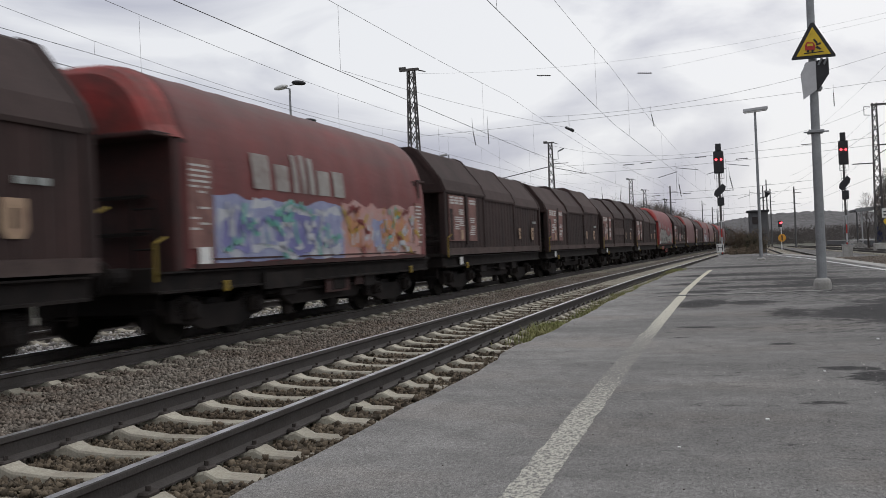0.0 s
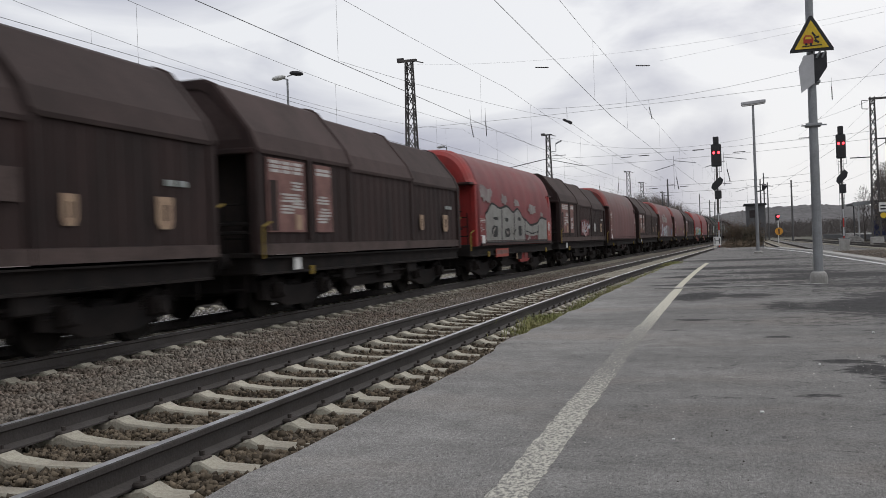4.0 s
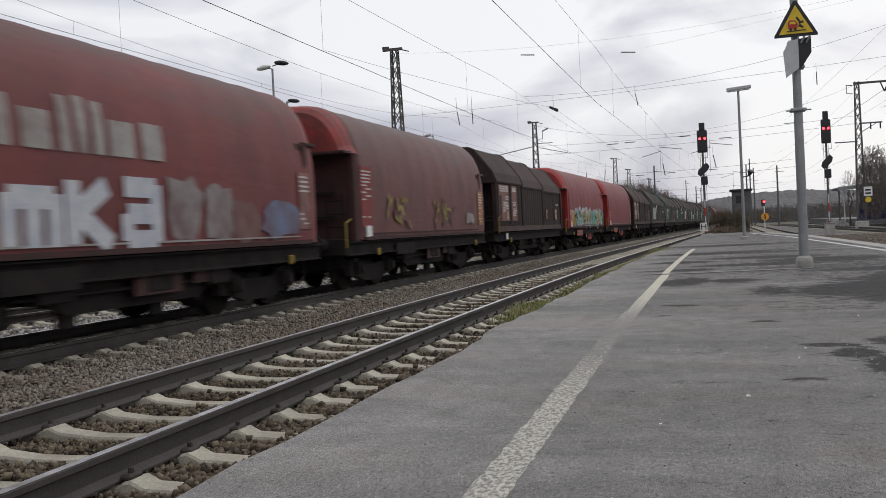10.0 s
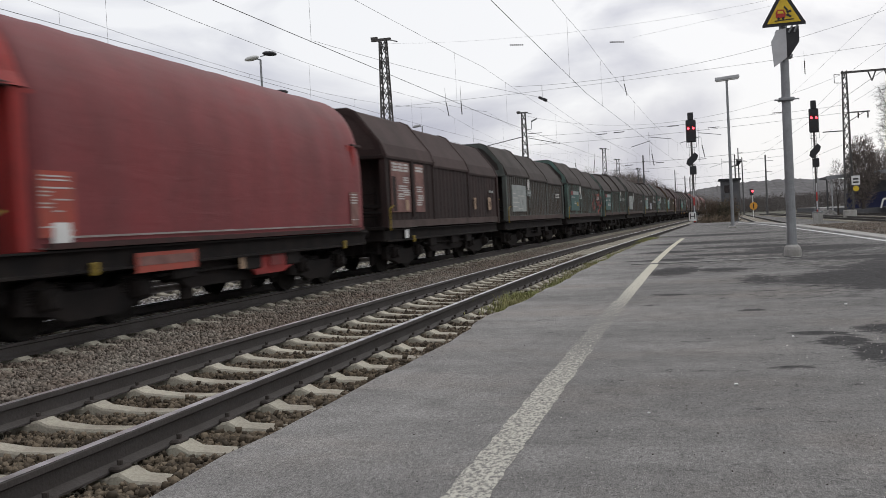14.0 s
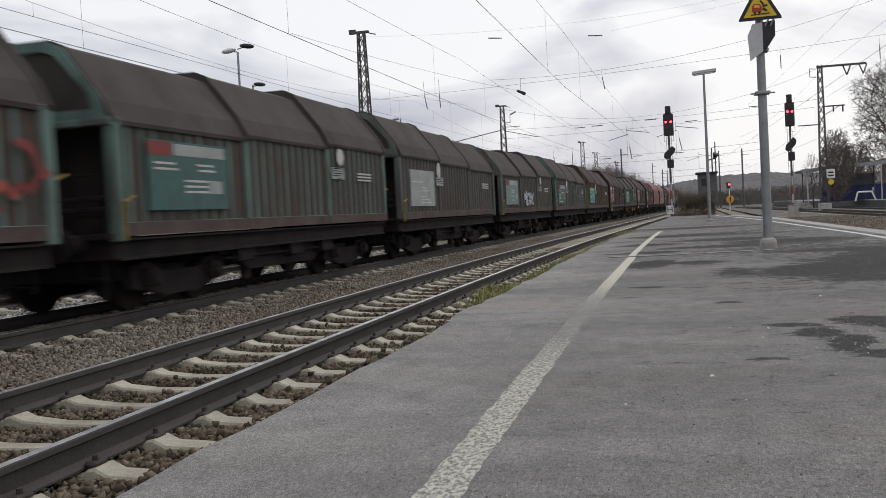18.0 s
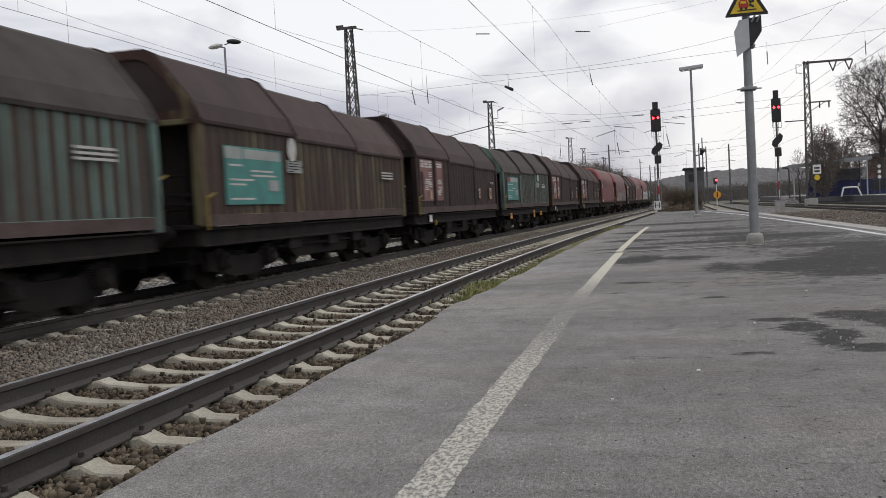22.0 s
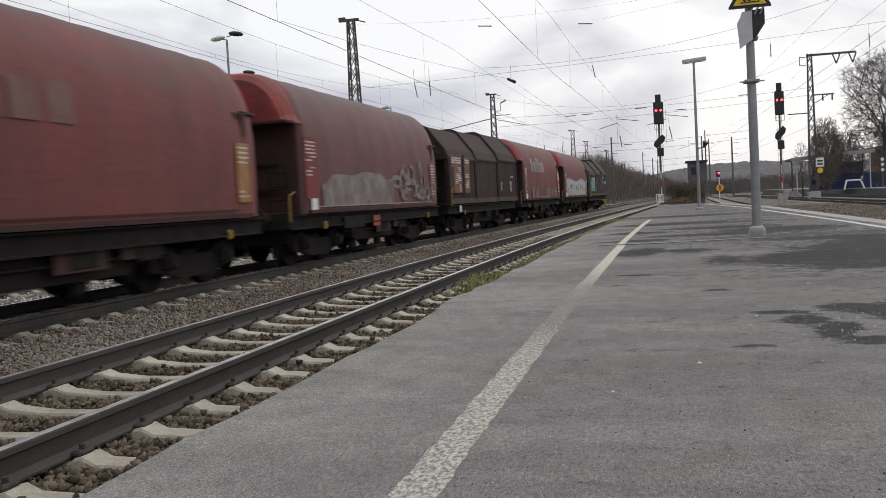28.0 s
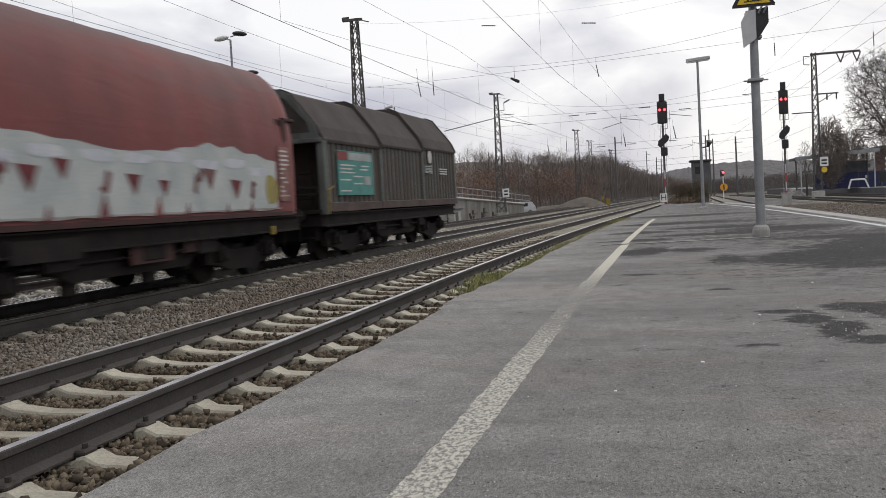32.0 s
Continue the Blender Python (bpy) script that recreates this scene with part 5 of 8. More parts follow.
def back_field(w, y0, y1, z0, z1, mat, seed, lift=0.008, surface=None):
    """An uneven sprayed ground behind the letters."""
    rnd = random.Random(seed)
    n = max(6, int((y1 - y0) / 0.3))
    up = [(y0 + (y1 - y0) * i / n, z1 + rnd.uniform(-0.12, 0.05)) for i in range(n + 1)]
    low = [(y1 - (y1 - y0) * i / n, z0 + rnd.uniform(-0.02, 0.05)) for i in range(n + 1)]
    return shape("sprayed_field", up + low, G[mat], w, lift, "sprayed ground of the graffiti", surface=surface)


def scribble(w, y0, y1, z0, z1, mats, count, seed, t=0.05, surface=None):
    """Short bent strokes in several colours over a field."""
    rnd = random.Random(seed)
    for i in range(count):
        y, z = rnd.uniform(y0, y1), rnd.uniform(z0, z1)
        a = rnd.uniform(-0.6, 0.6) if rnd.random() < 0.6 else rnd.uniform(1.0, 2.1)
        ln = rnd.uniform(0.25, 0.7)
        q = min(max(z + ln * math.sin(a), z0), z1)
        shape("graffiti_stroke", stroke(rnd, y, z, y + ln * math.cos(a), q, t * rnd.uniform(0.6, 1.6)), G[rnd.choice(mats)], w, 0.028 + 0.0004 * i, surface=surface)


def block_letters(w, y0, y1, z0, z1, mat, forms):
    """Stout sprayed letters of straight bars; forms give each letter's bars in its own box."""
    step = (y1 - y0) / len(forms)
    for i, form in enumerate(forms):
        for k, (a, b, c, d) in enumerate(form):
            p, q = (y0 + step * (i + 0.86 * a), z0 + (z1 - z0) * b), (y0 + step * (i + 0.86 * c), z0 + (z1 - z0) * d)
            dy, dz = q[0] - p[0], q[1] - p[1]
            ln = math.hypot(dy, dz)
            ny, nz = -dz / ln * 0.13, dy / ln * 0.13
            shape("graffiti_bar", [(p[0] + ny, p[1] + nz), (q[0] + ny, q[1] + nz), (q[0] - ny, q[1] - nz), (p[0] - ny, p[1] - nz)], G[mat], w, 0.018 + 0.0015 * k, "stout sprayed letter bar")


# graffiti, wagon by wagon
back_field(wagons[1], -4.2, 0.4, 1.10, 2.12, "sky", 61)
graffiti(wagons[1], -4.0, 0.2, 1.20, 2.0, ["violet", "sky", "violet"], "pale", 5, 31, strokes="pale")
scribble(wagons[1], -4.1, -0.2, 1.16, 2.0, ["pale", "violet", "teal", "pale"], 34, 62)
back_field(wagons[1], 0.4, 4.9, 1.10, 2.20, "pink", 63)
graffiti(wagons[1], 0.5, 4.8, 1.20, 2.0, ["orange", "pink", "sky", "orange"], "pink", 6, 32, strokes="pale")
scribble(wagons[1], 0.5, 4.4, 1.16, 2.1, ["pale", "orange", "teal", "label_red", "yellow"], 40, 64)
name_bars(wagons[1], -3.0, 0.55, 2.24, 0.56, G["dull"])
def paint_band(w, edge, low, mat, lift, label=""):
    """A painted strip between an upper edge of (y, z) and the heights below it, laid on the cover's side."""
    bm = nb()
    rows = 5
    cols = [[bm.verts.new((side_x(z0 + (z1 - z0) * k / rows) + lift, y, z0 + (z1 - z0) * k / rows)) for k in range(rows + 1)] for (y, z1), z0 in zip(edge, low)]
    for p, q in zip(cols, cols[1:]):
        for k in range(rows):
            bm.faces.new((p[k], q[k], q[k + 1], p[k + 1]))
    return part("sprayed_field", bm, G[mat], w, label)


def swirl(w, y, z, ry, rz, a0, mat, t=0.055):
    """An open sprayed loop on the cover's side."""
    bm = nb()
    rows = []
    for i in range(17):
        a = a0 + i * 4.9 / 16
        k = t * (0.5 + 0.9 * math.sin(i * math.pi / 16))
        rows.append([bm.verts.new((side_x(z + (rz + d) * math.sin(a)) + 0.022 + 0.0004 * i, y + (ry + d) * math.cos(a), z + (rz + d) * math.sin(a))) for d in (-k, k)])
    for p, q in zip(rows, rows[1:]):
        bm.faces.new((p[0], p[1], q[1], q[0]))
    return part("graffiti_stroke", bm, G[mat], w, "sprayed grey loop")


def wavy(knots, n):
    """Points on a smooth line through the knots."""
    out = []
    for i in range(n + 1):
        y = knots[0][0] + (knots[-1][0] - knots[0][0]) * i / n
        k = max(j for j in range(len(knots) - 1) if knots[j][0] <= y + 1e-9)
        (ya, za), (yb, zb) = knots[k], knots[k + 1]
        u = (y - ya) / (yb - ya)
        u = u * u * (3 - 2 * u)
        out.append((y, za + (zb - za) * u))
    return out


SILVER = wavy([(-4.2, 1.95), (-3.4, 2.28), (-2.5, 2.16), (-1.6, 2.24), (-0.8, 2.06), (-0.2, 2.20), (0.7, 1.86), (1.7, 1.66), (2.6, 1.72), (3.4, 1.95), (4.35, 1.90)], 44)
paint_band(wagons[6], [(y, z + 0.07) for y, z in SILVER], [1.10] * 45, "black", 0.010, "dark sprayed outline")
paint_band(wagons[6], SILVER, [1.15] * 45, "silver", 0.014, "silver sprayed letters")
rnd6 = random.Random(67)
for y, z, wd, h in ((-3.2, 1.45, 0.7, 0.36), (-3.05, 1.86, 0.55, 0.10), (-1.7, 1.42, 0.62, 0.30), (-1.75, 1.84, 0.42, 0.12), (0.05, 1.48, 0.5, 0.34), (-0.05, 1.88, 0.40, 0.12)):
    shape("graffiti_hole", blob(rnd6, y, z, wd, h, 14, 0.14), G["black"], wagons[6], 0.020, "dark gap inside a sprayed letter")
for y, z0, z1 in ((-2.40, 1.15, 2.14), (-0.80, 1.15, 2.05), (0.72, 1.15, 1.86), (2.75, 1.20, 1.70)):
    shape("graffiti_stroke", stroke(rnd6, y, z0, y + 0.08, z1, 0.09), G["black"], wagons[6], 0.021)
paint_band(wagons[6], wavy([(0.8, 1.36), (1.8, 1.30), (2.7, 1.34)], 10), [1.15] * 11, "wine", 0.019)
paint_band(wagons[6], wavy([(0.9, 1.50), (1.8, 1.42), (2.8, 1.48)], 10), [z - 0.05 for _, z in wavy([(0.9, 1.50), (1.8, 1.42), (2.8, 1.48)], 10)], "black", 0.022)
scribble(wagons[6], -3.9, 3.9, 1.2, 1.6, ["dull", "silver", "black"], 18, 68, 0.03)
for y, z, wd, h in ((-4.0, 2.56, 1.2, 0.46), (-1.9, 2.48, 0.7, 0.30), (-0.3, 2.42, 0.6, 0.24), (2.0, 2.26, 1.1, 0.30), (3.5, 2.10, 0.5, 0.16)):
    shape("paint_smear", blob(rnd6, y, z, wd, h, 18, 0.35), G["smear"], wagons[6], 0.014)
stick(wagons[6], "data_board", 4.72, 1.50, 0.55, 0.72, G["label_bright"], 1.43, "bright red board with a pale disc")
shape("round_plate", disc_outline_yz(4.62, 1.66, 0.13, 0.16), W_MAT["mark_white"], wagons[6], 0.03, "pale round plate")
back_field(wagons[7], -1.1, 0.9, 1.30, 2.0, "wine", 34, 0.0, surface=lambda z: 1.435)
scribble(wagons[7], -1.0, 0.5, 1.36, 1.9, ["pink", "pale", "pink"], 22, 35, 0.09, surface=lambda z: 1.42)
shape("round_plate", disc_outline_yz(2.40, 1.68, 0.21, 0.22), W_MAT["mark_white"], wagons[7], 0.0, "pale round plate", surface=lambda z: 1.458)
name_bars(wagons[10], -3.0, 0.4, 2.24, 0.56, G["dull"])
block_letters(wagons[10], -3.6, 0.35, 1.16, 2.0, "pale", [[(0.12, 0, 0.12, 1), (0.12, 0.95, 0.8, 0.95), (0.12, 0.55, 0.6, 0.55)], [(0.05, 0, 0.05, 0.7), (0.05, 0.65, 0.9, 0.65), (0.48, 0, 0.48, 0.7), (0.9, 0, 0.9, 0.7)],
                                                         [(0.1, 0, 0.1, 0.9), (0.1, 0.4, 0.85, 0.85), (0.2, 0.45, 0.9, 0.0)], [(0.1, 0.85, 0.9, 0.85), (0.9, 0, 0.9, 0.9), (0.15, 0.05, 0.9, 0.05), (0.15, 0.05, 0.15, 0.45), (0.15, 0.45, 0.9, 0.45)]])
for y, ww, h, mat in ((0.85, 0.9, 0.9, "smear"), (1.75, 0.8, 0.8, "smear"), (2.6, 0.9, 0.6, "ghost"), (3.9, 1.5, 0.62, "blue")):
    shape("paint_smear", blob(random.Random(int(y * 10)), y, 1.16 + h / 2, ww, h, jag=0.2), G[mat], wagons[10], 0.012, "grey and blue smeared paint")
shape("paint_smear", blob(random.Random(81), -4.55, 2.86, 1.0, 0.5, jag=0.3), G["smear"], wagons[10], 0.014)
scribble(wagons[11], -3.5, -2.0, 1.30, 1.95, ["lime", "lime", "ghost"], 16, 36, 0.07)
scribble(wagons[11], 0.0, 1.6, 1.30, 1.95, ["lime", "lime", "ghost"], 18, 37, 0.07)
graffiti(wagons[11], 3.2, 4.0, 1.35, 1.70, ["dull"], None, 2, 38, 0.2, strokes="dull")
graffiti(wagons[13], -4.2, 4.4, 1.10, 1.95, ["yellow", "teal", "teal", "yellow", "pale", "yellow", "teal", "teal"], "pale", 10, 39, 0.3)
scribble(wagons[13], -4.2, 4.0, 1.14, 1.9, ["black", "pale", "teal", "label_red", "yellow", "pale"], 60, 65, 0.06)
scribble(wagons[20], -1.5, 0.4, 1.35, 1.9, ["pale"], 24, 40, 0.06, surface=lambda z: 1.445)
scribble(wagons[17], 1.9, 5.0, 1.25, 2.25, ["label_red", "label_bright"], 22, 44, 0.10, surface=lambda z: 1.46)
name_bars(wagons[27], -3.2, 0.2, 2.30, 0.60, G["ghost"])
paint_band(wagons[28], wavy([(-4.0, 1.62), (-3.2, 1.86), (-2.2, 1.84), (-1.2, 1.94), (-0.2, 1.92), (0.4, 1.76), (0.9, 1.82)], 24), [1.17] * 25, "smear", 0.012, "smeared grey paint")
for y, z, r, q, a in ((1.75, 1.70, 0.26, 0.30, 0.4), (2.05, 2.02, 0.24, 0.17, 2.0), (2.55, 1.95, 0.28, 0.20, 3.2), (1.9, 1.38, 0.30, 0.10, 0.2), (2.75, 1.56, 0.22, 0.20, 4.4), (3.25, 1.48, 0.24, 0.16, 1.2),
                      (3.45, 2.0, 0.14, 0.26, 5.0), (3.75, 1.72, 0.16, 0.30, 2.6), (3.6, 1.40, 0.26, 0.12, 0.9), (4.15, 1.45, 0.22, 0.16, 3.8), (2.35, 1.62, 0.40, 0.10, 0.0), (1.2, 1.72, 0.40, 0.12, 0.3)):
    swirl(wagons[28], y, z, r, q, a, "smear")
for y, wd, z in ((-0.42, 0.46, 0.78), (-2.3, 0.7, 0.80)):
    stick(wagons[28], "under_plate", y, z, wd, 0.26, G["label_bright"] if wd < 0.5 else G["label_red"], 1.37, "red plate under the frame")
name_bars(wagons[30], -3.0, 0.56, 2.38, 0.60, G["dull"])
graffiti(wagons[30], -3.2, -1.0, 1.15, 1.7, ["smear", "ghost"], None, 4, 42, 0.3, strokes="ghost")
graffiti(wagons[30], 0.6, 4.2, 1.15, 1.7, ["ghost", "smear"], None, 6, 43, 0.3, strokes="dull")
stick(wagons[30], "data_board", 4.78, 1.60, 0.62, 0.78, G["label_bright"], 1.442, "red data board with pale bars")
for z in (1.42, 1.62, 1.78):
    stick(wagons[30], "pale_bar", 4.78, z, 0.46, 0.07, W_MAT["mark_white"], 1.452)
shape("round_plate", disc_outline_yz(4.78, 2.22, 0.26, 0.26), W_MAT["mark_white"], wagons[30], 0.03, "pale round plate")
rw = random.Random(12)
top_edge = [(-4.4 + 0.42 * i, 2.12 + rw.uniform(-0.05, 0.04) + 0.10 * math.sin(i * 0.5)) for i in range(22)]
low_edge = [(4.42 - 0.42 * i, 1.14 + rw.uniform(0.0, 0.03)) for i in range(22)]
bm = nb()
for i in range(21):
    a, b, c, d = top_edge[i], top_edge[i + 1], low_edge[20 - i], low_edge[21 - i]
    bm.faces.new([bm.verts.new((side_x(z) + 0.012, y, z)) for y, z in (a, b, c, d)])
part("painted_field", bm, G["white"], wagons[31], "large white painted field")
for i in range(11):
    y = -3.8 + i * 0.72 + rw.uniform(-0.15, 0.15)
    z = 1.62 + rw.uniform(-0.16, 0.2)
    k = rw.uniform(0.6, 1.1)
    o = stroke(rw, y, z - 0.16 * k, y + 0.22 * k, z + 0.16 * k, 0.12) if i % 3 == 1 else [(y - 0.2 * k, z + 0.15 * k), (y + 0.2 * k, z + 0.13 * k), (y + 0.02, z - 0.18 * k)]
    shape("painted_mark", o, G["wine"] if rw.random() < 0.6 else G["ghost"], wagons[31], 0.02)
for i in range(8):
    y = -4.0 + i * 1.05 + rw.uniform(-0.3, 0.3)
    k = rw.uniform(0.6, 1.4)
    shape("painted_mark", [(y - 0.10 * k, 1.13), (y + 0.10 * k, 1.13), (y + 0.03, 1.13 + 0.26 * k)], G["label_red"] if rw.random() < 0.4 else G["wine"], wagons[31], 0.02)
for i in range(9):
    y = -3.9 + i * 0.95
    shape("painted_mark", blob(rw, y, 1.9 + rw.uniform(-0.1, 0.1), 0.7, 0.16, 10, 0.25), G["pale"], wagons[31], 0.016)
shape("painted_mark", blob(rw, 4.2, 1.5, 0.5, 0.5, 12, 0.2), G["lime"], wagons[31], 0.02)
stick(wagons[4], "faded_band", 0.0, 1.90, 3.3, 0.36, W_MAT["sill"], 1.43, "faded dusty band across the middle hood")
stick(wagons[0], "red_patch", 4.3, 1.45, 0.9, 0.7, G["label_red"], 1.38, "dull red painted corner")

# ---- posts, lamps and signals on the platform ----


def flat(points, t, plane="xz", m=None):
    """A plate of thickness t with the given outline, facing -y."""
    bm = nb()
    m = m or Matrix()
    a = [bm.verts.new(m @ Vector((x, 0, z))) for x, z in points]
    b = [bm.verts.new(m @ Vector((x, t, z))) for x, z in points]
    bm.faces.new(a)
    bm.faces.new(b[::-1])
    for i in range(len(a)):
        j = (i + 1) % len(a)
        bm.faces.new((a[i], b[i], b[j], a[j]))
    bmesh.ops.recalc_face_normals(bm, faces=bm.faces)
    return bm


def disc_outline(r, n=20, cx=0, cz=0, sx=1.0):
    return [(cx + sx * r * math.cos(i * math.tau / n), cz + r * math.sin(i * math.tau / n)) for i in range(n)]


# the sign post with a warning triangle
sp = thing("sign_post", "grey steel post with yellow warning triangle and angled boards", "sign post", at=pose(1.63, 16.1, 0))
part("pole", lathe(nb(), 0, 0, [(0.076, 0), (0.071, 2.0), (0.062, 4.0), (0.055, 6.6)], 16), M["galv"], sp)
part("footing", lathe(nb(), 0, 0, [(0.135, -0.02), (0.135, 0.10), (0.12, 0.15), (0.085, 0.18)], 14), M["concrete"], sp, "rounded pale concrete footing")
tri = part("warning_sign", flat([(-0.325, 3.67), (0.325, 3.67), (0.325, 3.70), (0.022, 4.235), (-0.022, 4.235), (-0.325, 3.70)], 0.03, m=pose(0, -0.17, 0)), M["black"], sp, "black-edged yellow warning triangle")
part("sign_face", flat([(-0.255, 3.715), (0.255, 3.715), (0, 4.165)], 0.008, m=pose(0, -0.18, 0)), M["yellow"], tri)
wagon_sign = [(-0.12, 3.80), (0.02, 3.79), (0.03, 3.86), (0.0, 3.92), (-0.09, 3.93), (-0.12, 3.88)]
part("pictogram", flat(wagon_sign, 0.006, m=pose(0, -0.187, 0)), M["red"], tri, "red vehicle symbol")
part("pictogram", flat([(-0.095, 3.865), (0.0, 3.86), (-0.01, 3.90), (-0.085, 3.905)], 0.004, m=pose(0, -0.193, 0)), M["yellow"], tri, "window of the red symbol")
for x in (-0.08, -0.01):
    part("pictogram", flat(disc_outline(0.020, 10, x, 3.785), 0.005, m=pose(0, -0.190, 0)), M["black"], tri, "wheel of the red symbol")
for pts in ([(0.03, 3.83), (0.10, 3.79), (0.12, 3.81), (0.06, 3.86)], [(0.05, 3.86), (0.12, 3.88), (0.11, 3.91), (0.04, 3.89)], [(0.0, 3.96), (0.05, 3.89), (0.07, 3.91), (0.02, 3.98)]):
    part("pictogram", flat(pts, 0.006, m=pose(0, -0.187, 0)), M["black"], tri, "dark flash symbol")
part("pictogram", flat([(-0.14, 3.745), (0.15, 3.755), (0.15, 3.77), (-0.14, 3.76)], 0.006, m=pose(0, -0.187, 0)), M["black"], tri, "dark bar symbol")
part("board", flat([(-0.11, 3.61), (0.03, 3.63), (0.03, 3.17), (-0.17, 3.03), (-0.20, 3.44)], 0.035, m=pose(0, -0.15, 0, 0, 0, 6)), M["grey_sign"], sp, "pale grey slanted board")
part("board", flat([(0.03, 3.63), (0.22, 3.65), (0.22, 3.41), (0.07, 3.19), (0.03, 3.17)], 0.05, m=pose(0, -0.14, 0, 0, 0, -8)), M["black"], sp, "black slanted board")
part("lamp_bracket", simple("sign_brackets", lambda bm: [rod(bm, (x, -0.16, 3.56), (x + 0.05, -0.2, 3.66), 0.018, seg=6) for x in (0.07, 0.15)]), M["galv"], sp)
for z in (2.52, 3.2, 3.6):
    part("clamp", box(nb(), 0, 0, z, 0.24, 0.24, 0.05, 0.01), M["galv"], sp)
part("bracket", rod(nb(), (-0.18, 0, 2.52), (0.20, 0, 2.52), 0.012, seg=6), M["galv"], sp)

# the platform lamp
lp = thing("platform_lamp", "grey steel platform lamp post with long box head", "lamp post", at=pose(1.84, 40.1, 0))
part("pole", lathe(nb(), 0, 0, [(0.068, 0), (0.058, 2.4), (0.045, 6.0)], 14), M["galv"], lp)
part("footing", lathe(nb(), 0, 0, [(0.17, -0.02), (0.17, 0.06), (0.10, 0.10)], 14), M["concrete"], lp)
head = part("lamp_head", box(nb(), 0, 0, 0, 0.95, 0.26, 0.13, 0.02), M["grey_sign"], lp, at=pose(0.02, 0, 6.10, 0, -4, 0))
part("diffuser", box(nb(), 0, 0, -0.08, 0.86, 0.2, 0.04, 0.01), M["white"], head)
horn = part("loudspeaker", lathe(nb(), 0, 0, [(0.05, -0.10), (0.08, 0.0), (0.13, 0.14)], 14), M["black"], lp, "black horn loudspeaker", at=pose(0.30, -0.1, 2.62, 20, 20, 0))
part("speaker_arm", rod(nb(), (0.05, 0, 2.5), (0.30, -0.05, 2.55), 0.025, seg=6), M["dark_steel"], lp)


def colour_signal(label, at, cabinet):
    """A light signal: screen with two red lamps, tilted distant-signal screen, banded mast."""
    s = thing("light_signal", label, "railway signal", "light signals", at=at)
    part("mast", rod(nb(), (0, 0, 0), (0, 0, 5.2), 0.075, 0.065, seg=10), M["dark_steel"], s)
    for i, z in enumerate((0.45, 0.95, 1.45, 1.95)):
        part("mast_band", box(nb(), 0, -0.09, z, 0.08, 0.02, 0.5), M["grey_sign"] if i % 2 else M["red"], s)
    scr = part("main_screen", box(nb(), 0, -0.12, 5.72, 0.60, 0.16, 1.36, 0.06), M["black"], s, "black main signal screen")
    part("upper_screen", box(nb(), 0, -0.10, 6.62, 0.34, 0.16, 0.46, 0.03), M["black"], s, "small black upper box")
    for x in (-0.145, 0.145):
        part("red_lamp", lathe(nb(), 0, 0, [(0.07, -0.02), (0.07, 0.02)], 14), M["signal_red"], scr, "glowing red lamp", at=pose(x, -0.215, 5.88, 90, 0, 0))
        part("hood", simple("lamp_hood", lambda bm: box(bm, 0, 0, 0, 0.22, 0.14, 0.02)), M["black"], scr, at=pose(x, -0.27, 6.0))
    for x in (-0.14, 0.14):
        part("dark_lamp", lathe(nb(), 0, 0, [(0.08, -0.02), (0.08, 0.02)], 12), M["insulator"], scr, at=pose(x, -0.205, 5.35, 90, 0, 0))
    for x in (-0.28, 0.28):
        part("cage_bar", rod(nb(), (x, -0.25, 4.72), (x, -0.25, 5.1), 0.014, seg=6), M["galv"], s)
    part("cage_bar", rod(nb(), (-0.28, -0.25, 4.72), (0.28, -0.25, 4.72), 0.014, seg=6), M["galv"], s)
    pts = [(-0.42, -0.16), (0.20, -0.22), (0.42, -0.10), (0.42, 0.16), (-0.20, 0.22), (-0.42, 0.10)]
    part("distant_screen", flat(pts, 0.14, m=pose(0, -0.2, 4.0) @ pose(0, 0, 0, 0, -48, 0)), M["black"], s, "tilted black distant-signal screen")
    part("lower_box", box(nb(), 0.03, -0.1, 3.35, 0.40, 0.2, 0.50, 0.03), M["black"], s, "black lower box")
    part("ladder", simple("signal_ladder", lambda bm: [rod(bm, (x, 0.2, 0.3), (x, 0.2, 5.4), 0.012, seg=5) for x in (-0.15, 0.15)] and [rod(bm, (-0.15, 0.2, 0.4 + 0.3 * i), (0.15, 0.2, 0.4 + 0.3 * i), 0.010, seg=5) for i in range(17)]), M["galv"], s)
    if cabinet:
        c = part("cabinet", box(nb(), 0, -0.1, 0.20, 0.60, 0.5, 0.68, 0.03), M["concrete"], s, "pale grey base cabinet")
        part("cabinet_lid", box(nb(), 0, -0.1, 0.56, 0.66, 0.56, 0.05, 0.01), M["galv"], c)
    else:
        part("footing", box(nb(), 0.05, 0, 0.02, 0.7, 0.6, 0.22, 0.05), M["concrete"], s)
    return s


colour_signal("black light signal with two red lamps beside the track", pose(0.53, 59.4, -0.12), False)
colour_signal("black light signal with red lamps above a grey cabinet", pose(8.37, 66.0, -0.40) @ Matrix.Diagonal((1, 1, 1.16, 1)), True)

hb = thing("stop_board", "small white board with black letter H", "sign", at=pose(0.40, 58.7, -0.1))
part("post", rod(nb(), (0, 0, 0), (0, 0, 0.75), 0.02, seg=6), M["galv"], hb)
part("board", box(nb(), 0, -0.03, 0.52, 0.42, 0.02, 0.52, 0.005), M["white"], hb)


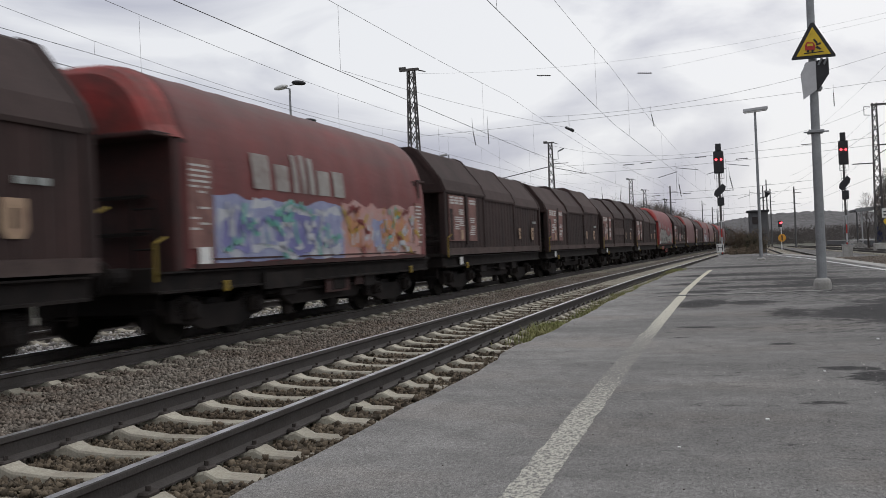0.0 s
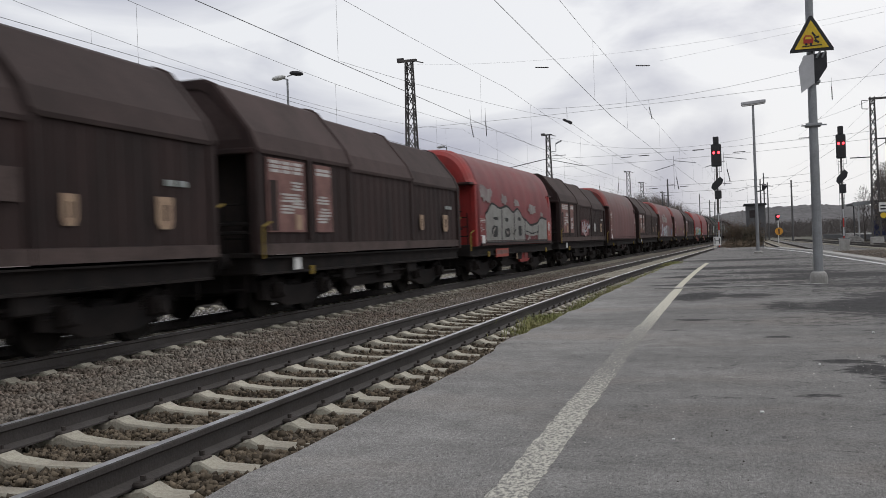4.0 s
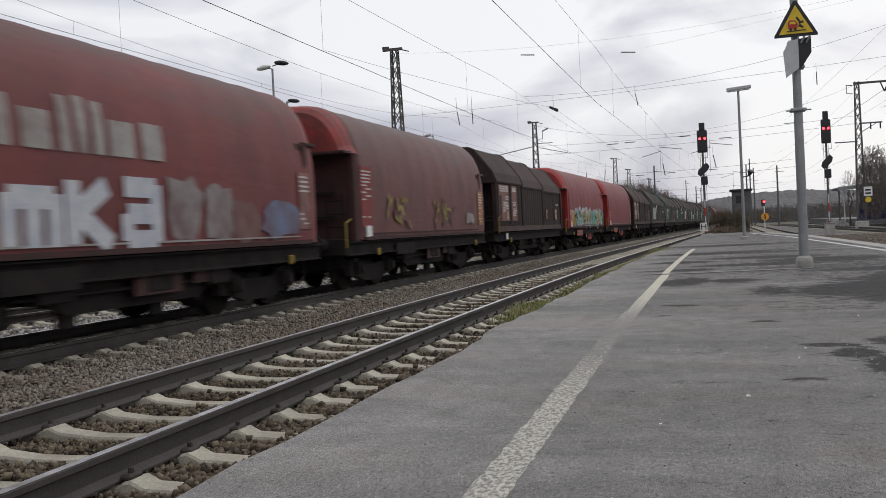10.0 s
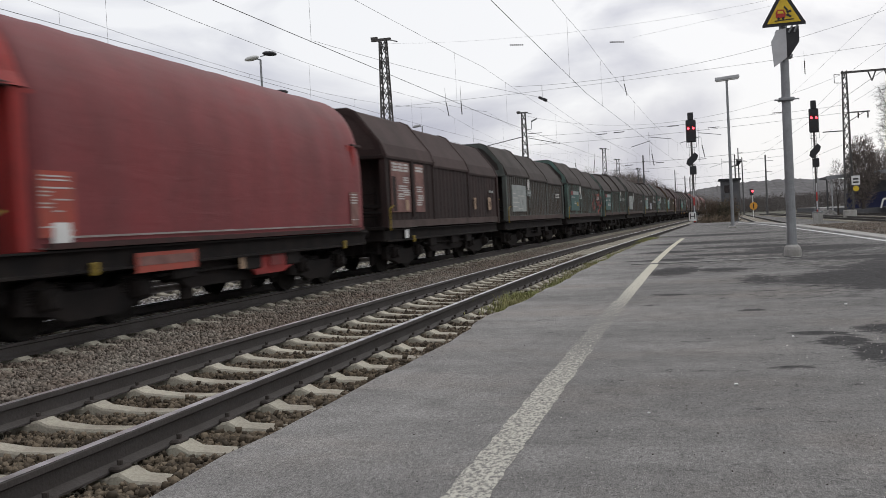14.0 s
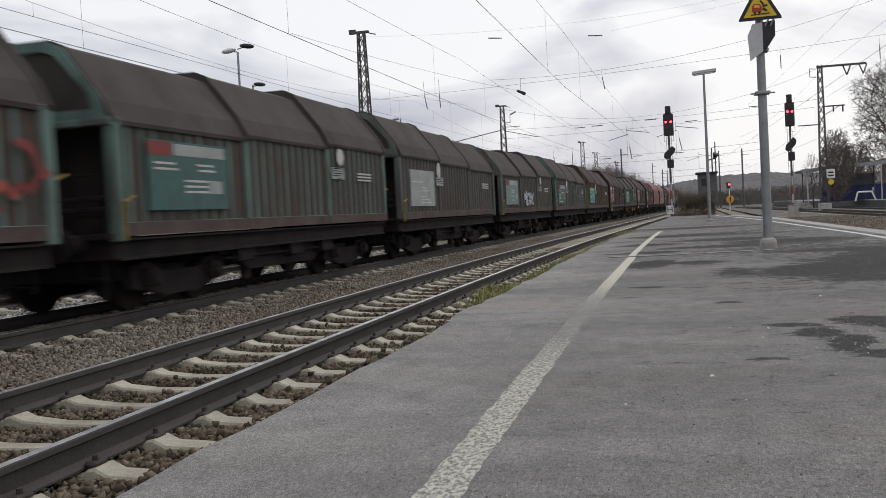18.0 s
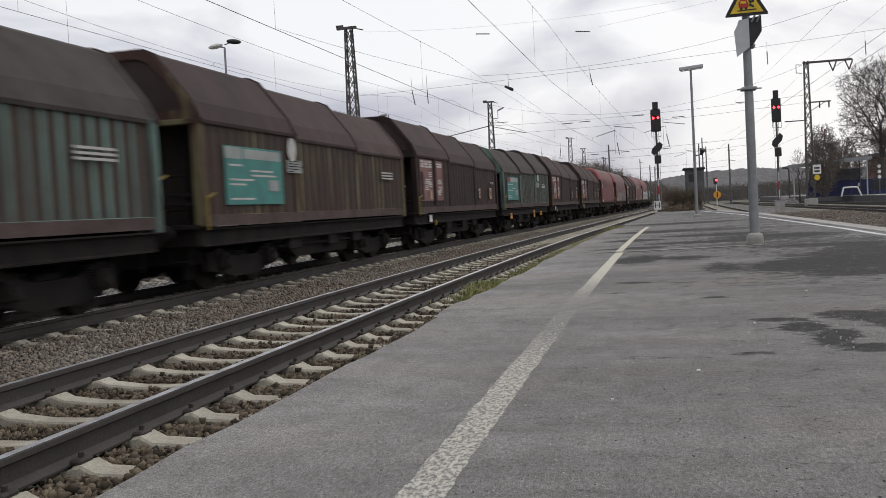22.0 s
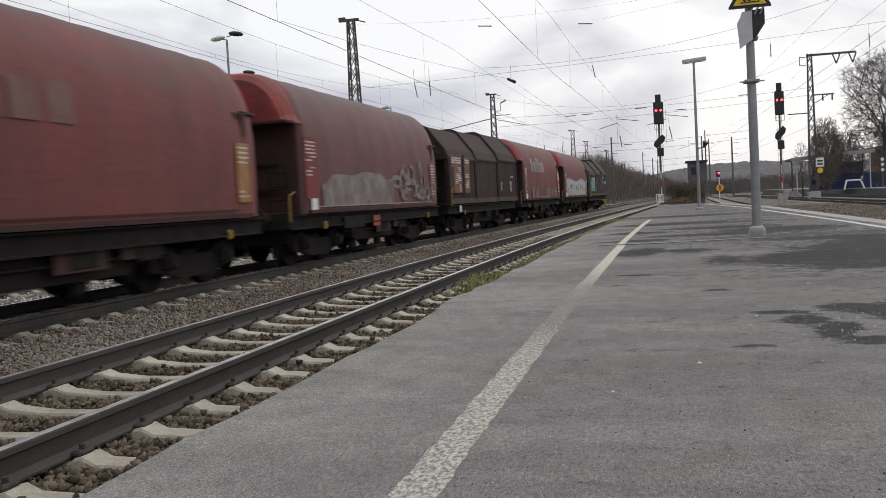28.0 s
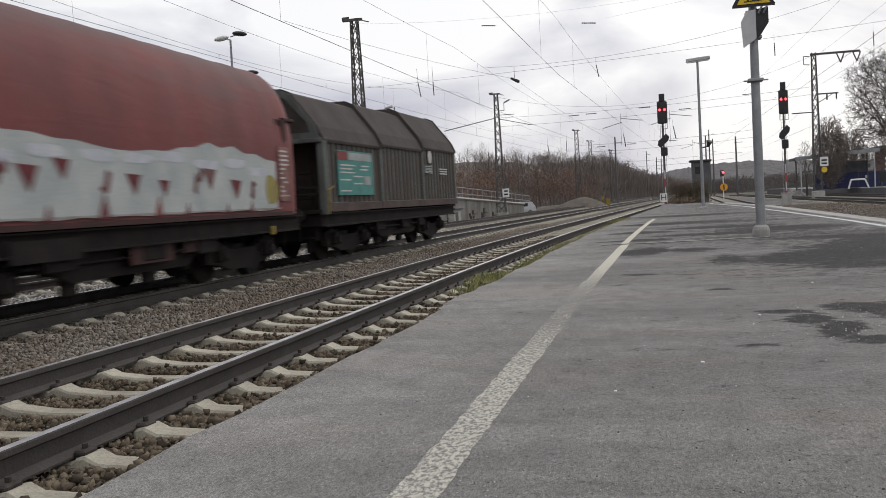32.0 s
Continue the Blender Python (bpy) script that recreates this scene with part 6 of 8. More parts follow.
def lettering(text, size, at, mat, parent, name="lettering", squeeze=1.0):
    cu = bpy.data.curves.new(name, "FONT")
    cu.body = text
    cu.size = size
    cu.extrude = 0.004
    cu.align_x, cu.align_y = "CENTER", "CENTER"
    tmp = bpy.data.objects.new(name, cu)
    me = bpy.data.meshes.new_from_object(tmp)
    bpy.data.objects.remove(tmp)
    ob = new(name, me)
    me.materials.append(mat)
    ob.parent = parent
    ob.matrix_basis = at
    return ob


lettering("H", 0.52, pose(0, -0.048, 0.52, 90, 0, 0), M["black"], hb)

dw = thing("dwarf_signal", "low signal with red lamp over an orange disc", "railway signal", at=pose(7.3, 110, -0.4))
part("post", rod(nb(), (0, 0, 0), (0, 0, 2.9), 0.05, seg=8), M["white"], dw)
part("lamp_box", box(nb(), -0.1, 0, 2.85, 0.4, 0.2, 0.7, 0.03), M["black"], dw)
part("red_lamp", lathe(nb(), 0, 0, [(0.12, -0.02), (0.12, 0.02)], 12), M["signal_red"], dw, "glowing red lamp", at=pose(0, -0.14, 2.95, 90, 0, 0))
part("disc", flat(disc_outline(0.42), 0.03, m=pose(0.05, -0.1, 1.30)), M["orange"], dw, "orange disc")
part("disc_bar", box(nb(), 0.05, -0.115, 1.3, 0.12, 0.02, 0.55), M["black"], dw)

# hut and relay boxes at the end of the platform
M["hut"] = material("hut_render", (0.12, 0.12, 0.125), 0.9, second=(0.08, 0.08, 0.085), scale=2, fine=30, spread=0.15, bump=0.2)
hut = thing("signal_hut", "small dark grey hut with overhanging flat roof", "hut", at=pose(3.55, 80, 0))
part("base", box(nb(), 0.15, 0, 0.55, 0.85, 1.2, 1.7, 0.02), M["hut"], hut)
part("body", box(nb(), 0, 0, 2.15, 1.36, 1.8, 1.75, 0.02), M["hut"], hut)
part("roof", box(nb(), 0, 0, 3.10, 1.72, 2.2, 0.16, 0.02), M["black"], hut)
part("door", box(nb(), 0.15, -0.62, 0.6, 0.55, 0.04, 1.4, 0.01), M["dark_steel"], hut)
part("window", box(nb(), -0.2, -0.91, 2.35, 0.5, 0.03, 0.6, 0.01), M["insulator"], hut)

# white edge line, pale kerb and gravel field on the far side of the platform
bm = nb()
prev = None
for i in range(41):
    y = -4 + i * 1.45
    x = 3.84 - max(0.0, y - 22.0) * 0.015 + min(0.0, 40.0 - y) * 0.04 + 0.012 * math.sin(y * 1.3)
    cur = (bm.verts.new((x - 0.06, y, 0.004)), bm.verts.new((x + 0.06, y, 0.004)))
    if prev:
        bm.faces.new((prev[0], prev[1], cur[1], cur[0]))
    prev = cur
part("white_line", bm, M["white_line"], platform, "white edge line")
for i in range(-4, 36):
    y = 0.0 + i * 1.5
    x = right_edge(y) + 0.33
    part("kerb_slab", simple("kerb_slab", lambda bm: box(bm, 0, 0, -0.05, 0.40, 1.485, 0.13, 0.012)) if i == -4 else bpy.data.meshes["kerb_slab"], M["concrete"], platform, at=pose(x - 0.16, y, 0, 0, 0, 0 if y < 40 else 3.15))

bm = nb()
for a, b in (((4.0, -6, -0.62), (9.6, -6, -0.55)),):
    v = [bm.verts.new(p) for p in ((4.1, -6, -0.30), (9.7, -6, -0.50), (14.0, -6, -0.50), (14.0, 160, -0.50), (9.7, 160, -0.50), (3.2, 58, -0.45), (2.2, 160, -0.55))]
    bm.faces.new((v[0], v[1], v[4], v[6], v[5]))
    bm.faces.new((v[1], v[2], v[3], v[4]))
gravel_field = tagged(part("gravel_field", bm, M["gravel"], None), "grey gravel between the platform and the far tracks", "gravel", kind="structure")


def straight_track(name, label, x, y0, y1, slant=0.0):
    tr = thing(name, label, "railway track", kind="structure")
    for side in (-0.7525, 0.7525):
        bm = nb()
        ra = [bm.verts.new((x + side + px, y0, RAIL + pz)) for px, pz in RAIL_PROFILE]
        rb = [bm.verts.new((x + side + px + slant * (y1 - y0), y1, RAIL + pz)) for px, pz in RAIL_PROFILE]
        for i in range(len(ra)):
            j = (i + 1) % len(ra)
            bm.faces.new((ra[i], ra[j], rb[j], rb[i]))
        part("rail", bm, M["rail_side"], tr)
        part("rail_head", flat_strip(x + side - 0.03, x + side + 0.03, y0, y1, RAIL + 0.003, slant), M["rail_dull"], tr)
    bm = nb()
    y = y0
    while y < y1:
        box(bm, x + slant * (y - y0), y, RAIL - 0.20, 2.6, 0.26, 0.12)
        y += GAP
    tagged(part("sleepers", bm, M["sleeper"], tr), kind="stuff")
    return tr


def flat_strip(x0, x1, y0, y1, z, slant=0.0):
    bm = nb()
    d = slant * (y1 - y0)
    bm.faces.new([bm.verts.new(p) for p in ((x0, y0, z), (x1, y0, z), (x1 + d, y1, z), (x0 + d, y1, z))])
    return bm


straight_track("track_4", "railway track beyond the gravel field", 11.5, 20, 150)
straight_track("track_5", "railway track along the far platform", 15.6, 30, 150)
straight_track("track_6", "railway track that curves in behind the hut", 5.4, 62, 150, 0.03)

# ---- the far platform ----
bm = nb()
v = [bm.verts.new(p) for p in ((17.3, 62, 0.15), (42, 40, 0.15), (46, 170, 0.15), (18.5, 170, 0.15))]
w2 = [bm.verts.new((p.co.x, p.co.y, -0.7)) for p in v]
bm.faces.new(v)
for i in range(4):
    bm.faces.new((v[i], w2[i], w2[(i + 1) % 4], v[(i + 1) % 4]))
bmesh.ops.recalc_face_normals(bm, faces=bm.faces)
far_platform = tagged(part("far_platform", bm, M["patch"], None), "pale far platform beyond the tracks", "platform", kind="structure")

part("edge_slab", box(nb(), 0, 0, 0, 0.6, 108, 0.05, 0.01), M["concrete"], far_platform, "pale edge slabs", at=pose(18.15, 116, 0.17, 0, 0, -0.64))
part("edge_wall", box(nb(), 0, 0, 0, 0.08, 108, 0.9), M["hut"], far_platform, "dark platform wall", at=pose(17.82, 116, -0.33, 0, 0, -0.64))

M["brickwall"] = material("brown_wall", (0.20, 0.11, 0.08), 0.9, second=(0.14, 0.08, 0.06), scale=1.5, fine=25, spread=0.2, bump=0.3)
M["blue"] = material("blue_board", (0.036, 0.042, 0.115), 0.7, second=(0.03, 0.034, 0.08), scale=1.5, fine=20, spread=0.15, bump=0.1)
bf = thing("blue_hoarding", "dark blue board fence on the far platform", "fence", at=pose(15.5, 95, 0.13))
for i in range(9):
    part("panel", simple("hoarding_panel", lambda bm: box(bm, 0, 0, 0.75, 1.95, 0.05, 1.45, 0.01)) if i == 0 else bpy.data.meshes["hoarding_panel"], M["blue"], bf, at=pose(i * 2.0, 0, 0))
    part("post", simple("hoarding_post", lambda bm: box(bm, 0, 0, 0.8, 0.07, 0.08, 1.6)) if i == 0 else bpy.data.meshes["hoarding_post"], M["dark_steel"], bf, at=pose(i * 2.0 - 1.0, 0.03, 0))
for i in range(5):
    part("poster", simple("fence_poster", lambda bm: box(bm, 0, -0.035, 0.9, 0.25 , 0.02, 0.3)) if i == 0 else bpy.data.meshes["fence_poster"], M["grey_sign"], bf, at=pose(0.6 + i * 3.1, 0, 0.1 * (i % 2)))

sh = thing("platform_shelter", "flat-roofed shelter with pale posts on the far platform", "shelter", at=pose(12.9, 92, 0.15))
part("roof", box(nb(), 3.3, 1.5, 2.95, 7.2, 4.2, 0.22, 0.03), M["hut"], sh, at=pose(0, 0, 0, 0, -3.2, 0))
part("fascia", box(nb(), 3.3, -0.62, 2.95, 7.2, 0.06, 0.34, 0.01), M["galv"], sh, at=pose(0, 0, 0, 0, -3.2, 0))
for x in (0.1, 6.4):
    for y, mat in ((0, "grey_sign"), (3, "hut")):
        part("post", rod(nb(), (x, y, 0), (x, y, 2.9 + 0.056 * x), 0.06, seg=8), M[mat], sh)
part("back_wall", box(nb(), 4.2, 3.2, 1.3, 4.6, 0.08, 2.4), M["hut"], sh)
bench = thing("bench", "dark seats and clutter beside the shelter", "bench", at=pose(19.5, 88, 0.15))
part("seat", box(nb(), 0, 0, 0.45, 1.4, 0.5, 0.08, 0.02), M["black"], bench)
part("backrest", box(nb(), 0, 0.25, 0.9, 1.4, 0.08, 0.8, 0.02), M["black"], bench)
for x in (-0.5, 0.5):
    part("leg", box(nb(), x, 0, 0.22, 0.08, 0.4, 0.44), M["dark_steel"], bench)
bar = thing("white_barrier", "low white tubular barrier on the far platform", "barrier", at=pose(16.45, 85, 0.15))
for a, b in (((-0.7, 0, 0), (-0.5, 0, 0.75)), ((0.9, 0, 0), (0.6, 0, 0.75)), ((-0.5, 0, 0.75), (0.6, 0, 0.75))):
    part("tube", rod(nb(), a, b, 0.07, seg=8), M["white"], bar)
for y, x in ((86, 19.0),):
    ps = thing("white_signal_plates", "post with three white round plates", "sign", at=pose(x, y, 0.15))
    part("post", rod(nb(), (0, 0, 0), (0, 0, 2.6), 0.05, seg=8), M["dark_steel"], ps)
    for z in (1.5, 1.95, 2.4):
        part("plate", flat(disc_outline(0.14), 0.03, m=pose(0, -0.08, z)), M["white"], ps)
st = thing("station_building", "low brown building behind the far platform", "building", at=pose(30, 110, 0.3))
part("wall", box(nb(), 0, 0, 1.9, 12, 8, 3.8), M["brickwall"], st)
part("roof", box(nb(), 0, 0, 3.95, 13, 9, 0.3), M["hut"], st)
for i in range(4):
    part("window", box(nb(), -4.2 + i * 2.8, -4.02, 2.0, 1.2, 0.06, 1.3), M["insulator"], st)

# ---- lattice masts ----


def lattice_mast(label, at, height, foot, head, arm=True, detail=14):
    """A four-legged lattice mast with crossed bracing."""
    m = thing("lattice_mast", label, "catenary mast", "catenary masts", at=at)
    def corner(i, u):
        h = foot + (head - foot) * u
        return Vector(((-h, h, h, -h)[i], (-h, -h, h, h)[i], u * height))
    for i in range(4):
        part("leg", rod(nb(), corner(i, 0), corner(i, 1), 0.055, 0.045, seg=4), M["dark_steel"], m)
    bm = nb()
    for k in range(detail):
        u, v = k / detail, (k + 1) / detail
        for i in range(4):
            j = (i + 1) % 4
            rod(bm, corner(i, u), corner(j, v), 0.022, seg=4)
            rod(bm, corner(j, u), corner(i, v), 0.022, seg=4)
    tagged(part("bracing", bm, M["dark_steel"], m), kind="stuff")
    part("footing", box(nb(), 0, 0, -0.25, foot * 3, foot * 3, 0.6, 0.05), M["concrete"], m)
    if arm:
        part("head_beam", simple("head_beam", lambda bm: (box(bm, -0.1, 0, height + 0.05, 1.0, 0.16, 0.12), box(bm, -0.45, 0, height + 0.16, 0.35, 0.1, 0.1), rod(bm, (0.2, 0, height + 0.05), (0.75, 0, height - 0.12), 0.03, seg=5))), M["dark_steel"], m)
    return m


lattice_mast("dark steel lattice catenary mast behind the train", pose(-14.2, 45, -0.45), 10.5, 0.36, 0.15)
mb = lattice_mast("dark lattice catenary mast with bracket arms beside the ramp", pose(-14.0, 86, -0.4), 10.9, 0.38, 0.16)
lattice_mast("distant dark lattice catenary mast", pose(-11.15, 140, -0.4), 10.8, 0.42, 0.22)
lattice_mast("distant dark lattice catenary mast", pose(-9.2, 205, -0.4), 10.5, 0.42, 0.22, detail=10)
lattice_mast("distant dark lattice catenary mast", pose(-11.2, 170, -0.4), 10.8, 0.42, 0.22, detail=10)
gm = lattice_mast("lattice catenary mast with top arm and insulators on the far platform", pose(12.55, 80, 0.12), 10.98, 0.30, 0.15, arm=False)
part("top_arm", box(nb(), 1.6, 0, 10.85, 3.7, 0.16, 0.16, 0.02), M["dark_steel"], gm)
part("side_frame", simple("side_frame", lambda bm: [rod(bm, a, b, 0.03, seg=5) for a, b in (((-0.3, 0, 10.7), (-0.75, 0, 10.75)), ((-0.75, 0, 10.75), (-0.75, 0, 10.1)), ((-0.75, 0, 10.1), (-0.3, 0, 10.05)))]), M["dark_steel"], gm)
for x in (2.0, 3.2):
    part("insulator", simple("v_insulator", lambda bm: [rod(bm, (-0.28, 0, 0), (0, 0, -0.75), 0.05, seg=6), rod(bm, (0.28, 0, 0), (0, 0, -0.75), 0.05, seg=6)]), M["insulator"], gm, at=pose(x, 0, 10.8))
part("mid_arm", box(nb(), 0.9, 0, 7.7, 1.7, 0.10, 0.10), M["dark_steel"], gm)
part("mid_strut", rod(nb(), (0.2, 0, 7.0), (1.4, 0, 7.7), 0.03, seg=5), M["dark_steel"], gm)
for x in (0.9, 1.6):
    part("insulator", rod(nb(), (x, 0, 7.7), (x, 0, 7.2), 0.06, seg=6), M["insulator"], gm)
part("left_arm", box(nb(), -0.9, 0, 6.3, 1.7, 0.08, 0.08), M["dark_steel"], gm)
bd = part("number_board", box(nb(), 0.45, -0.45, 2.35, 0.62, 0.03, 0.72), M["white"], gm, "white board with dark bars")
for z in (2.45, 2.2):
    part("bar", box(nb(), 0.45, -0.47, z, 0.4, 0.01, 0.12), M["black"], bd)
part("disc", flat(disc_outline(0.22), 0.03, m=pose(0.45, -0.45, 1.7)), M["yellow"], gm, "small yellow disc")

# bracket arms, boards on the mast by the ramp
part("bracket_arm", rod(nb(), (0.2, 0, 9.0), (1.6, 0, 9.0), 0.03, seg=5), M["dark_steel"], mb)
part("bracket_arm", rod(nb(), (0.2, 0, 8.65), (3.2, 0, 7.9), 0.03, seg=5), M["dark_steel"], mb)
part("bracket_arm", rod(nb(), (-0.2, 0, 8.75), (-5.0, 0, 7.9), 0.04, seg=5), M["dark_steel"], mb)
part("lamp_arm", simple("lamp_arm", lambda bm: [rod(bm, (0.2, 0, 9.4), (0.7, 0, 9.4), 0.03, seg=5), rod(bm, (0.7, 0, 9.4), (0.7, 0, 10.1), 0.03, seg=5), rod(bm, (0.7, 0, 10.1), (1.25, 0, 10.35), 0.07, seg=6)]), M["galv"], mb)
nbm = part("number_board", box(nb(), 0.55, -0.5, 1.85, 0.62, 0.03, 0.80), M["white"], mb, "white board with dark bars")
for z in (2.02, 1.72):
    part("bar", box(nb(), 0.55, -0.52, z, 0.36, 0.01, 0.14), M["black"], nbm)


def yard_lamp(at, h, heads):
    y = thing("yard_lamp", "tall grey yard lamp with flat heads", "lamp post", "yard lamps", at=at)
    part("pole", rod(nb(), (0, 0, 0), (0, 0, h), 0.12, 0.07, seg=10), M["galv"], y)
    for x, z, mat in heads:
        part("lamp_head", simple("yard_lamp_head", lambda bm: bmesh.ops.create_uvsphere(bm, u_segments=12, v_segments=6, radius=0.5, matrix=Matrix.Diagonal((1.1, 0.6, 0.34, 1)))), mat, y, at=pose(x, 0, z, 0, 8 if x > 0 else -8, 0))
        part("arm", rod(nb(), (0, 0, z - 0.15), (x, 0, z), 0.04, seg=6), M["galv"], y)
    return y


yard_lamp(pose(-27.8, 60, -0.9), 13.6, ((-0.65, 13.75, M["white"]), (0.7, 13.95, M["black"])))
yard_lamp(pose(-32.2, 72, -0.9), 13.2, ((0.6, 13.2, M["black"]),))
yard_lamp(pose(-30.3, 110, -0.9), 13.6, ((-0.7, 13.6, M["grey_sign"]),))

# far slender masts and poles
for x, y, h in ((-5.2, 130, 9.0), (-2.0, 230, 11), (1.5, 260, 10), (7.6, 150, 9.4), (9.2, 170, 11.5), (9.9, 172, 10.0), (10.4, 130, 8.0), (-8.0, 175, 9.5), (0.2, 190, 8.0)):
    pm = thing("slender_mast", "thin distant grey steel mast", "mast", "slender masts", at=pose(x, y, -0.5))
    part("shaft", rod(nb(), (0, 0, 0), (0, 0, h), 0.16, 0.10, seg=6), M["hazed_steel"], pm)
    part("cross_arm", box(nb(), 0.35, 0, h - 0.8, 1.1, 0.06, 0.06), M["hazed_steel"], pm)
    part("cross_arm", box(nb(), 0.3, 0, h - 2.2, 0.9, 0.05, 0.05), M["hazed_steel"], pm)

# ---- overhead line ----


def wire(bm, points, r=0.011, seg=4):
    """A thin round wire through the points."""
    rings = []
    for i, p in enumerate(points):
        p = Vector(p)
        d = (Vector(points[min(i + 1, len(points) - 1)]) - Vector(points[max(i - 1, 0)])).normalized()
        a = d.cross(Vector((0, 0, 1)))
        a = a.normalized() if a.length > 1e-4 else Vector((1, 0, 0))
        b = a.cross(d)
        rings.append([bm.verts.new(p + r * (math.cos(k * math.tau / seg) * a + math.sin(k * math.tau / seg) * b)) for k in range(seg)])
    for p, q in zip(rings, rings[1:]):
        for k in range(seg):
            bm.faces.new((p[k], p[(k + 1) % seg], q[(k + 1) % seg], q[k]))
    return bm


def sag(a, b, drop, n=12):
    a, b = Vector(a), Vector(b)
    return [a.lerp(b, i / n) - Vector((0, 0, 4 * drop * (i / n) * (1 - i / n))) for i in range(n + 1)]


def catenary(x, contact, carrier, drop, supports, label, stagger=0.15):
    """Contact wire, sagging carrier wire and droppers over one track."""
    c = thing("overhead_line", label, "overhead wire", "overhead lines")
    pts = []
    for i, s in enumerate(supports):
        pts.append(at_track(x + (stagger if i % 2 else -stagger), s, contact))
    fine = []
    for a, b in zip(pts, pts[1:]):
        fine += sag(a, b, 0.04, 6)[:-1]
    part("contact_wire", wire(nb(), fine + [pts[-1]], 0.0075), M["wire"], c)
    line, drops = [], []
    for a, b in zip(pts, pts[1:]):
        seg = sag(a + Vector((0, 0, carrier - contact)), b + Vector((0, 0, carrier - contact)), drop, 14)
        line += seg[:-1]
        for i in range(1, 14, 3):
            q = a.lerp(b, i / 14)
            drops.append((seg[i], Vector((q.x, q.y, contact - 0.03))))
    part("carrier_wire", wire(nb(), line, 0.0055), M["wire"], c)
    for a, b in drops:
        if 8 < b.y < 150:
            part("dropper", wire(nb(), [a, b], 0.0035, 3), M["wire"], c)
    return c


catenary(T1, 4.95, 6.86, 0.60, [-26, 32, 88, 140, 205, 270], "copper overhead wires above the track beside the platform")
catenary(T2, 4.90, 6.72, 0.50, [-22, 35, 88, 140, 205, 270], "copper overhead wires above the freight train")
catenary(T3, 4.95, 7.25, 0.90, [-50, 4, 54, 105, 160, 215, 270], "copper overhead wires behind the freight train")
catenary(-17.2, 6.86, 8.25, 1.28, [-42, 8, 58, 108, 160], "overhead wires above the outer siding")


def span(label, ropes):
    c = thing("cross_span", label, "wire rope", "cross spans")
    for a, b, drop, r in ropes:
        part("rope", wire(nb(), sag(a, b, drop, 16), r), M["wire"], c)
    return c


bs = span("cross-span ropes between masts over all tracks", [((-14, 86, 8.35), (12.55, 80, 8.45), 0.3, 0.010), ((-14, 86, 7.55), (12.55, 80, 7.85), 0.25, 0.010),
                                                            ((-14, 86, 10.3), (12.55, 80, 10.9), 2.2, 0.008)])
fs = span("far cross-span ropes between masts", [((-11.15, 140, 8.2), (14, 132, 8.4), 0.3, 0.016), ((-11.15, 140, 7.2), (14, 132, 7.4), 0.3, 0.016)])
ns = span("near cross-span ropes over the tracks", [((-14.2, 45, 6.72), (15.0, 41, 7.55), 0.25, 0.006), ((-14.2, 45, 9.9), (16.5, 41, 11.5), 1.3, 0.003), ((-7.75, 45, 7.2), (15.5, 41, 10.9), 1.35, 0.006), ((-2.0, 45, 9.0), (16.5, 41, 10.9), 0.1, 0.003)])
vs = span("very far cross-span ropes", [((-9.2, 205, 7.6), (16, 198, 7.9), 0.3, 0.02), ((-9.2, 205, 6.4), (16, 198, 6.7), 0.3, 0.02)])

# feeder wires hung along the right-hand masts
fd = thing("feeder_line", "feeder wires hung from the mast arms", "overhead wire")
for a, b, drop in (((13.0, -10, 11.3), (13.0, 80, 11.0), 0.5), ((10.6, 20, 11.0), (10.6, 120, 12.2), 0.4), ((13.4, 10, 9.9), (13.0, 80, 8.55), 0.4), ((14.2, 10, 9.0), (14.2, 80, 8.9), 0.3), ((15.8, 0, 10.9), (15.8, 80, 10.3), 0.5),
                   ((13.0, 80, 11.0), (11.5, 150, 10.2), 0.9), ((11.5, 15, 5.1), (11.5, 140, 5.1), 0.05), ((11.5, 80, 6.6), (11.5, 140, 6.4), 0.9), ((7.0, 26, 5.4), (5.6, 140, 5.0), 0.1)):
    part("wire", wire(nb(), sag(a, b, drop, 14), 0.008), M["wire"], fd)


def insulator(a, b, r=0.06, name_parent=None, label=""):
    """A ribbed rod insulator between two points."""
    a, b = Vector(a), Vector(b)
    bm = nb()
    n = 7
    for i in range(n):
        p, q = a.lerp(b, (i + 0.2) / n), a.lerp(b, (i + 0.8) / n)
        rod(bm, p, q, r, r * 0.75, seg=8)
    rod(bm, a, b, r * 0.4, seg=6)
    return part("insulator", bm, M["insulator"], name_parent, label)


for x, y, z in ((-6.85, 84.4, 7.93), (-5.3, 84, 7.95), (-0.7, 83, 8.05), (7.65, 81, 8.33), (2.6, 82, 7.6)):
    insulator((x - 0.48, y + 0.1, z), (x + 0.48, y - 0.1, z), 0.045, bs)
for x, z in ((-7.5, 7.7), (-3.2, 7.8), (2.6, 7.9)):
    insulator((x - 0.6, 138.0, z), (x + 0.6, 137.6, z), 0.06, fs)
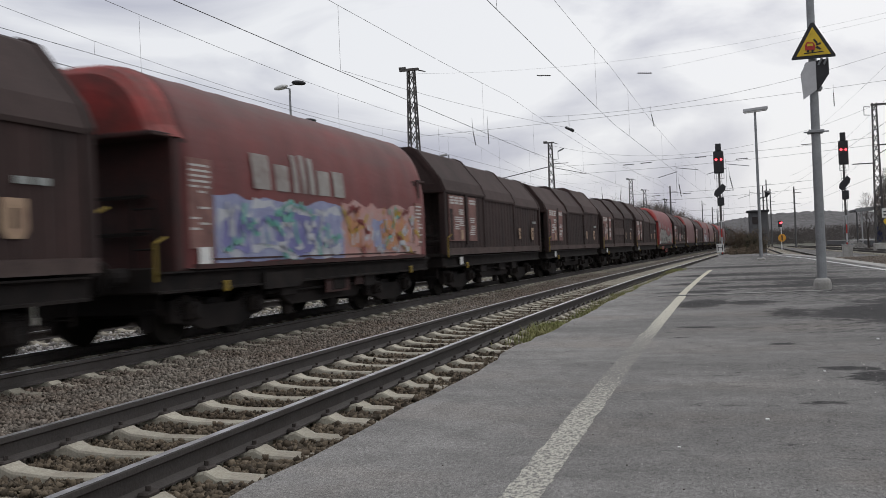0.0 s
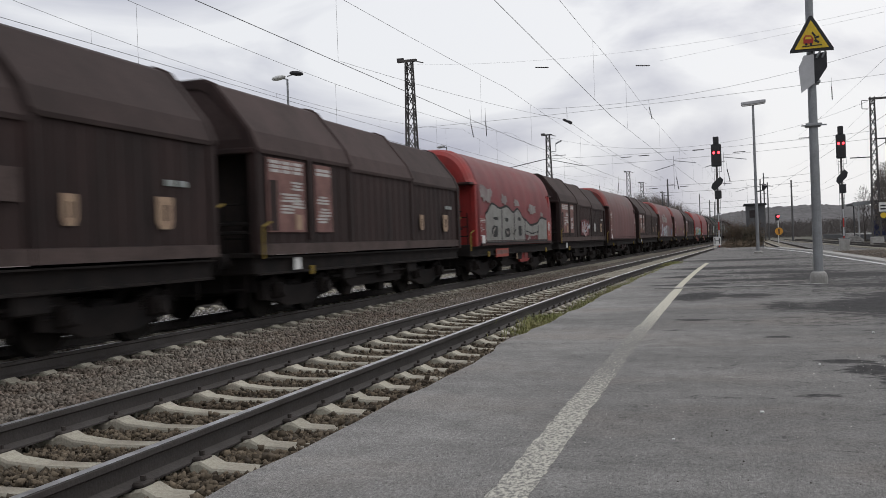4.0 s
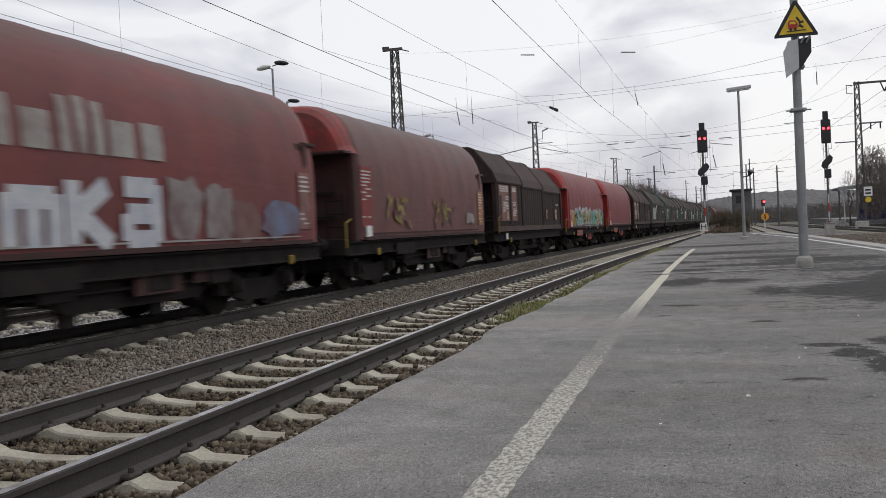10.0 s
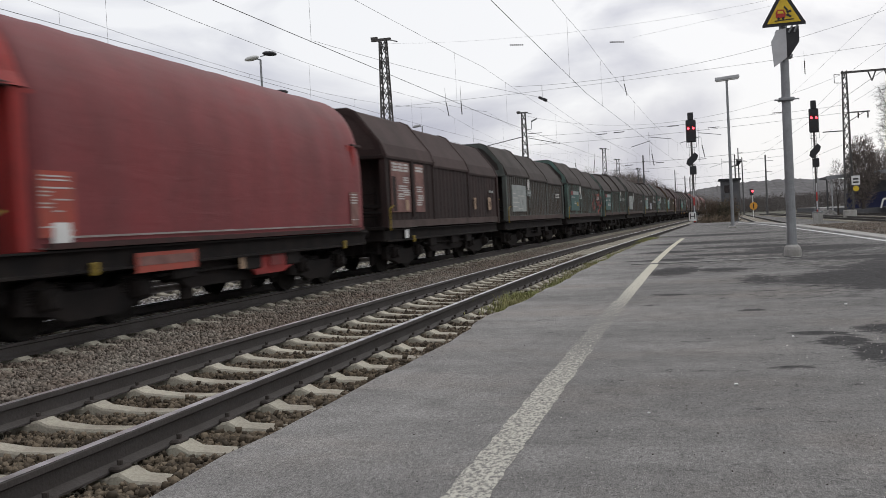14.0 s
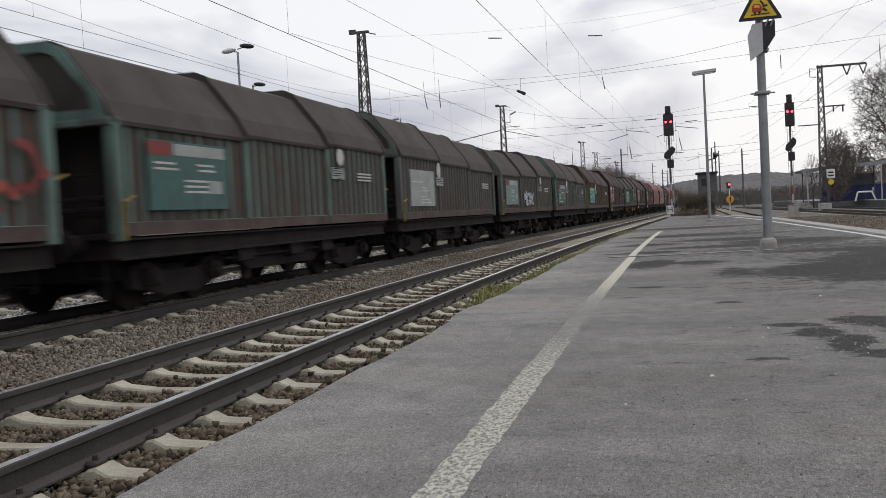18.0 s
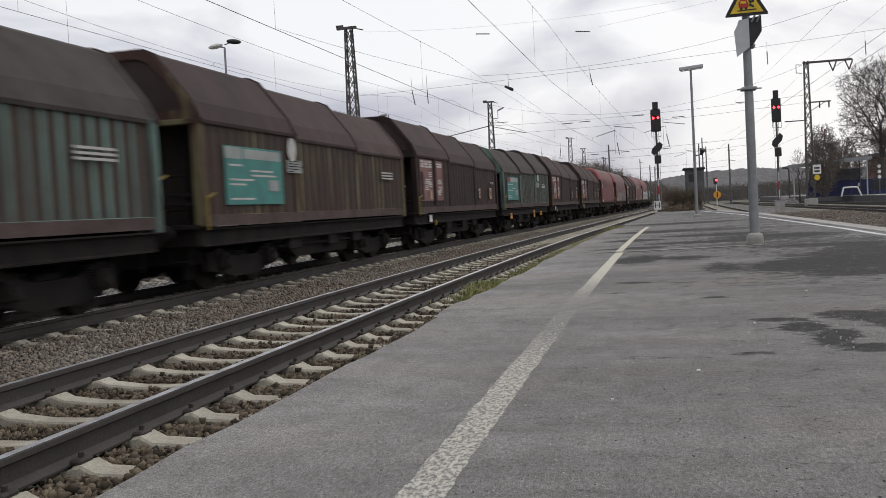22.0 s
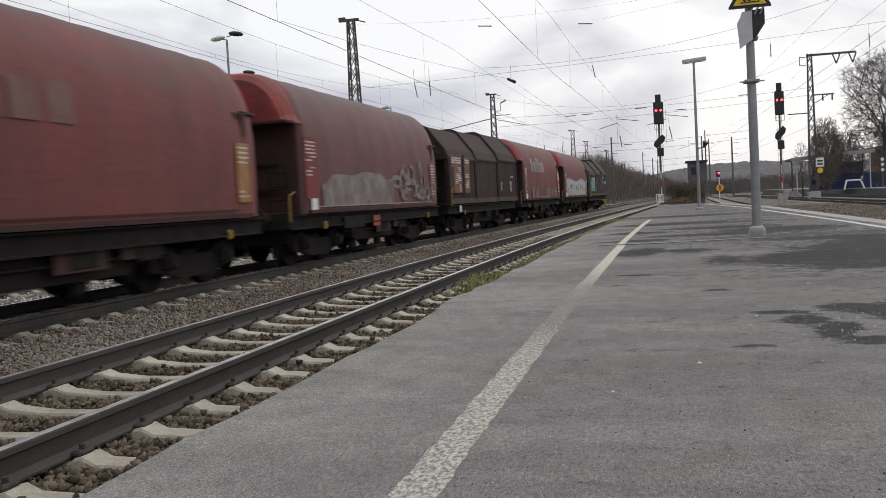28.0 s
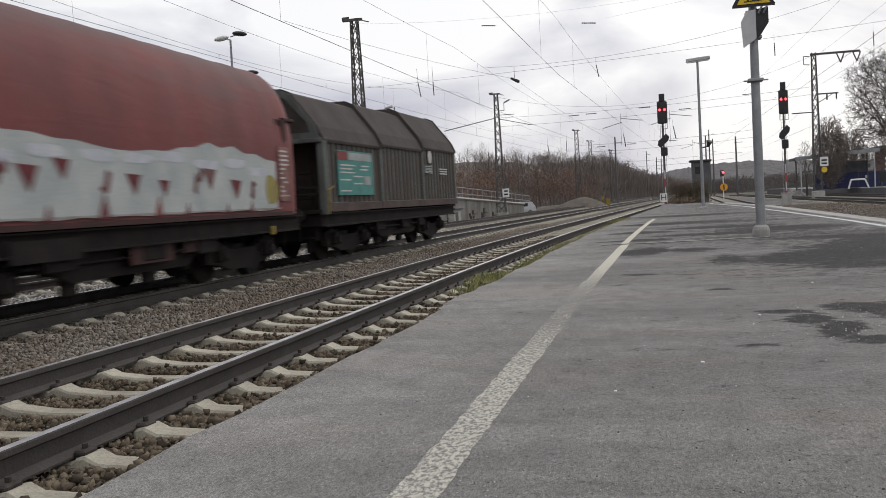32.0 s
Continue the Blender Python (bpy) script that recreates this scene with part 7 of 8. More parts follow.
# hanging pairs of insulators where wires are anchored
for x, y, z, dx in ((-11.13, 45.0, 6.73, 0.11), (-10.38, 45.0, 6.75, 0.02), (-4.62, 83, 12.0, 0.19), (1.6, 83, 6.3, 0.2), (-2.6, 84, 5.9, 0.15), (-11.0, 100, 6.4, 0.1), (-9.0, 100, 6.6, -0.1), (9.65, 80, 12.15, 0.02), (17.0, 80, 12.3, 0.02)):
    drop = 0.68 if y < 50 else 1.05
    insulator((x, y, z), (x + dx, y, z - drop), 0.03 if y < 50 else 0.05, ns)
    part("hanger", wire(nb(), [(x, y, z), (x - dx * 0.3, y, z + 0.7)], 0.008), M["wire"], ns)

for x, z in ((-7.5, 9.18), (-2.75, 8.85)):
    insulator((x - 0.33, 45, z + 0.03), (x + 0.33, 45, z - 0.03), 0.035, ns)

# registration arms that hold the contact wires at the cross spans
for x, y in ((T1 + 1.6, 85), (T2 + 1.7, 85.5), (T1 + 2.4, 139)):
    ra = thing("registration_arm", "thin steel arm that steadies the contact wire", "catenary arm", "registration arms", at=pose(*at_track(x, y, 0)))
    part("tube", rod(nb(), (0, 0, 7.5), (1.9, 0, 7.2), 0.03, seg=6), M["galv"], ra)
    part("tube", rod(nb(), (0.1, 0, 7.15), (-1.6, 0, 6.7), 0.03, seg=6), M["galv"], ra)
    part("stay", wire(nb(), [(0, 0, 7.9), (0, 0, 5.0)], 0.012), M["wire"], ra)

# the tensioning weight on the wire
tw = thing("wire_junction", "dark clamp weight hanging on the overhead wires", "clamp", at=pose(-8.5, 60, 8.4))
part("clamp_body", box(nb(), 0, 0, 0, 0.35, 0.2, 0.16, 0.05), M["black"], tw, at=pose(-0.1, 0, 0.05, 0, 30, 0))
part("clamp_body", box(nb(), 0, 0, 0, 0.3, 0.2, 0.2, 0.05), M["black"], tw, at=pose(0.16, 0, -0.08, 0, 30, 0))
part("hanger", rod(nb(), (0, 0, 0.05), (0, 0, 0.9), 0.012, seg=5), M["wire"], tw)
part("stay_wire", wire(nb(), sag((-0.1, 0, 0.1), (-9.0, -16, 1.8), 0.2), 0.008), M["wire"], tw)
part("stay_wire", wire(nb(), sag((0.2, 0, -0.1), (4.5, 25, -2.6), 0.2), 0.008), M["wire"], tw)

# ---- woods, hills and the yard beyond the tracks ----
# distance haze is mixed into the hill and twig colours, paler and greyer
M["wood_hill"] = material("bare_wood_hillside", (0.175, 0.148, 0.136), 0.95, second=(0.13, 0.112, 0.104), scale=0.12, fine=1.2, spread=0.45, bump=0.8)
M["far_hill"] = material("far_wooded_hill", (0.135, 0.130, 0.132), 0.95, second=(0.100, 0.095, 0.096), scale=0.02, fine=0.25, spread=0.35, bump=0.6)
M["russet"] = material("russet_leaves", (0.175, 0.102, 0.072), 0.9, second=(0.14, 0.095, 0.075), scale=0.3, fine=6, spread=0.3, bump=0, random_shift=0.4, island=True)
M["twig"] = material("grey_brown_twigs", (0.20, 0.170, 0.155), 0.95, second=(0.12, 0.10, 0.09), scale=0.4, fine=10, spread=0.3, bump=0, random_shift=0.3, island=True)
M["bush"] = material("bush_leaves", (0.065, 0.058, 0.036), 0.9, second=(0.095, 0.068, 0.048), scale=1.5, fine=10, spread=0.3, bump=0, random_shift=0.4, island=True)


def ridge(name, label, mat, spine, depth, base=-1.0, n=40, seed=1, rough=1.0):
    """A hillside whose crest follows the spine of (x, y, z)."""
    rnd = random.Random(seed)
    bm = nb()
    rows = [[], [], [], []]
    for i in range(n + 1):
        u = i / n * (len(spine) - 1)
        k = min(int(u), len(spine) - 2)
        p = Vector(spine[k]).lerp(Vector(spine[k + 1]), u - k)
        j = rnd.uniform(-rough, rough)
        rows[0].append(bm.verts.new((p.x, p.y - depth, base)))
        rows[1].append(bm.verts.new((p.x, p.y - depth * 0.45, base + (p.z - base) * 0.62)))
        rows[2].append(bm.verts.new((p.x, p.y, p.z + j)))
        rows[3].append(bm.verts.new((p.x, p.y + depth, base)))
    for a, b in zip(rows, rows[1:]):
        for i in range(n):
            bm.faces.new((a[i], a[i + 1], b[i + 1], b[i]))
    return tagged(part(name, bm, mat, None), label, "hill", kind="structure")


ridge("backdrop_wooded_bank", "brown bank covered with bare winter woods", M["wood_hill"], [(-140, 150, 8.5), (-70, 150, 8.5), (-40, 150, 7.6), (-24, 165, 7.2), (-15, 190, 7.2), (-9, 230, 6.8), (-3, 290, 5.0), (2, 330, 3.4), (14, 380, 3.4)], 25, n=60, seed=3, rough=0.5)
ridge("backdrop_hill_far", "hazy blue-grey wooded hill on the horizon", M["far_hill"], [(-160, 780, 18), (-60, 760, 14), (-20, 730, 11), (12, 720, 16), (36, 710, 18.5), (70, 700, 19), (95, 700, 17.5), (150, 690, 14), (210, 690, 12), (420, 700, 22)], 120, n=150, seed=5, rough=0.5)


def quads_to_mesh(name, verts, faces):
    me = bpy.data.meshes.new(name)
    me.from_pydata(verts, [], faces)
    me.update()
    return me


def branchy(rnd, base, height, spread, depth, verts, faces, r0=0.12, droop=0.0, lean=0.0):
    """A bare tree of tapered three-sided limbs."""
    def limb(p, d, length, r, level):
        steps = 3 if level < 2 else 2
        for i in range(steps):
            q = p + d * (length / steps)
            r1 = r * 0.78
            a = d.orthogonal().normalized()
            b = d.cross(a)
            k = len(verts)
            for c, rr in ((p, r), (q, r1)):
                for g in range(3):
                    w = g * math.tau / 3
                    verts.append(c + rr * (math.cos(w) * a + math.sin(w) * b))
            for g in range(3):
                h = (g + 1) % 3
                faces.append((k + g, k + h, k + 3 + h, k + 3 + g))
            p, r = q, r1
            d = (d + Vector((rnd.gauss(0, 0.12), rnd.gauss(0, 0.12), rnd.gauss(0.03, 0.08) - droop * level))).normalized()
            if level < depth and (i > 0 or level > 0):
                for _ in range(rnd.choice((1, 2, 2, 3) if level else (2, 3, 3))):
                    e = (d + spread * Vector((rnd.uniform(-1, 1), rnd.uniform(-1, 1), rnd.uniform(-0.15, 0.75)))).normalized()
                    limb(p, e, length * rnd.uniform(0.55, 0.78), r * 0.62, level + 1)
        if level < depth:
            for _ in range(2):
                e = (d + spread * 0.7 * Vector((rnd.uniform(-1, 1), rnd.uniform(-1, 1), rnd.uniform(-0.1, 0.6)))).normalized()
                limb(p, e, length * rnd.uniform(0.5, 0.7), r * 0.7, level + 1)
    limb(Vector(base), Vector((lean, 0, 1)).normalized(), height * 0.42, r0, 0)


def leaf_cloud(rnd, centre, size, count, leaf, verts, faces):
    for _ in range(count):
        v = Vector((rnd.gauss(0, 0.45), rnd.gauss(0, 0.45), rnd.gauss(0, 0.42)))
        p = Vector(centre) + Vector((v.x * size[0], v.y * size[1], v.z * size[2]))
        a = Vector((rnd.gauss(0, 1), rnd.gauss(0, 1), rnd.gauss(0, 1))).normalized() * leaf * rnd.uniform(0.6, 1.4)
        b = a.orthogonal().normalized() * leaf * 0.6
        k = len(verts)
        verts += [p - a, p + b, p + a, p - b]
        faces.append((k, k + 1, k + 2, k + 3))


def bare_tree(label, at, height, crown, reach, twigs, seed, r0, thick=0.016, mat="bark"):
    """A bare tree whose limbs fork again and again towards the twigs of a rounded crown.

    crown: height of the crown's middle and its half height; reach: its half width."""
    rnd = random.Random(seed)
    t = thing("bare_tree", label, "tree", "bare trees", at=at)
    verts, faces = [], []

    def limb(p, q, ra, rb):
        d = (q - p).normalized()
        a = d.orthogonal().normalized()
        b = d.cross(a)
        k = len(verts)
        for c, rr in ((p, ra), (q, rb)):
            for g in range(3):
                w = g * math.tau / 3
                verts.append(c + rr * (math.cos(w) * a + math.sin(w) * b))
        for g in range(3):
            h = (g + 1) % 3
            faces.append((k + g, k + h, k + 3 + h, k + 3 + g))

    def size(count):
        return max(thick * 0.7, min(r0 * 0.7, thick * 0.5 * count ** 0.46))

    def fork(p, ends):
        if len(ends) <= 2:
            for e in ends:
                m = p.lerp(e, 0.5) + Vector((rnd.gauss(0, 0.06), rnd.gauss(0, 0.06), 0.05)) * (e - p).length
                limb(p, m, thick, thick * 0.8)
                limb(m, e, thick * 0.8, thick * 0.4)
                for _ in range(4):
                    limb(p.lerp(e, rnd.uniform(0.3, 1)), e + Vector((rnd.gauss(0, 1), rnd.gauss(0, 1), rnd.gauss(0.2, 0.8))) * reach * 0.07, thick * 0.6, thick * 0.3)
            return
        seeds = rnd.sample(ends, 2 if len(ends) < 60 else 3)
        groups = [[] for _ in seeds]
        for e in ends:
            groups[min(range(len(seeds)), key=lambda i: (e - seeds[i]).length)].append(e)
        for g in groups:
            if not g:
                continue
            c = sum(g, Vector()) / len(g)
            q = p.lerp(c, rnd.uniform(0.34, 0.5)) + Vector((rnd.gauss(0, 0.05), rnd.gauss(0, 0.05), -0.02)) * (c - p).length
            limb(p, q, size(len(g)) * 1.15, size(len(g)))
            fork(q, g)

    ends = []
    while len(ends) < twigs:
        v = Vector((rnd.uniform(-1, 1), rnd.uniform(-1, 1), rnd.uniform(-1, 1)))
        if 0.25 < v.length < 1 and rnd.random() < v.length:
            bulge = 1 + 0.10 * math.sin(5 * math.atan2(v.y, v.x) + seed) + 0.08 * math.sin(7 * v.z + seed)
            ends.append(Vector((v.x * reach * bulge, v.y * reach * bulge, crown[0] + v.z * crown[1] * bulge)))
    low = max(height * 0.16, (crown[0] - crown[1]) * 0.9)
    fork(Vector((0, 0, low)), ends)
    part("crown", quads_to_mesh("crown", verts, faces), M[mat], t, "rounded crown of fine bare branches")
    part("trunk", lathe(nb(), 0, 0, [(r0 * 1.5, -0.2), (r0 * 1.15, 0.3), (r0 * 0.85, low * 0.7), (r0 * 0.7, low + 0.1)], 10), M["bark"], t)
    return t


bare_tree("large bare winter tree with a wide rounded crown", pose(22.0, 98, 0.2), 13.2, (8.5, 4.8), 3.75, 2600, 11, 0.30, 0.015)
bare_tree("bare winter tree with a dense twiggy crown", pose(25.5, 106, 0.2), 9.0, (4.0, 3.2), 4.2, 1600, 12, 0.22, 0.018, "twig")
bare_tree("dense bare shrub-like tree beside the mast", pose(15.35, 90.6, 0.3), 6.8, (3.2, 2.9), 1.55, 3600, 14, 0.12, 0.016, "twig")
bare_tree("slender bare tree beside the far platform", pose(14.4, 98.4, -0.6), 6.0, (3.7, 2.0), 0.9, 260, 13, 0.09, 0.009)
bare_tree("bare tree behind the shelter", pose(20.6, 108, 0.2), 6.0, (3.3, 2.7), 1.8, 1500, 15, 0.12, 0.022, "twig")
bare_tree("small bare tree behind the train", pose(-27.0, 80, -0.9), 9.0, (6.5, 3.0), 1.6, 160, 16, 0.10, 0.014)
bare_tree("bare birch-like tree beside the yard", pose(-22.5, 98, -0.9), 9.3, (6.6, 3.2), 1.6, 240, 17, 0.12, 0.016)

# the woods on the bank, past counting
rnd = random.Random(21)
WOODS = [(-75, 116, 8.6), (-42, 112, 7.8), (-24, 116, 7.4), (-15, 150, 7.9), (-9.5, 200, 8.2), (-4.8, 262, 6.6), (4, 330, 4.6)]
verts, faces = [], []


def wood_spot(u):
    k = min(int(u), len(WOODS) - 2)
    return Vector(WOODS[k]).lerp(Vector(WOODS[k + 1]), u - k)


def stick_quad(p, d, length, width):
    q = p + d * length
    side = Vector((d.z, 0.3 * width, -d.x)).normalized() * width * 0.5
    k = len(verts)
    verts.extend((p - side, p + side, q + side * 0.4, q - side * 0.4))
    faces.append((k, k + 1, k + 2, k + 3))


for i in range(34000):      # twigs, thicker with depth and height in the woods
    u = rnd.uniform(0, len(WOODS) - 1.001)
    c = wood_spot(u)
    top = c.z * (0.86 + 0.14 * math.sin(u * 23) * math.sin(u * 61))
    z = -0.9 + (top + 0.9) * rnd.random() ** 0.75
    far = c.y / 130
    stick_quad(Vector((c.x + rnd.uniform(-3, 3), c.y + rnd.uniform(-1, 9), z - 0.5)), Vector((rnd.gauss(0, 0.7), rnd.gauss(0, 0.4), 1)).normalized(), rnd.uniform(0.4, 1.2) * far, rnd.uniform(0.02, 0.06) * far)
for i in range(260):        # trunks
    u = rnd.uniform(0, len(WOODS) - 1.001)
    c = wood_spot(u)
    stick_quad(Vector((c.x + rnd.uniform(-3, 3), c.y + rnd.uniform(-3, 6), -1.2)), Vector((rnd.gauss(0, 0.05), 0, 1)).normalized(), c.z * rnd.uniform(0.6, 1.02) + 1.2, rnd.uniform(0.08, 0.2))
for i in range(70):         # a few branching crowns on the crest
    c = wood_spot(rnd.uniform(0, len(WOODS) - 1.001))
    branchy(rnd, (c.x + rnd.uniform(-2, 2), c.y + 5, c.z - 4.6), rnd.uniform(4.5, 6.2), 0.9, 4, verts, faces, 0.06)
LOW = [(4, 330, 3.6), (30, 300, 5.0), (60, 300, 5.2), (100, 310, 5.0), (150, 320, 6.5)]
woods = tagged(part("bare_woods", quads_to_mesh("bare_woods", verts, faces), M["twig"], None), "bare grey-brown winter woods on the bank", "woods", kind="stuff")
verts, faces = [], []
for i in range(130):
    c = wood_spot(0.6 + 2.9 * rnd.random() ** 1.2)
    leaf_cloud(rnd, (c.x + rnd.uniform(-3, 3), c.y - 2 + rnd.uniform(-2, 3), rnd.uniform(0.8, 4.6)), (rnd.uniform(1.2, 2.4), 1.6, rnd.uniform(1.0, 2.0)), 240, 0.11, verts, faces)
russet = tagged(part("russet_undergrowth", quads_to_mesh("russet_undergrowth", verts, faces), M["russet"], None), "russet-brown leaves still hanging in the woods", "undergrowth", kind="stuff")

verts, faces = [], []
for i in range(24000):       # low woods beyond the hut
    u = rnd.uniform(0, 3.999)
    k = int(u)
    c = Vector(LOW[k]).lerp(Vector(LOW[k + 1]), u - k)
    z = -0.9 + (c.z * (0.72 + 0.18 * math.sin(u * 31) * math.sin(u * 77) + 0.10 * math.sin(u * 140)) + 0.9) * rnd.random() ** 0.8
    stick_quad(Vector((c.x + rnd.uniform(-4, 4), c.y + rnd.uniform(-6, 9), z - 0.3)), Vector((rnd.gauss(0, 1.0), rnd.gauss(0, 0.4), 0.7)).normalized(), rnd.uniform(0.4, 1.3), rnd.uniform(0.06, 0.16))
# haze is in this colour too, close to the far hill's tone
M["far_wood"] = material("far_bare_woods", (0.155, 0.140, 0.133), 0.95, second=(0.085, 0.074, 0.068), scale=0.06, fine=4, spread=0.3, bump=0, random_shift=0.3, island=True)
tagged(part("low_woods", quads_to_mesh("low_woods", verts, faces), M["far_wood"], None), "low grey-brown winter scrub beyond the tracks", "woods", kind="stuff")

# the bush by the hut
bush = thing("bush", "brown and green bush beside the hut", "bush", at=pose(2.1, 66, -0.3))
verts, faces = [], []
for x, y, z, s in ((-0.2, 0.2, 0.9, 0.7), (0.4, 0, 1.2, 0.8), (0.9, 0.3, 0.8, 0.6), (-0.6, 0.4, 0.35, 0.5), (0.3, -0.3, 0.4, 0.8)):
    leaf_cloud(rnd, (x, y, z), (s, s, s * 0.9), 420, 0.07, verts, faces)
part("leaves", quads_to_mesh("bush_leaves", verts, faces), M["bush"], bush)
verts, faces = [], []
for i in range(14):
    branchy(rnd, (rnd.uniform(-1.2, 1.1), rnd.uniform(-0.4, 0.4), 0), rnd.uniform(1.6, 2.4), 0.8, 3, verts, faces, 0.02)
part("stem", quads_to_mesh("bush_twigs", verts, faces), M["dry"], bush)
verts, faces = [], []
rnd2 = random.Random(5)
for i in range(26):
    s = 62 + rnd2.uniform(0, 22)
    p = at_track(-1.6 + rnd2.uniform(0.0, 1.8), s, -0.3)
    leaf_cloud(rnd2, (p.x, p.y, 0.1), (0.7, 0.8, 0.35), 130, 0.06, verts, faces)
tagged(part("dry_scrub", quads_to_mesh("dry_scrub", verts, faces), M["dry"], None), "low dry brown scrub past the platform's end", "scrub", kind="stuff")

# the ramp with its railing
M["ramp"] = material("stained_ramp_concrete", (0.27, 0.26, 0.245), 0.93, second=(0.13, 0.122, 0.11), scale=0.7, fine=20, spread=0.25, bump=0.3, stretch=(1, 1, 0.4))
ramp = thing("concrete_ramp", "sloping concrete ramp wall with a steel railing", "ramp")
RA, RB = Vector((-16.6, 66, 1.45)), Vector((-13.0, 98, 0.15))
bm = nb()
q = [RA, RB, Vector((RB.x, RB.y, -1.0)), Vector((RA.x, RA.y, -1.0))]
off = Vector((-3.0, 0.4, 0))
a = [bm.verts.new(p) for p in q]
b = [bm.verts.new(p + off) for p in q]
bm.faces.new(a)
bm.faces.new(b[::-1])
for i in range(4):
    bm.faces.new((a[i], b[i], b[(i + 1) % 4], a[(i + 1) % 4]))
bmesh.ops.recalc_face_normals(bm, faces=bm.faces)
part("wall", bm, M["ramp"], ramp, "stained grey concrete wall")
bm = nb()
part("coping", wire(bm, [RA + Vector((0.03, 0, 0.05)), RB + Vector((0.03, 0, 0.05))], 0.12, 4), M["concrete"], ramp)
for k in (0.45, 0.95):
    part("rail", wire(nb(), [RA + Vector((0, 0, k)), RB + Vector((0, 0, k))], 0.035, 6), M["galv"], ramp)
for i in range(24):
    p = RA.lerp(RB, i / 23)
    part("post", simple("ramp_post", lambda bm: rod(bm, (0, 0, 0), (0, 0, 0.97), 0.03, seg=6)) if i == 0 else bpy.data.meshes["ramp_post"], M["galv"], ramp, at=pose(p.x, p.y, p.z))


def parked_car(label, at, paint, length=3.7):
    """A small hatchback."""
    c = thing("parked_car", label, "car", at=at)
    prof = [(-1.85, 0.28), (-1.88, 0.62), (-1.80, 0.92), (-1.55, 1.38), (-1.30, 1.46), (-0.2, 1.48), (0.25, 1.40), (0.85, 0.98), (1.6, 0.88), (1.82, 0.70), (1.86, 0.32)]
    bm = nb()
    for sgn in (0,):
        rows = []
        for x, k in ((-0.82, 0.94), (-0.78, 1.0), (0.78, 1.0), (0.82, 0.94)):
            rows.append([bm.verts.new((x * (0.82 if z > 1.2 else 1.0), y * k, z)) for y, z in prof])
        for r, t in zip(rows, rows[1:]):
            for i in range(len(prof) - 1):
                bm.faces.new((r[i], r[i + 1], t[i + 1], t[i]))
        bm.faces.new(rows[0])
        bm.faces.new(rows[-1][::-1])
    bmesh.ops.recalc_face_normals(bm, faces=bm.faces)
    part("body", bm, paint, c)
    for x, y, z, w, h in ((0.74, -0.55, 1.15, 0.9, 0.34), (0.74, 0.35, 1.13, 0.6, 0.3), (-0.74, -0.55, 1.15, 0.9, 0.34)):
        part("side_window", box(nb(), x * 1.03, y, z, 0.05, w, h, 0.02), M["insulator"], c)
    part("windscreen", box(nb(), 0, 0.58, 1.17, 1.2, 0.05, 0.52, 0.01), M["insulator"], c)
    part("rear_window", box(nb(), 0, -1.70, 1.14, 1.25, 0.06, 0.46, 0.01), M["insulator"], c)
    for x in (-0.76, 0.76):
        for y in (-1.2, 1.15):
            wl_ = part("wheel", rod(nb(), (x - 0.09, y, 0.29), (x + 0.09, y, 0.29), 0.29, seg=16), M["black"], c)
            part("rim", rod(nb(), (x * 1.13 - 0.01, y, 0.29), (x * 1.13 + 0.01, y, 0.29), 0.18, seg=12), M["galv"], wl_)
        part("tail_light", box(nb(), x * 0.9, -1.82, 0.85, 0.16, 0.08, 0.22, 0.02), M["red"], c)
    return c


parked_car("white small hatchback car parked by the ramp", pose(-14.1, 96, -0.95, 0, 0, 118), M["grey_sign"])

# the heap of grey gravel, shed and odds and ends of the yard
hp_ = thing("gravel_heap", "low heap of grey-brown gravel", "gravel heap")
bm = nb()
rnd = random.Random(8)
bmesh.ops.create_grid(bm, x_segments=26, y_segments=16, size=1, matrix=Matrix.Translation((-9.0, 104, -0.95)) @ Matrix.Diagonal((5.2, 4.0, 1, 1)))
for v in bm.verts:
    u, w = (v.co.x + 9.0) / 5.2, (v.co.y - 104) / 4.0
    v.co.z = -0.95 + max(0.0, 1 - u * u) * max(0.0, 1 - w * w) * (1.35 + 0.35 * math.sin(u * 5)) + rnd.uniform(-0.05, 0.05)
part("gravel", bm, M["ballast"], hp_)
shed = thing("timber_shed", "small weathered timber shed and sleeper stacks", "shed", at=pose(-15.6, 70, -0.9))
part("wall", box(nb(), 0, 0, 0.6, 1.6, 2.4, 1.2, 0.02), M["concrete"], shed, "grey weathered boards")
part("roof", box(nb(), 0, 0, 1.25, 1.9, 2.7, 0.10, 0.02), M["hut"], shed)
part("door", box(nb(), 0.82, -0.3, 0.5, 0.04, 0.8, 1.0), M["dark_steel"], shed)
for i, (x, y, h) in enumerate(((-13.9, 71, 0.9), (-14.2, 73.5, 1.1), (-14.0, 76, 0.85), (-14.3, 78.0, 1.2), (-13.9, 80, 0.8))):
    ft = thing("timber_stake", "leaning weathered timber stake", "stake", "timber stakes", at=pose(x, y, -0.95, 6 - i * 3, 4 * (i - 2), 0))
    part("shaft", box(nb(), 0, 0, h / 2, 0.16, 0.16, h, 0.02), M["bark"], ft)
    part("crossbar", box(nb(), 0.1, 0.5, h * 0.7, 0.08, 1.3, 0.12, 0.02), M["bark"], ft)
ym = thing("yellow_cabinet", "small yellow trackside machine", "machine", at=pose(-5.9, 118, -0.9))
part("body", box(nb(), 0, 0, 0.7, 0.5, 0.5, 0.9, 0.05), W_MAT["mark_yellow"], ym)
part("lamp", box(nb(), -0.6, 0, 1.2, 0.3, 0.3, 0.5, 0.05), W_MAT["mark_yellow"], ym)
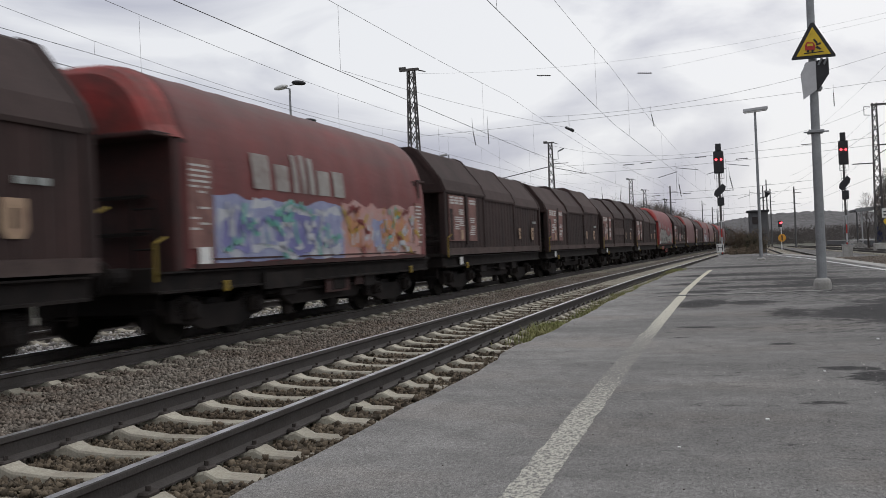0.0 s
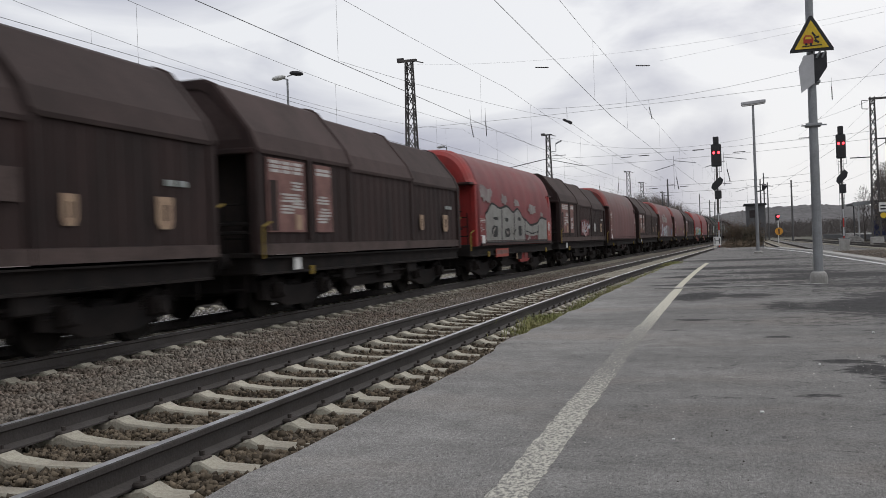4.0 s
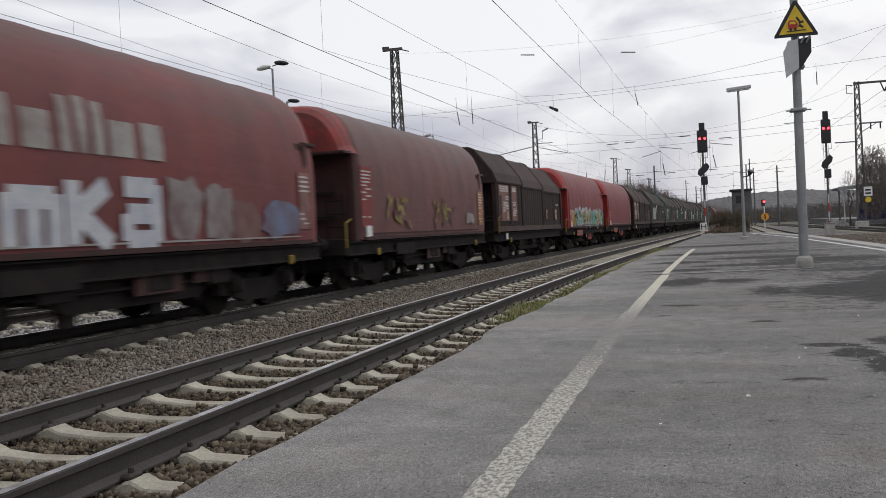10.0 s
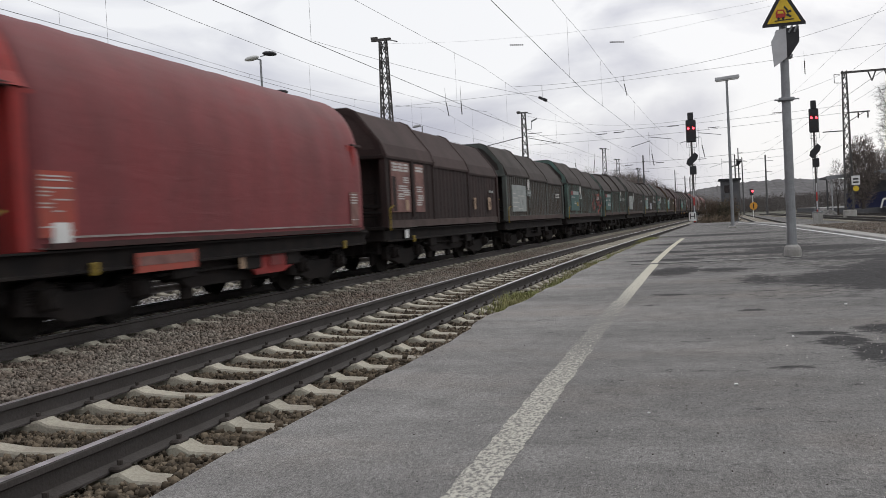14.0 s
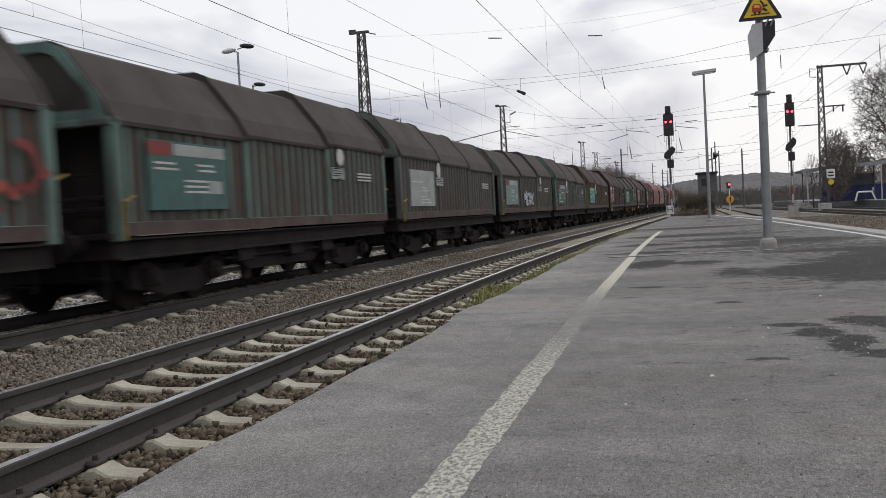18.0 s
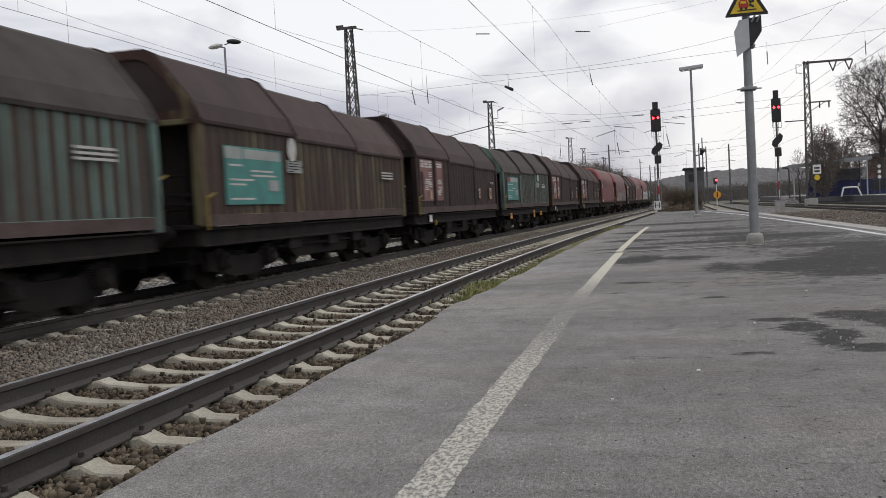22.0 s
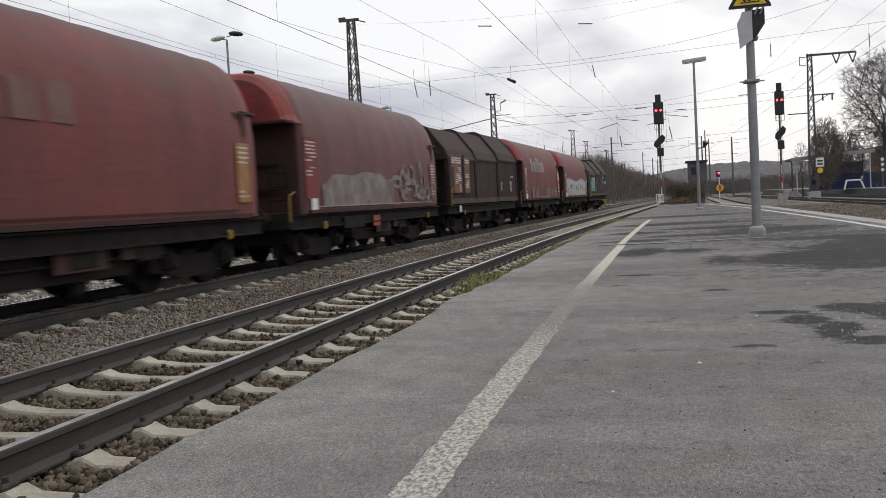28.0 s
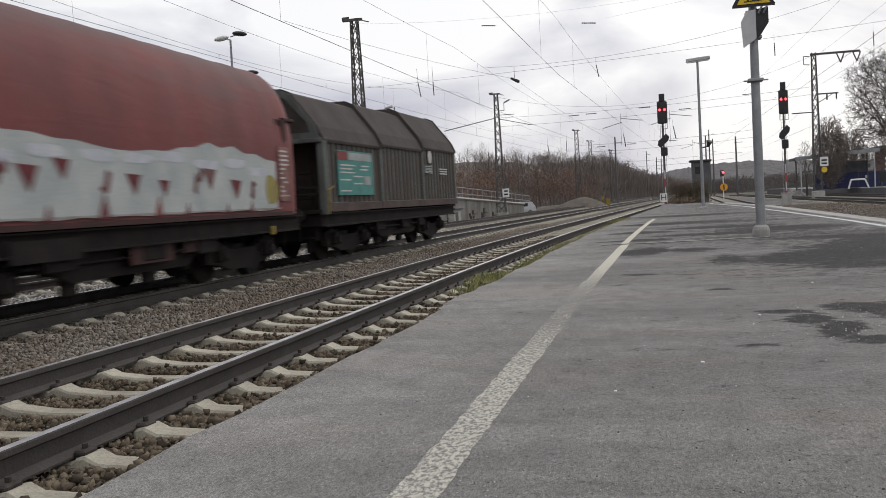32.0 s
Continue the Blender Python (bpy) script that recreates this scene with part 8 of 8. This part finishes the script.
part("leg", box(nb(), -0.6, 0, 0.5, 0.1, 0.1, 0.8), M["dark_steel"], ym)
for x, y in ((-4.6, 97), (-4.0, 98), (-9.4, 92.5)):
    wb = thing("pale_block", "pale concrete block lying by the tracks", "block", "pale blocks", at=pose(x, y, -0.75, 0, 0, 20))
    part("block", box(nb(), 0, 0, 0.12, 0.5, 0.35, 0.24, 0.04), M["white"], wb)

mound = thing("gravel_mound", "pale grey gravel mound beside the far tracks", "gravel heap", at=pose(13.6, 102, -0.52))
bm = nb()
rnd = random.Random(18)
bmesh.ops.create_grid(bm, x_segments=18, y_segments=12, size=1, matrix=Matrix.Diagonal((1.3, 3.4, 1, 1)))
for v in bm.verts:
    u, w_ = v.co.x / 1.3, v.co.y / 3.4
    v.co.z = max(0.0, 1 - u * u) * max(0.0, 1 - w_ * w_) * 0.85 + rnd.uniform(-0.03, 0.03)
part("gravel", bm, M["gravel"], mound)

# ---- loose ballast stones, past counting ----


def scatter(name, label, count, place, size, mat, seed):
    """Angular stones, each of eight corners, as one joined piece."""
    rng = np.random.default_rng(seed)
    corners = np.array([(x, y, z) for x in (-1, 1) for y in (-1, 1) for z in (-1, 1)], float)
    quads = np.array([(0, 1, 3, 2), (4, 6, 7, 5), (0, 4, 5, 1), (2, 3, 7, 6), (0, 2, 6, 4), (1, 5, 7, 3)])
    v = corners[None] * rng.uniform(0.4, 1.0, (count, 8, 3)) * rng.uniform(0.45, 1.1, (count, 1, 3))
    a, b, c = (rng.uniform(0, math.tau, count) for _ in range(3))
    def rot(ax, t):
        m = np.zeros((count, 3, 3))
        i, j, k = ax, (ax + 1) % 3, (ax + 2) % 3
        m[:, i, i] = 1
        m[:, j, j] = np.cos(t)
        m[:, k, k] = np.cos(t)
        m[:, j, k] = -np.sin(t)
        m[:, k, j] = np.sin(t)
        return m
    v = np.einsum("nij,nkj->nki", rot(0, a) @ rot(1, b) @ rot(2, c), v)
    v *= (size * rng.uniform(0.55, 1.25, count))[:, None, None]
    v += place(rng, count)[:, None, :]
    me = bpy.data.meshes.new(name)
    n = count * 6
    me.vertices.add(count * 8)
    me.vertices.foreach_set("co", v.reshape(-1).astype(np.float32))
    me.loops.add(n * 4)
    me.loops.foreach_set("vertex_index", (quads[None] + np.arange(count)[:, None, None] * 8).reshape(-1).astype(np.int32))
    me.polygons.add(n)
    me.polygons.foreach_set("loop_start", np.arange(0, n * 4, 4, dtype=np.int32))
    me.update(calc_edges=True)
    return tagged(part(name, me, mat, None), label, "ballast", kind="stuff")


def lane(x0, x1, s0, s1, z, bias=1.0, wave=0.02, clear=None):
    """Places along the line; with clear, the first sleeper's place, stones lie between the sleepers."""
    def place(rng, n):
        s = s0 + (s1 - s0) * rng.random(n) ** bias
        if clear is not None:
            s = clear + np.floor((s - clear) / GAP) * GAP + rng.uniform(0.135, GAP - 0.135, n)
        x = rng.uniform(x0, x1, n)
        shift = np.array([bend(q)[0] for q in s])
        slope = np.array([bend(q)[1] for q in s])
        return np.stack([x + shift, s - x * slope, z + rng.normal(0, wave, n)], 1)
    return place


BED = RAIL - 0.25
scatter("ballast_stones", "angular grey-brown ballast stones beside the platform edge", 10000, lane(T1 + 0.80, T1 + 1.32, 2.6, 26, BED + 0.022, 1.5, 0.016, 3.26), 0.028, M["brown_stone"], 1)
scatter("ballast_stones", "angular brown ballast stones along the platform wall", 14000, lane(T1 + 1.22, EDGE_L + 0.05, 2.6, 26, BED + 0.03, 1.5, 0.022), 0.029, M["brown_stone"], 6)
scatter("ballast_stones", "angular grey-brown ballast stones between the rails", 22000, lane(T1 - 0.70, T1 + 0.70, 2.6, 32, BED + 0.014, 1.5, 0.014, 3.26), 0.025, M["brown_stone"], 2)
scatter("ballast_stones", "angular brown-grey ballast stones between the tracks", 66000, lane(T2 + 0.83, T1 - 0.82, 4.5, 46, BED + 0.022, 1.7, 0.014), 0.026, M["stone"], 3)
scatter("ballast_stones", "grey ballast stones under the freight train", 9000, lane(T2 - 0.70, T2 + 0.70, 7.5, 32, BED - 0.01, 1.5), 0.036, M["stone"], 4)
scatter("ballast_stones", "pale grey ballast stones behind the train", 24000, lane(T3 - 0.5, T2 - 0.85, 7, 42, BED - 0.02, 1.5, 0.03), 0.042, M["pale_stone"], 5)

scatter("ballast_stones", "ballast stones of the track behind the tripod", 9000, lane(T1 - 0.70, EDGE_L, -7, 2.6, BED + 0.004, 1.0, 0.016, 3.26), 0.034, M["brown_stone"], 8)
scatter("ballast_stones", "grey-brown ballast stones between the tracks behind the tripod", 9000, lane(T2 - 0.7, T1 - 0.82, -7, 4.5, BED + 0.02, 1.0, 0.016), 0.034, M["stone"], 9)

scatter("gravel_stones", "grey gravel stones beyond the platform's kerb", 14000, lane(4.6, 9.6, 14, 60, -0.42, 1.2, 0.02), 0.034, M["stone"], 10)

# ---- grass and weeds along the platform's edge ----


def tufts(name, label, spots, blades, height, mat, seed, spread=0.10):
    rng = random.Random(seed)
    verts, faces = [], []
    for p, k in spots:
        for _ in range(int(blades * k)):
            b = Vector((p.x + rng.gauss(0, spread), p.y + rng.gauss(0, spread * 1.8), p.z))
            h = height * k * rng.uniform(0.4, 1.2)
            a = rng.uniform(0, math.tau)
            lean = Vector((math.cos(a), math.sin(a), 0)) * h * rng.uniform(0.2, 0.9)
            w = Vector((-math.sin(a), math.cos(a), 0)) * rng.uniform(0.002, 0.005)
            i = len(verts)
            m = b + lean * 0.35 + Vector((0, 0, h * 0.65))
            verts += [b - w, b + w, m + w * 0.8, m - w * 0.8, b + lean + Vector((0, 0, h))]
            faces += [(i, i + 1, i + 2, i + 3), (i + 3, i + 2, i + 4)]
    return tagged(part(name, quads_to_mesh(name, verts, faces), mat, None), label, "grass", kind="stuff")


rg = random.Random(31)
spots = []
for i in range(150):        # thick grass from nine metres on
    s = 9.2 + 19 * rg.random() ** 1.4
    spots.append((at_track(EDGE_L - 0.08 + rg.gauss(0, 0.10), s, -0.10), rg.uniform(0.6, 1.2)))
for i in range(40):         # the big tuft
    spots.append((at_track(EDGE_L - 0.12 + rg.gauss(0, 0.09), 10.1 + rg.gauss(0, 0.45), -0.08), rg.uniform(0.9, 1.5)))
for i in range(24):
    spots.append((at_track(EDGE_L - 0.02 + rg.gauss(0, 0.10), 29.5 + rg.gauss(0, 0.8), -0.05), rg.uniform(1.0, 1.6)))
tufts("grass", "green grass growing along the platform's edge", spots, 56, 0.060, M["grass"], 1)
spots = []
for i in range(150):
    s = 3.0 + 8.0 * rg.random() ** 0.8
    spots.append((at_track(EDGE_L - 0.12 + rg.gauss(0, 0.08), s, RAIL - 0.20), rg.uniform(0.4, 1.0)))
tufts("weeds", "sparse green and dry weeds between stones and platform", spots, 16, 0.13, M["grass"], 2, 0.07)
tufts("dry_grass", "dry brown stalks along the platform's edge", spots[::2], 12, 0.14, M["dry"], 3, 0.09)
spots = [(Vector((-11.9 + rg.gauss(0, 0.7), 83 + rg.gauss(0, 4.5), -0.95)), rg.uniform(0.8, 1.4)) for _ in range(220)]
tufts("yard_grass", "green grass patch beside the mast and ramp", spots, 26, 0.45, M["grass"], 4, 0.35)

# ---- patches, cracks and litter on the platform ----


def patch(name, outline, z, mat, label=""):
    bm = nb()
    c = bm.verts.new((sum(p[0] for p in outline) / len(outline), sum(p[1] for p in outline) / len(outline), z))
    vs = [bm.verts.new((x, y, z)) for x, y in outline]
    for i in range(len(vs)):
        bm.faces.new((c, vs[i], vs[(i + 1) % len(vs)]))
    return part(name, bm, mat, platform, label)


rp = random.Random(44)
row = [(x, 15.30 + 0.08 * math.sin(x * 0.7) + 0.16 * max(0.0, x - 0.6) + rp.uniform(-0.03, 0.03)) for x in np.linspace(-0.90, 1.7, 22)]
for z, d, t, mat, label in ((0.006, 0.0, 0.07, "tar", "low tarred joint across the platform"), (0.010, 0.05, 0.13, "concrete", "pale top of the joint")):
    bm = nb()
    for (xa, ya), (xb, yb) in zip(row, row[1:]):
        q = [bm.verts.new(p) for p in ((xa, ya + d, 0.0), (xb, yb + d, 0.0), (xb, yb + d, z), (xa, ya + d, z), (xa, ya + t, z), (xb, yb + t, z))]
        bm.faces.new(q[:4])
        bm.faces.new((q[3], q[2], q[5], q[4]))
    part("crack_seam", bm, M[mat], platform, label)
for x, y, r in ((0.176, 4.53, 0.009), (0.9, 3.2, 0.006), (1.6, 5.4, 0.008), (-0.2, 3.9, 0.006), (0.6, 6.2, 0.007), (1.2, 8.1, 0.010)):
    lt = thing("litter_scrap", "tiny white scrap of litter on the asphalt", "litter", "litter scraps", at=pose(x, y, 0))
    part("scrap", box(nb(), 0, 0, r * 0.5, r * 2, r * 2.4, r, r * 0.25), M["white"], lt)


def grit_spots(rng, n):
    y = 2.4 + 11.0 * rng.random(n) ** 1.5
    x = rng.uniform(-1.6, 2.6, n) * np.clip(y / 5.0, 0.55, 1.3)
    return np.stack([np.maximum(x, -1.6 + y * y * 0.0007), y, np.full(n, 0.002)], 1)


scatter("dark_grit", "fine dark grit on the asphalt", 420, grit_spots, 0.0030, M["bark"], 71)
scatter("pale_grit", "fine pale grit on the asphalt", 1500, grit_spots, 0.0026, M["pale_stone"], 72)
scatter("pale_grit", "pale chips lying on the tarred patch", 160, lambda rng, n: np.stack([rng.normal(1.2, 0.25, n), rng.normal(5.8, 0.45, n), np.full(n, 0.002)], 1), 0.0048, M["pale_stone"], 73)


# ---- what moves: the train rolls towards and past the camera ----


DRIFT_T = (0, 3, 6, 8, 10, 12, 14, 18, 21, 23, 25, 28, 30, 31, 32)
DRIFT_S = (0.0, 0.04, 0.12, 0.18, 0.28, 0.42, 0.54, 0.55, 0.52, 0.44, 0.30, -0.12, -0.50, -0.80, -1.25)


def motions():
    for j, w in enumerate(wagons):
        rows = []
        for i in range(33):
            t = float(i)
            mid = FIRST + LENGTH * (j + 0.5) - SPEED * t + float(np.interp(t, DRIFT_T, DRIFT_S))
            a, b = at_track(T2, mid - 3.55, RAIL), at_track(T2, mid + 3.55, RAIL)
            c = (a + b) / 2
            rows.append((t, pose(c.x, c.y, c.z, 0, 0, math.degrees(math.atan2(-(b.x - a.x), b.y - a.y)))))
        walk(w, rows)
    # the wheels roll: one turn is the wheel's girth
    first = {}
    for ob in [o for o in scene.objects if o.name.split(".")[0] == "wheelset"]:
        y = round(ob.location.y, 2)
        if y not in first:
            first[y] = ob
            walk(ob, [(i / FPS, pose(0, y, 0.46, math.degrees(SPEED * i / FPS / 0.46), 0, 0)) for i in range(32 * FPS + 1)])
        else:
            ob.rotation_mode = "QUATERNION"
            ob.animation_data_create()
            ob.animation_data.action = first[y].animation_data.action
            ob.animation_data.action_slot = first[y].animation_data.action_slot


motions()
